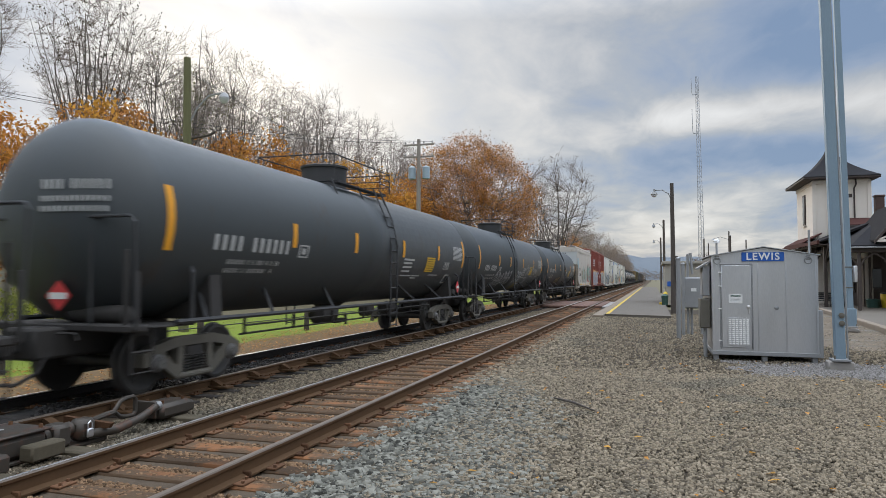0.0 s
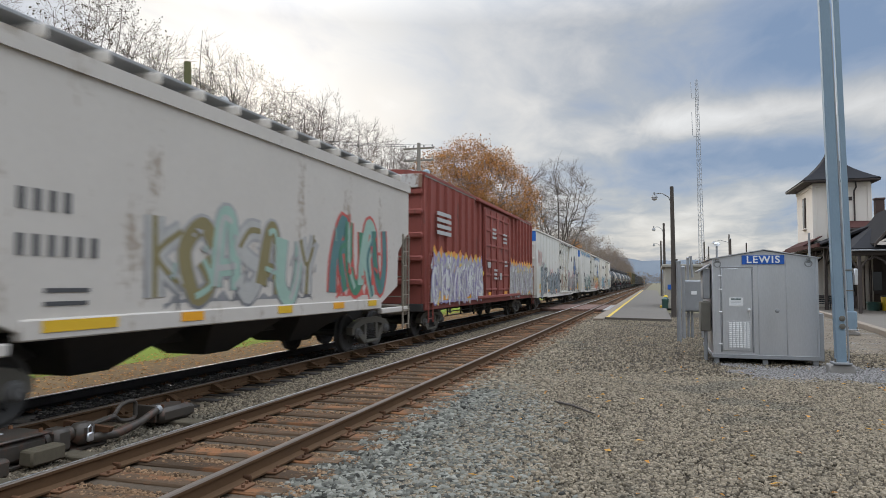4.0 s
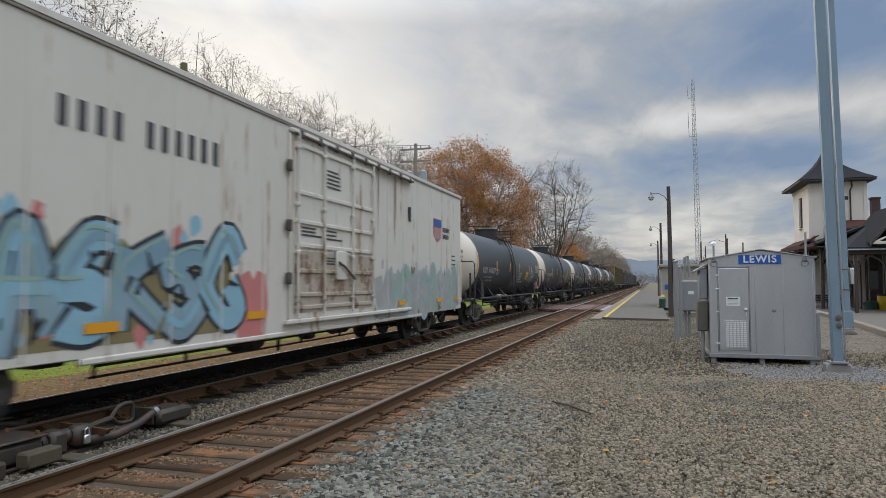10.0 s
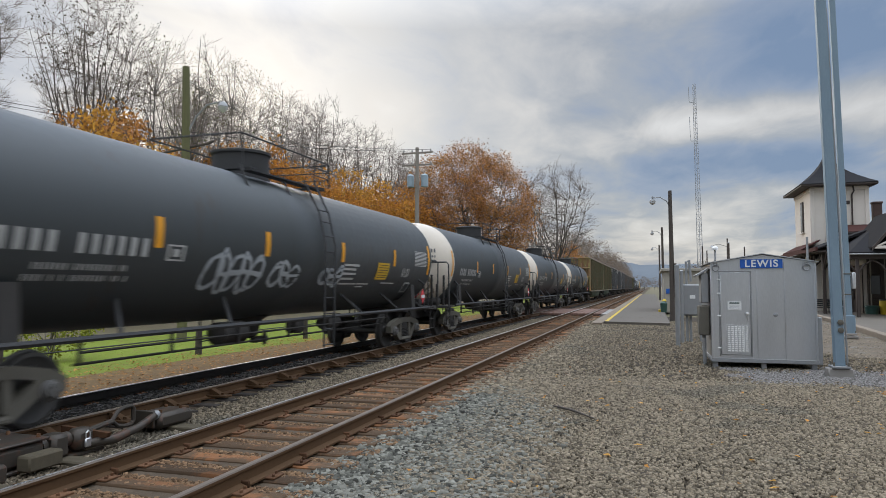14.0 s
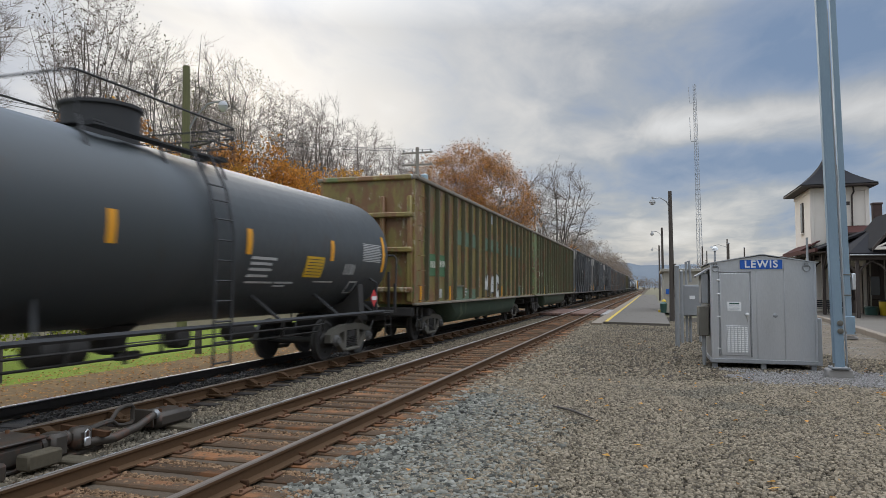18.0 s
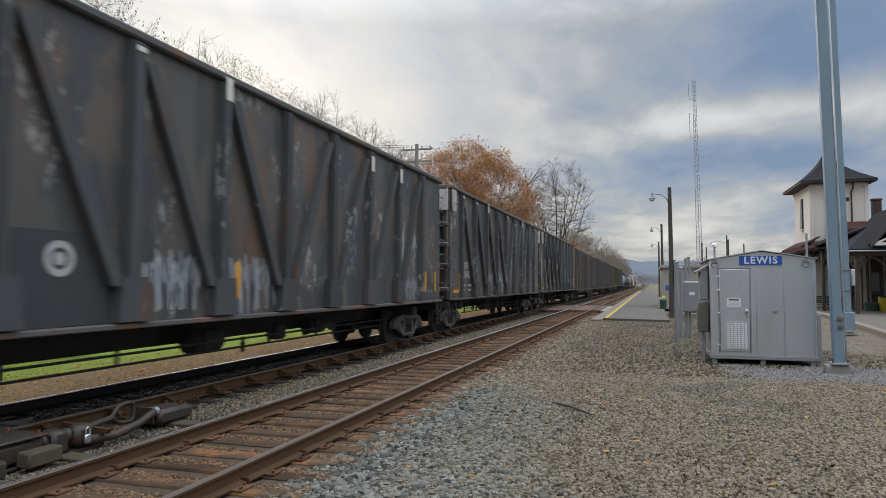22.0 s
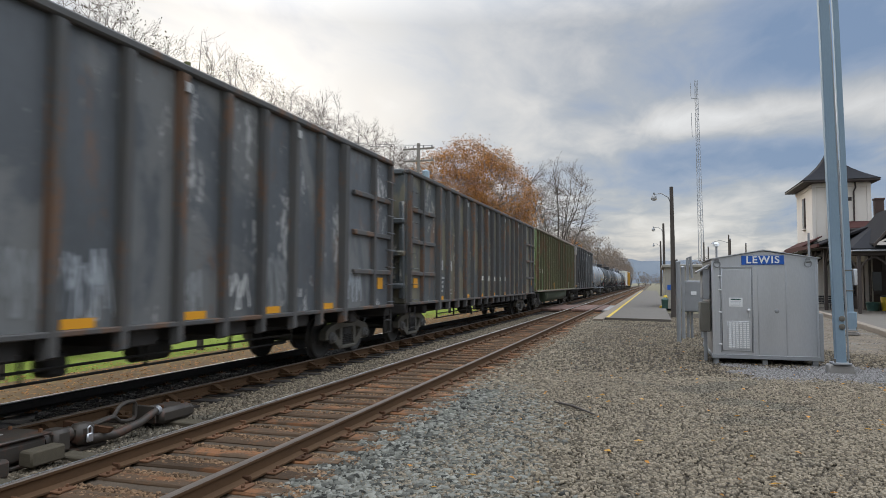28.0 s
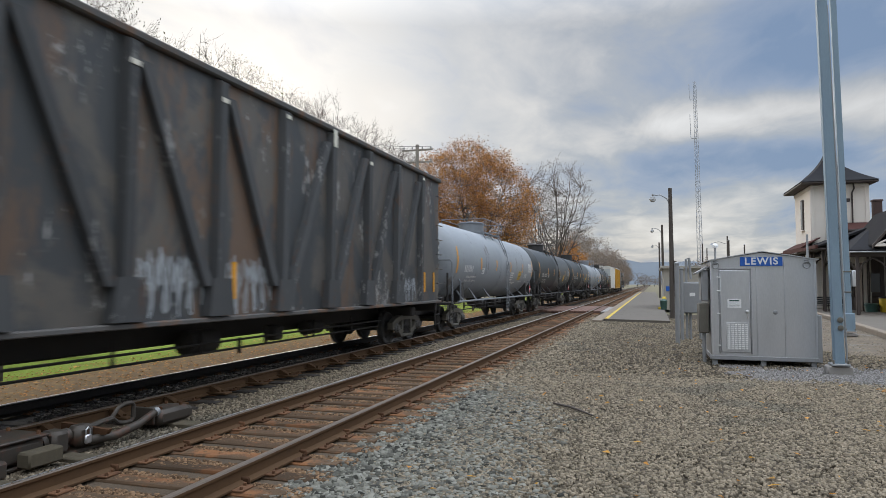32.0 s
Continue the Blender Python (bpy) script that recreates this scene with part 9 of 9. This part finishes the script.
    if decorated:
        rng = random.Random(9)
        mb = MB()
        bars(mb, w + 0.006, -low - 0.1, 2.60, "XXXX", 0.24)
        bars(mb, w + 0.006, -low - 0.1, 2.10, "XXXXXX", 0.24)
        lines(mb, w + 0.006, -low + 0.3, 1.6, 2, 0.8, 0.05, 0.15, rng)
        tagged(part("lettering", mb, STENCIL_BLACK, car, "black stencilled marks"), kind="stuff")
        mb = MB()
        for z, n in ((4.02, 4), (3.84, 5), (3.62, 2), (3.54, 3), (3.46, 3), (3.38, 6), (3.30, 4), (3.22, 6)):
            for k in range(n):
                mb.box((0.1 + k * 0.12, -half - 0.028, z), (0.075, 0.012, 0.10 if z > 3.7 else 0.022))
        tagged(part("end_lettering", mb, STENCIL_BLACK, car, "black stencilled marks"), kind="stuff")
        graffiti(car, w, -low + 2.0, 1.4, 4.6, 1.2, 7, [PAINT["pale"], PAINT["gold"], PAINT["mint"]], PAINT["smoke"], 21, "faded pale sprayed letters")
        graffiti(car, w, 2.4, 1.4, 2.9, 1.7, 4, [PAINT["teal"], PAINT["green"], PAINT["mint"]], PAINT["red"], 22, "teal and red sprayed letters")
        graffiti(car, w, -half + 0.42, 2.62, 0.75, 1.05, 1, [PAINT["sky"], PAINT["sky"]], PAINT["sky"], 23, "light blue sprayed blob")
        for k, y in enumerate((-4.2, -2.2, 0.4, 2.6, 4.4)):
            part("reflective_stripe", MB().box((w + 0.046, y, z0 + 0.05), (0.012, 0.5 if k else 1.1, 0.13)), STRIPE if k % 2 else PANEL_YELLOW, car, "orange reflective stripe")
    running_gear(car, (-half + 1.45, half - 1.45), half + 0.3)
    CARS.append(car)
    return car


def build_locomotive():
    car = thing("locomotive", "dark six-wheeled-bogie locomotive at the tail of the train", "locomotive", "goods train")
    part("frame", MB().cbox((0, 0, 1.2), (3.0, 21.0, 0.4), 0.05), UNDER, car)
    part("hood", MB().cbox((0, 1.2, 2.75), (1.9, 15.0, 2.7), 0.15), GON_DARK, car)
    part("cab", MB().cbox((0, -8.0, 2.95), (3.0, 2.9, 3.1), 0.18), GON_DARK, car)
    part("nose", MB().cbox((0, -9.9, 2.2), (1.8, 1.2, 1.6), 0.15), GON_DARK, car)
    part("radiator", MB().cbox((0, 7.6, 3.9), (2.9, 4.2, 0.9), 0.12), GON_DARK, car)
    for x in (-0.7, 0.7):
        part("windscreen", MB().cbox((x, -9.47, 3.75), (0.9, 0.05, 0.6), 0.02), DARK_GLASS, car)
    part("fuel_tank", MB().cbox((0, 0, 0.75), (2.6, 6.0, 0.6), 0.15), UNDER, car)
    mb = MB()
    for s in (-1, 1):
        mb.tube([(s * 1.45, -7, 2.4), (s * 1.45, 10.3, 2.4)], 0.025, 5)
        for y in range(-6, 11, 2):
            mb.tube([(s * 1.45, y, 1.4), (s * 1.45, y, 2.4)], 0.025, 5)
    part("handrail", mb, UNDER, car)
    running_gear(car, (-6.6, 6.6), 10.6)
    CARS.append(car)
    return car


QUEUE = []   # (wagon, place along the track at the start)


def build_train():
    steel = material("tank_fittings", (0.030, 0.031, 0.033), (0.05, 0.047, 0.044), 0.65, scale=4, fine=40, bump=0.1, bump_size=0.003)
    grey_steel = material("grey_fittings", (0.22, 0.235, 0.25), (0.15, 0.16, 0.17), 0.6, scale=4, fine=40, bump=0.1, bump_size=0.003)
    black = tank_shell(TANK_BLACK, False, TANK_BLACK)
    tank_size(1.43, 2.50)
    white = tank_shell(TANK_BLACK, True, TANK_WHITE)
    tank_size(1.49, 2.55)
    grey = tank_shell(TANK_GREY, False, TANK_GREY)

    def tanker(label, shell, q, marks, seed, tags=(), st=steel, ink=STENCIL, rungs=(0.55, 1.0), dome=-0.25, **more):
        car = tank_base("tank_wagon", label, "goods train", shell, st, rungs, dome)
        tank_marks(car, marks, ink, seed, tags, shell is white, **more)
        QUEUE.append((car, q))
        CARS.append(car)

    tanker("black tank wagon with orange reflective stripes", black, -2.75, "XXXX XXXXXX", 1)
    tanker("black tank wagon with orange reflective stripes", black, 15.75, "XXXX XXXXXX", 2)
    tanker("black tank wagon with faded grey spray-painted tags", black, 33.7, "XXXX XXXXX", 3, [(-4.5, -38, 1.8, 0.80, "grey"), (-2.7, -33, 1.75, 0.72, "grey"), (0.1, -30, 1.5, 0.62, "silver"), (2.75, -16, 0.85, 0.55, "grey"), (4.5, -17, 1.0, 0.4, "grey"), (2.9, -38, 0.6, 0.45, "grey")], rungs=(-1.0, -0.4), dome=0.15, inner=(-4.22, -1.74, 1.55, 4.75), level=-15.5)
    mb = MB()
    patch(mb, TANK_R + 0.006, TANK_Z, 1.05, 2.0, -66, -42)
    part("paint_patch", mb, PAINT["gold"], CARS[-1], "dull gold sprayed patch")
    tanker("black tank wagon with orange reflective stripes and yellow panel", black, 51.8, "XXXX XXXXX", 4, [(-2.35, -40, 1.7, 0.55, "gold")])
    QUEUE.append((build_hopper("pale grey covered hopper wagon with faded graffiti", 7.0, HOPPER_GREY, True), 68.5))
    QUEUE.append((build_boxcar(), 86.2))

    car, half, w = reefer("white refrigerator wagon with teal graffiti and blue end panel", 11.4, REEFER_WHITE, (-1.22, 2.45), 1)
    P = PAINT
    bnsf_marks(car, half, w, 1, lambda c: (graffiti(c, w + 0.002, -half + 1.5, 0.98, 2.3, 1.65, 3, [P["steel"], P["grey"]], P["black"], 31, "teal and grey sprayed letters", P["fade"], (P["pink"], P["mint"], P["fade"]), P["white"]),
                                           graffiti(c, w + 0.002, -half + 4.6, 0.98, 5.5, 1.42, 8, [P["steel"], P["grey"], P["steel"]], P["black"], 32, "teal and black sprayed letters", P["steel_dark"], (P["pink"], P["mint"], P["lilac_pale"]), P["silver"]),
                                           graffiti(c, w + 0.002, -half + 0.55, 2.7, 1.2, 0.8, 4, [P["blush"]], P["blush"], 34, "faded pink sprayed scrawl"),
                                           graffiti(c, w + 0.002, 3.3, 0.96, 5.4, 1.35, 6, [P["smoke"], P["smoke"], P["pale"], P["pale"], P["smoke"]], P["slate"], 33, "grey and pink sprayed letters", P["smoke"], (P["slate"], P["pink"]), P["pink"])), False)
    QUEUE.append((car, 108.55))
    car, half, w = reefer("white refrigerator wagon with yellow-red graffiti and blue frieze", 11.35, REEFER_WHITE, (-1.25, 2.45), 2)
    bnsf_marks(car, half, w, 2, lambda c: (graffiti(c, w + 0.002, -half + 3.95, 0.96, 6.05, 1.30, 7, [P["sea"], P["slate"]], P["black"], 41, "dark green and mint sprayed letters", None, (P["mint"], P["grey"]), P["mint"]),
                                           graffiti(c, w + 0.002, 3.10, 0.94, 6.2, 1.35, 7, [P["fire"], P["fire"], P["fire"]], P["slate"], 42, "yellow and red sprayed letters", None, (P["pink"], P["mint"]), P["pale"])), True)
    QUEUE.append((car, 133.5))
    car, half, w = reefer("cream refrigerator wagon, rust-streaked, with light blue graffiti", 10.55, REEFER_GREY, (-1.4, 2.43), 3)
    part("end_panel_paint", MB().box((0, -half - 0.006, 4.40), (2 * w - 0.24, 0.014, 0.42)), LOGO_BLUE, car, "dark blue end panel")
    mb = MB()
    bars(mb, w + 0.008, -half + 3.85, 3.70, "XXXX XXXXXX", 0.36, 0.56, 0.24)
    lines(mb, w + 0.008, half - 1.2, 2.6, 6, 0.6, 0.05, 0.14, random.Random(3))
    bars(mb, w + 0.008, half - 2.2, 3.42, "XXXXXXXX", 0.15, 0.5, 0.16)
    bars(mb, w + 0.008, half - 2.2, 3.20, "XXXXXXX", 0.15, 0.5, 0.16)
    tagged(part("lettering", mb, STENCIL_BLACK, car, "black stencilled marks"), kind="stuff")
    shield = part("emblem", MB().prism([(half - 3.15, 3.72), (half - 2.35, 3.72), (half - 2.30, 3.40), (half - 2.42, 3.12), (half - 2.75, 2.98), (half - 3.08, 3.12), (half - 3.20, 3.40)], "x", w, w + 0.010), LOGO_RED, car, "red and blue shield emblem")
    part("emblem_band", MB().box((w + 0.012, half - 2.75, 3.58), (0.010, 0.84, 0.24)), LOGO_BLUE, shield)
    mb = MB()
    for k in range(4):
        mb.box((w + 0.012, half - 3.0 + 0.165 * k, 3.26), (0.008, 0.07, 0.36))
    part("emblem_stripes", mb, STENCIL, shield)
    graffiti(car, w + 0.002, -half + 2.2, 0.94, 5.35, 1.42, 6, [P["frost"], P["frost"], P["sky"]], P["black"], 51, "light blue and teal sprayed letters", P["gold"], (P["pink"], P["sky"]), P["mint"])
    graffiti(car, w + 0.002, 2.75, 0.80, 7.4, 1.25, 9, [P["pale"], P["pale"], P["mint"]], P["ice"], 52, "faded light blue sprayed letters", P["pale"], (P["ice"], P["pale"], P["gold"]))
    part("graffiti", MB().prism([(-3.05, 0.72), (-2.3, 0.72), (-2.15, 1.3), (-2.25, 1.85), (-2.5, 1.92), (-2.62, 1.75), (-2.75, 1.92), (-3.0, 1.82), (-3.1, 1.4)], "x", w + 0.001, w + 0.006), PAINT["pink"], car, "coral sprayed heart shape")
    QUEUE.append((car, 157.5))

    tank_size(1.43, 2.50)
    for k, tags in enumerate(([(4.5, -19, 1.2, 0.80, "silver"), (4.85, -2, 0.2, 0.22, "silver"), (5.1, -45, 0.35, 0.35, "silver")], [], [(-3.1, -24, 1.5, 0.75, "silver"), (-1.2, -24, 0.95, 0.5, "silver"), (0.75, -24, 0.95, 0.45, "silver")], [], [], [])):
        tanker("black tank wagon with a white end and rust-streaked dome" if k % 2 else "black tank wagon with a clean white end", white, 178.7 + 18.08 * k, "XXXX XXXXXX", 60 + k, tags, **(dict(inner=(-4.22, -1.24, 1.25, 4.23), back=-0.38, rungs=(-1.0, -0.4)) if k == 0 else {}))
    tank_size(1.49, 2.55)
    fresh = material("fresh_green_paint", (0.075, 0.17, 0.075), (0.06, 0.13, 0.06), 0.7, scale=1.5, fine=20, bump=0.05)
    dull = material("teal_green_paint", (0.13, 0.19, 0.12), (0.10, 0.145, 0.095), 0.7, scale=1.5, fine=20, bump=0.05)
    pale = material("grey_primer_paint", (0.36, 0.38, 0.40), (0.29, 0.31, 0.33), 0.7, scale=1.5, fine=20, bump=0.05)
    pale_green = material("pale_green_paint", (0.20, 0.25, 0.15), (0.13, 0.17, 0.10), 0.7, scale=3, fine=20, bump=0.05, amount=0.9)
    teal = [(o, o + 0.84, 3.16, 3.68, dull) for o in (-5.86, -4.86, -3.86, -1.84, -0.80, 0.24, 2.28, 3.30, 4.32, 5.34)]
    first = tub_gondola("olive-brown rusty ribbed gondola wagon with a white scrawl", 10.05, GON_GREEN, 71, 0.13, teal + [(-8.87, -8.03, 2.02, 2.70, fresh), (-7.86, -6.98, 2.02, 2.70, fresh), (-4.85, -4.0, 1.22, 1.60, dull), (-3.86, -3.05, 1.22, 1.60, dull), (-0.82, -0.08, 4.34, 4.70, pale)],
                        [(-8.62, 2.38, "XXX", 0.20), (-7.84, 2.42, "XXXXX", 0.21)], (-6.47, 1.76, -9.5, 6.2), [(-5.84, -5.0, 1.22, 1.70), (5.36, 6.1, 1.22, 1.70)], dull)
    mb = MB()
    runs = [[(-1.66, 1.30), (-1.62, 2.18), (-1.30, 1.62), (-0.96, 2.12), (-0.84, 1.30)], [(-0.62, 1.32), (-0.10, 2.10), (0.36, 1.36)], [(-0.42, 1.62), (0.22, 1.62)], [(0.62, 1.28), (0.60, 2.12), (1.22, 1.92), (1.44, 1.50), (0.66, 1.30)]]
    for slot, grow_by in ((0, 0.12), (1, 0.0)):
        for k, pts in enumerate(runs):
            for n, (a, b) in enumerate(zip(pts, pts[1:])):
                ribbon(mb, 1.504, [a, b], [0.27 + grow_by, 0.31 + grow_by], slot, 0.004 + 0.006 * slot + 0.0004 * (k * 4 + n))
    tagged(part("graffiti", mb, [PAINT["black"], PAINT["white"]], first, "white sprayed block scrawl with a black outline", smooth=False), kind="stuff")
    mb = side_scrawl(1.512, -2.9, 0.5, 1.5, 0.6, random.Random(5))
    tagged(part("spray_tag", mb, PAINT["white"], first, "small white scrawl", smooth=False), kind="stuff")
    QUEUE.append((first, 288.95))
    row = [(y - 0.20, 3.58, "X", 0.60) for y in (-5.5, -4.46, -3.42, -1.51, -0.48, 0.55, 2.73, 3.58, 4.59, 5.55)]
    QUEUE.append((tub_gondola("green ribbed gondola wagon with spaced cream lettering", 9.85, GON_GREEN_B, 72, 0.27, [(-8.75, -8.0, 1.3, 1.9, pale_green)], row + [(-8.7, 2.47, "XXX", 0.28), (-7.68, 2.47, "XXX", 0.28)], (-6.22, -3.37, -1.37, 0.71, 2.98), [(-5.68, -4.94, 1.22, 1.74)], RIB_GREEN), 309.6))
    for k, q in enumerate((329.97, 349.85, 369.6)):
        QUEUE.append((truss_gondola("tall black gondola wagon with diagonal side braces", 9.35, GON_DARK, 80 + k, (3, 2, 1)[k]), q))
    QUEUE.append((step_gondola("brown rusty gondola wagon with panelled ends", 10.2, GON_RUST, 91, [PAINT["grey"]]), 390.2))
    QUEUE.append((step_gondola("slate-grey gondola wagon with pale scrawls", 10.3, GON_SLATE, 92, [PAINT["grey"], PAINT["silver"], PAINT["grey"], PAINT["white"], PAINT["grey"], PAINT["silver"]]), 411.5))
    QUEUE.append((step_gondola("brown-grey rusty gondola wagon with panelled ends", 10.3, GON_BROWN, 93, []), 433.35))
    squares = [(a, b, 3.17, 3.70, pale) for a, b in ((-2.1, -1.6), (-1.1, -0.6), (-0.06, 0.40), (0.93, 1.43), (3.13, 3.60), (4.11, 4.41), (5.0, 5.51), (6.01, 6.48))]
    QUEUE.append((tub_gondola("green rust-patched gondola wagon with grey primer squares", 9.9, GON_GREEN_C, 94, -0.23, squares, [(-8.6, 2.4, "XXX", 0.26), (-7.6, 2.4, "XXX", 0.26)], (-6.0, 1.28, 3.04, -2.4), [(5.05, 5.75, 1.24, 1.70)], GON_GREEN_C), 454.5))
    QUEUE.append((truss_gondola("tall black gondola wagon with diagonal side braces", 9.3, GON_DARK, 95, 3), 474.65))
    tanker("light grey tank wagon with dark lettering panel", grey, 494.0, "XXXXXX", 96, [], grey_steel, WHITE)
    for k, q in enumerate((512.3, 530.6)):
        tanker("dull black tank wagon far down the train", black, q, "XXXX XXXXX", 97 + k)
    tanker("grey tank wagon far down the train", grey, 549.0, "XXXX XXXXX", 99, [], grey_steel)
    tanker("dull black tank wagon far down the train", black, 567.2, "XXXX XXXXX", 100)
    QUEUE.append((build_hopper("pale covered hopper wagon far down the train", 7.6, REEFER_WHITE, False), 585.5))
    car = thing("box_wagon", "yellow box wagon near the tail of the train", "railway wagon", "goods train")
    house_body(car, 9.2, 1.05, 4.7, 1.5, CAR_YELLOW, 0.16, REEFER_WHITE)
    rib_row(car, [-8.8 + 1.1 * k for k in range(17)], 1.5, 1.1, 4.6, CAR_YELLOW, 0.08, 0.14)
    running_gear(car, (-7.2, 7.2), 9.5)
    centre_sill(car, 9.2, 0.92)
    CARS.append(car)
    QUEUE.append((car, 604.5))
    QUEUE.append((build_locomotive(), 626.0))


build_train()
for wagon, along in QUEUE:
    wagon.matrix_basis = pose(TRAIN_X, along, RAIL)


# ---------------- what moves ----------------
def motions():
    """The train runs by at a steady pace; its wheels roll."""
    ends = [k / 30 for k in range(4)]
    times = ends + [float(t) for t in range(1, 32)] + [32 - t for t in ends[::-1]]
    for wagon, along in QUEUE:
        walk(wagon, [(t, pose(TRAIN_X, along - SPEED * t, RAIL)) for t in times])
    leaders = {}
    spin = math.degrees(SPEED / WHEEL_R)
    for ob in [o for o in scene.objects if o.name.split(".")[0] == "wheelset"]:
        key = round(ob.location.y, 2)
        if key not in leaders:
            at = ob.location.copy()
            walk(ob, [(k / 30, pose(at.x, at.y, at.z, (spin * k / 30) % 360)) for k in range(0, 32 * 30 + 1)])
            leaders[key] = ob
        else:
            ob.rotation_mode = "QUATERNION"
            keys = ob.animation_data_create()
            keys.action = leaders[key].animation_data.action
            keys.action_slot = leaders[key].animation_data.action_slot


motions()
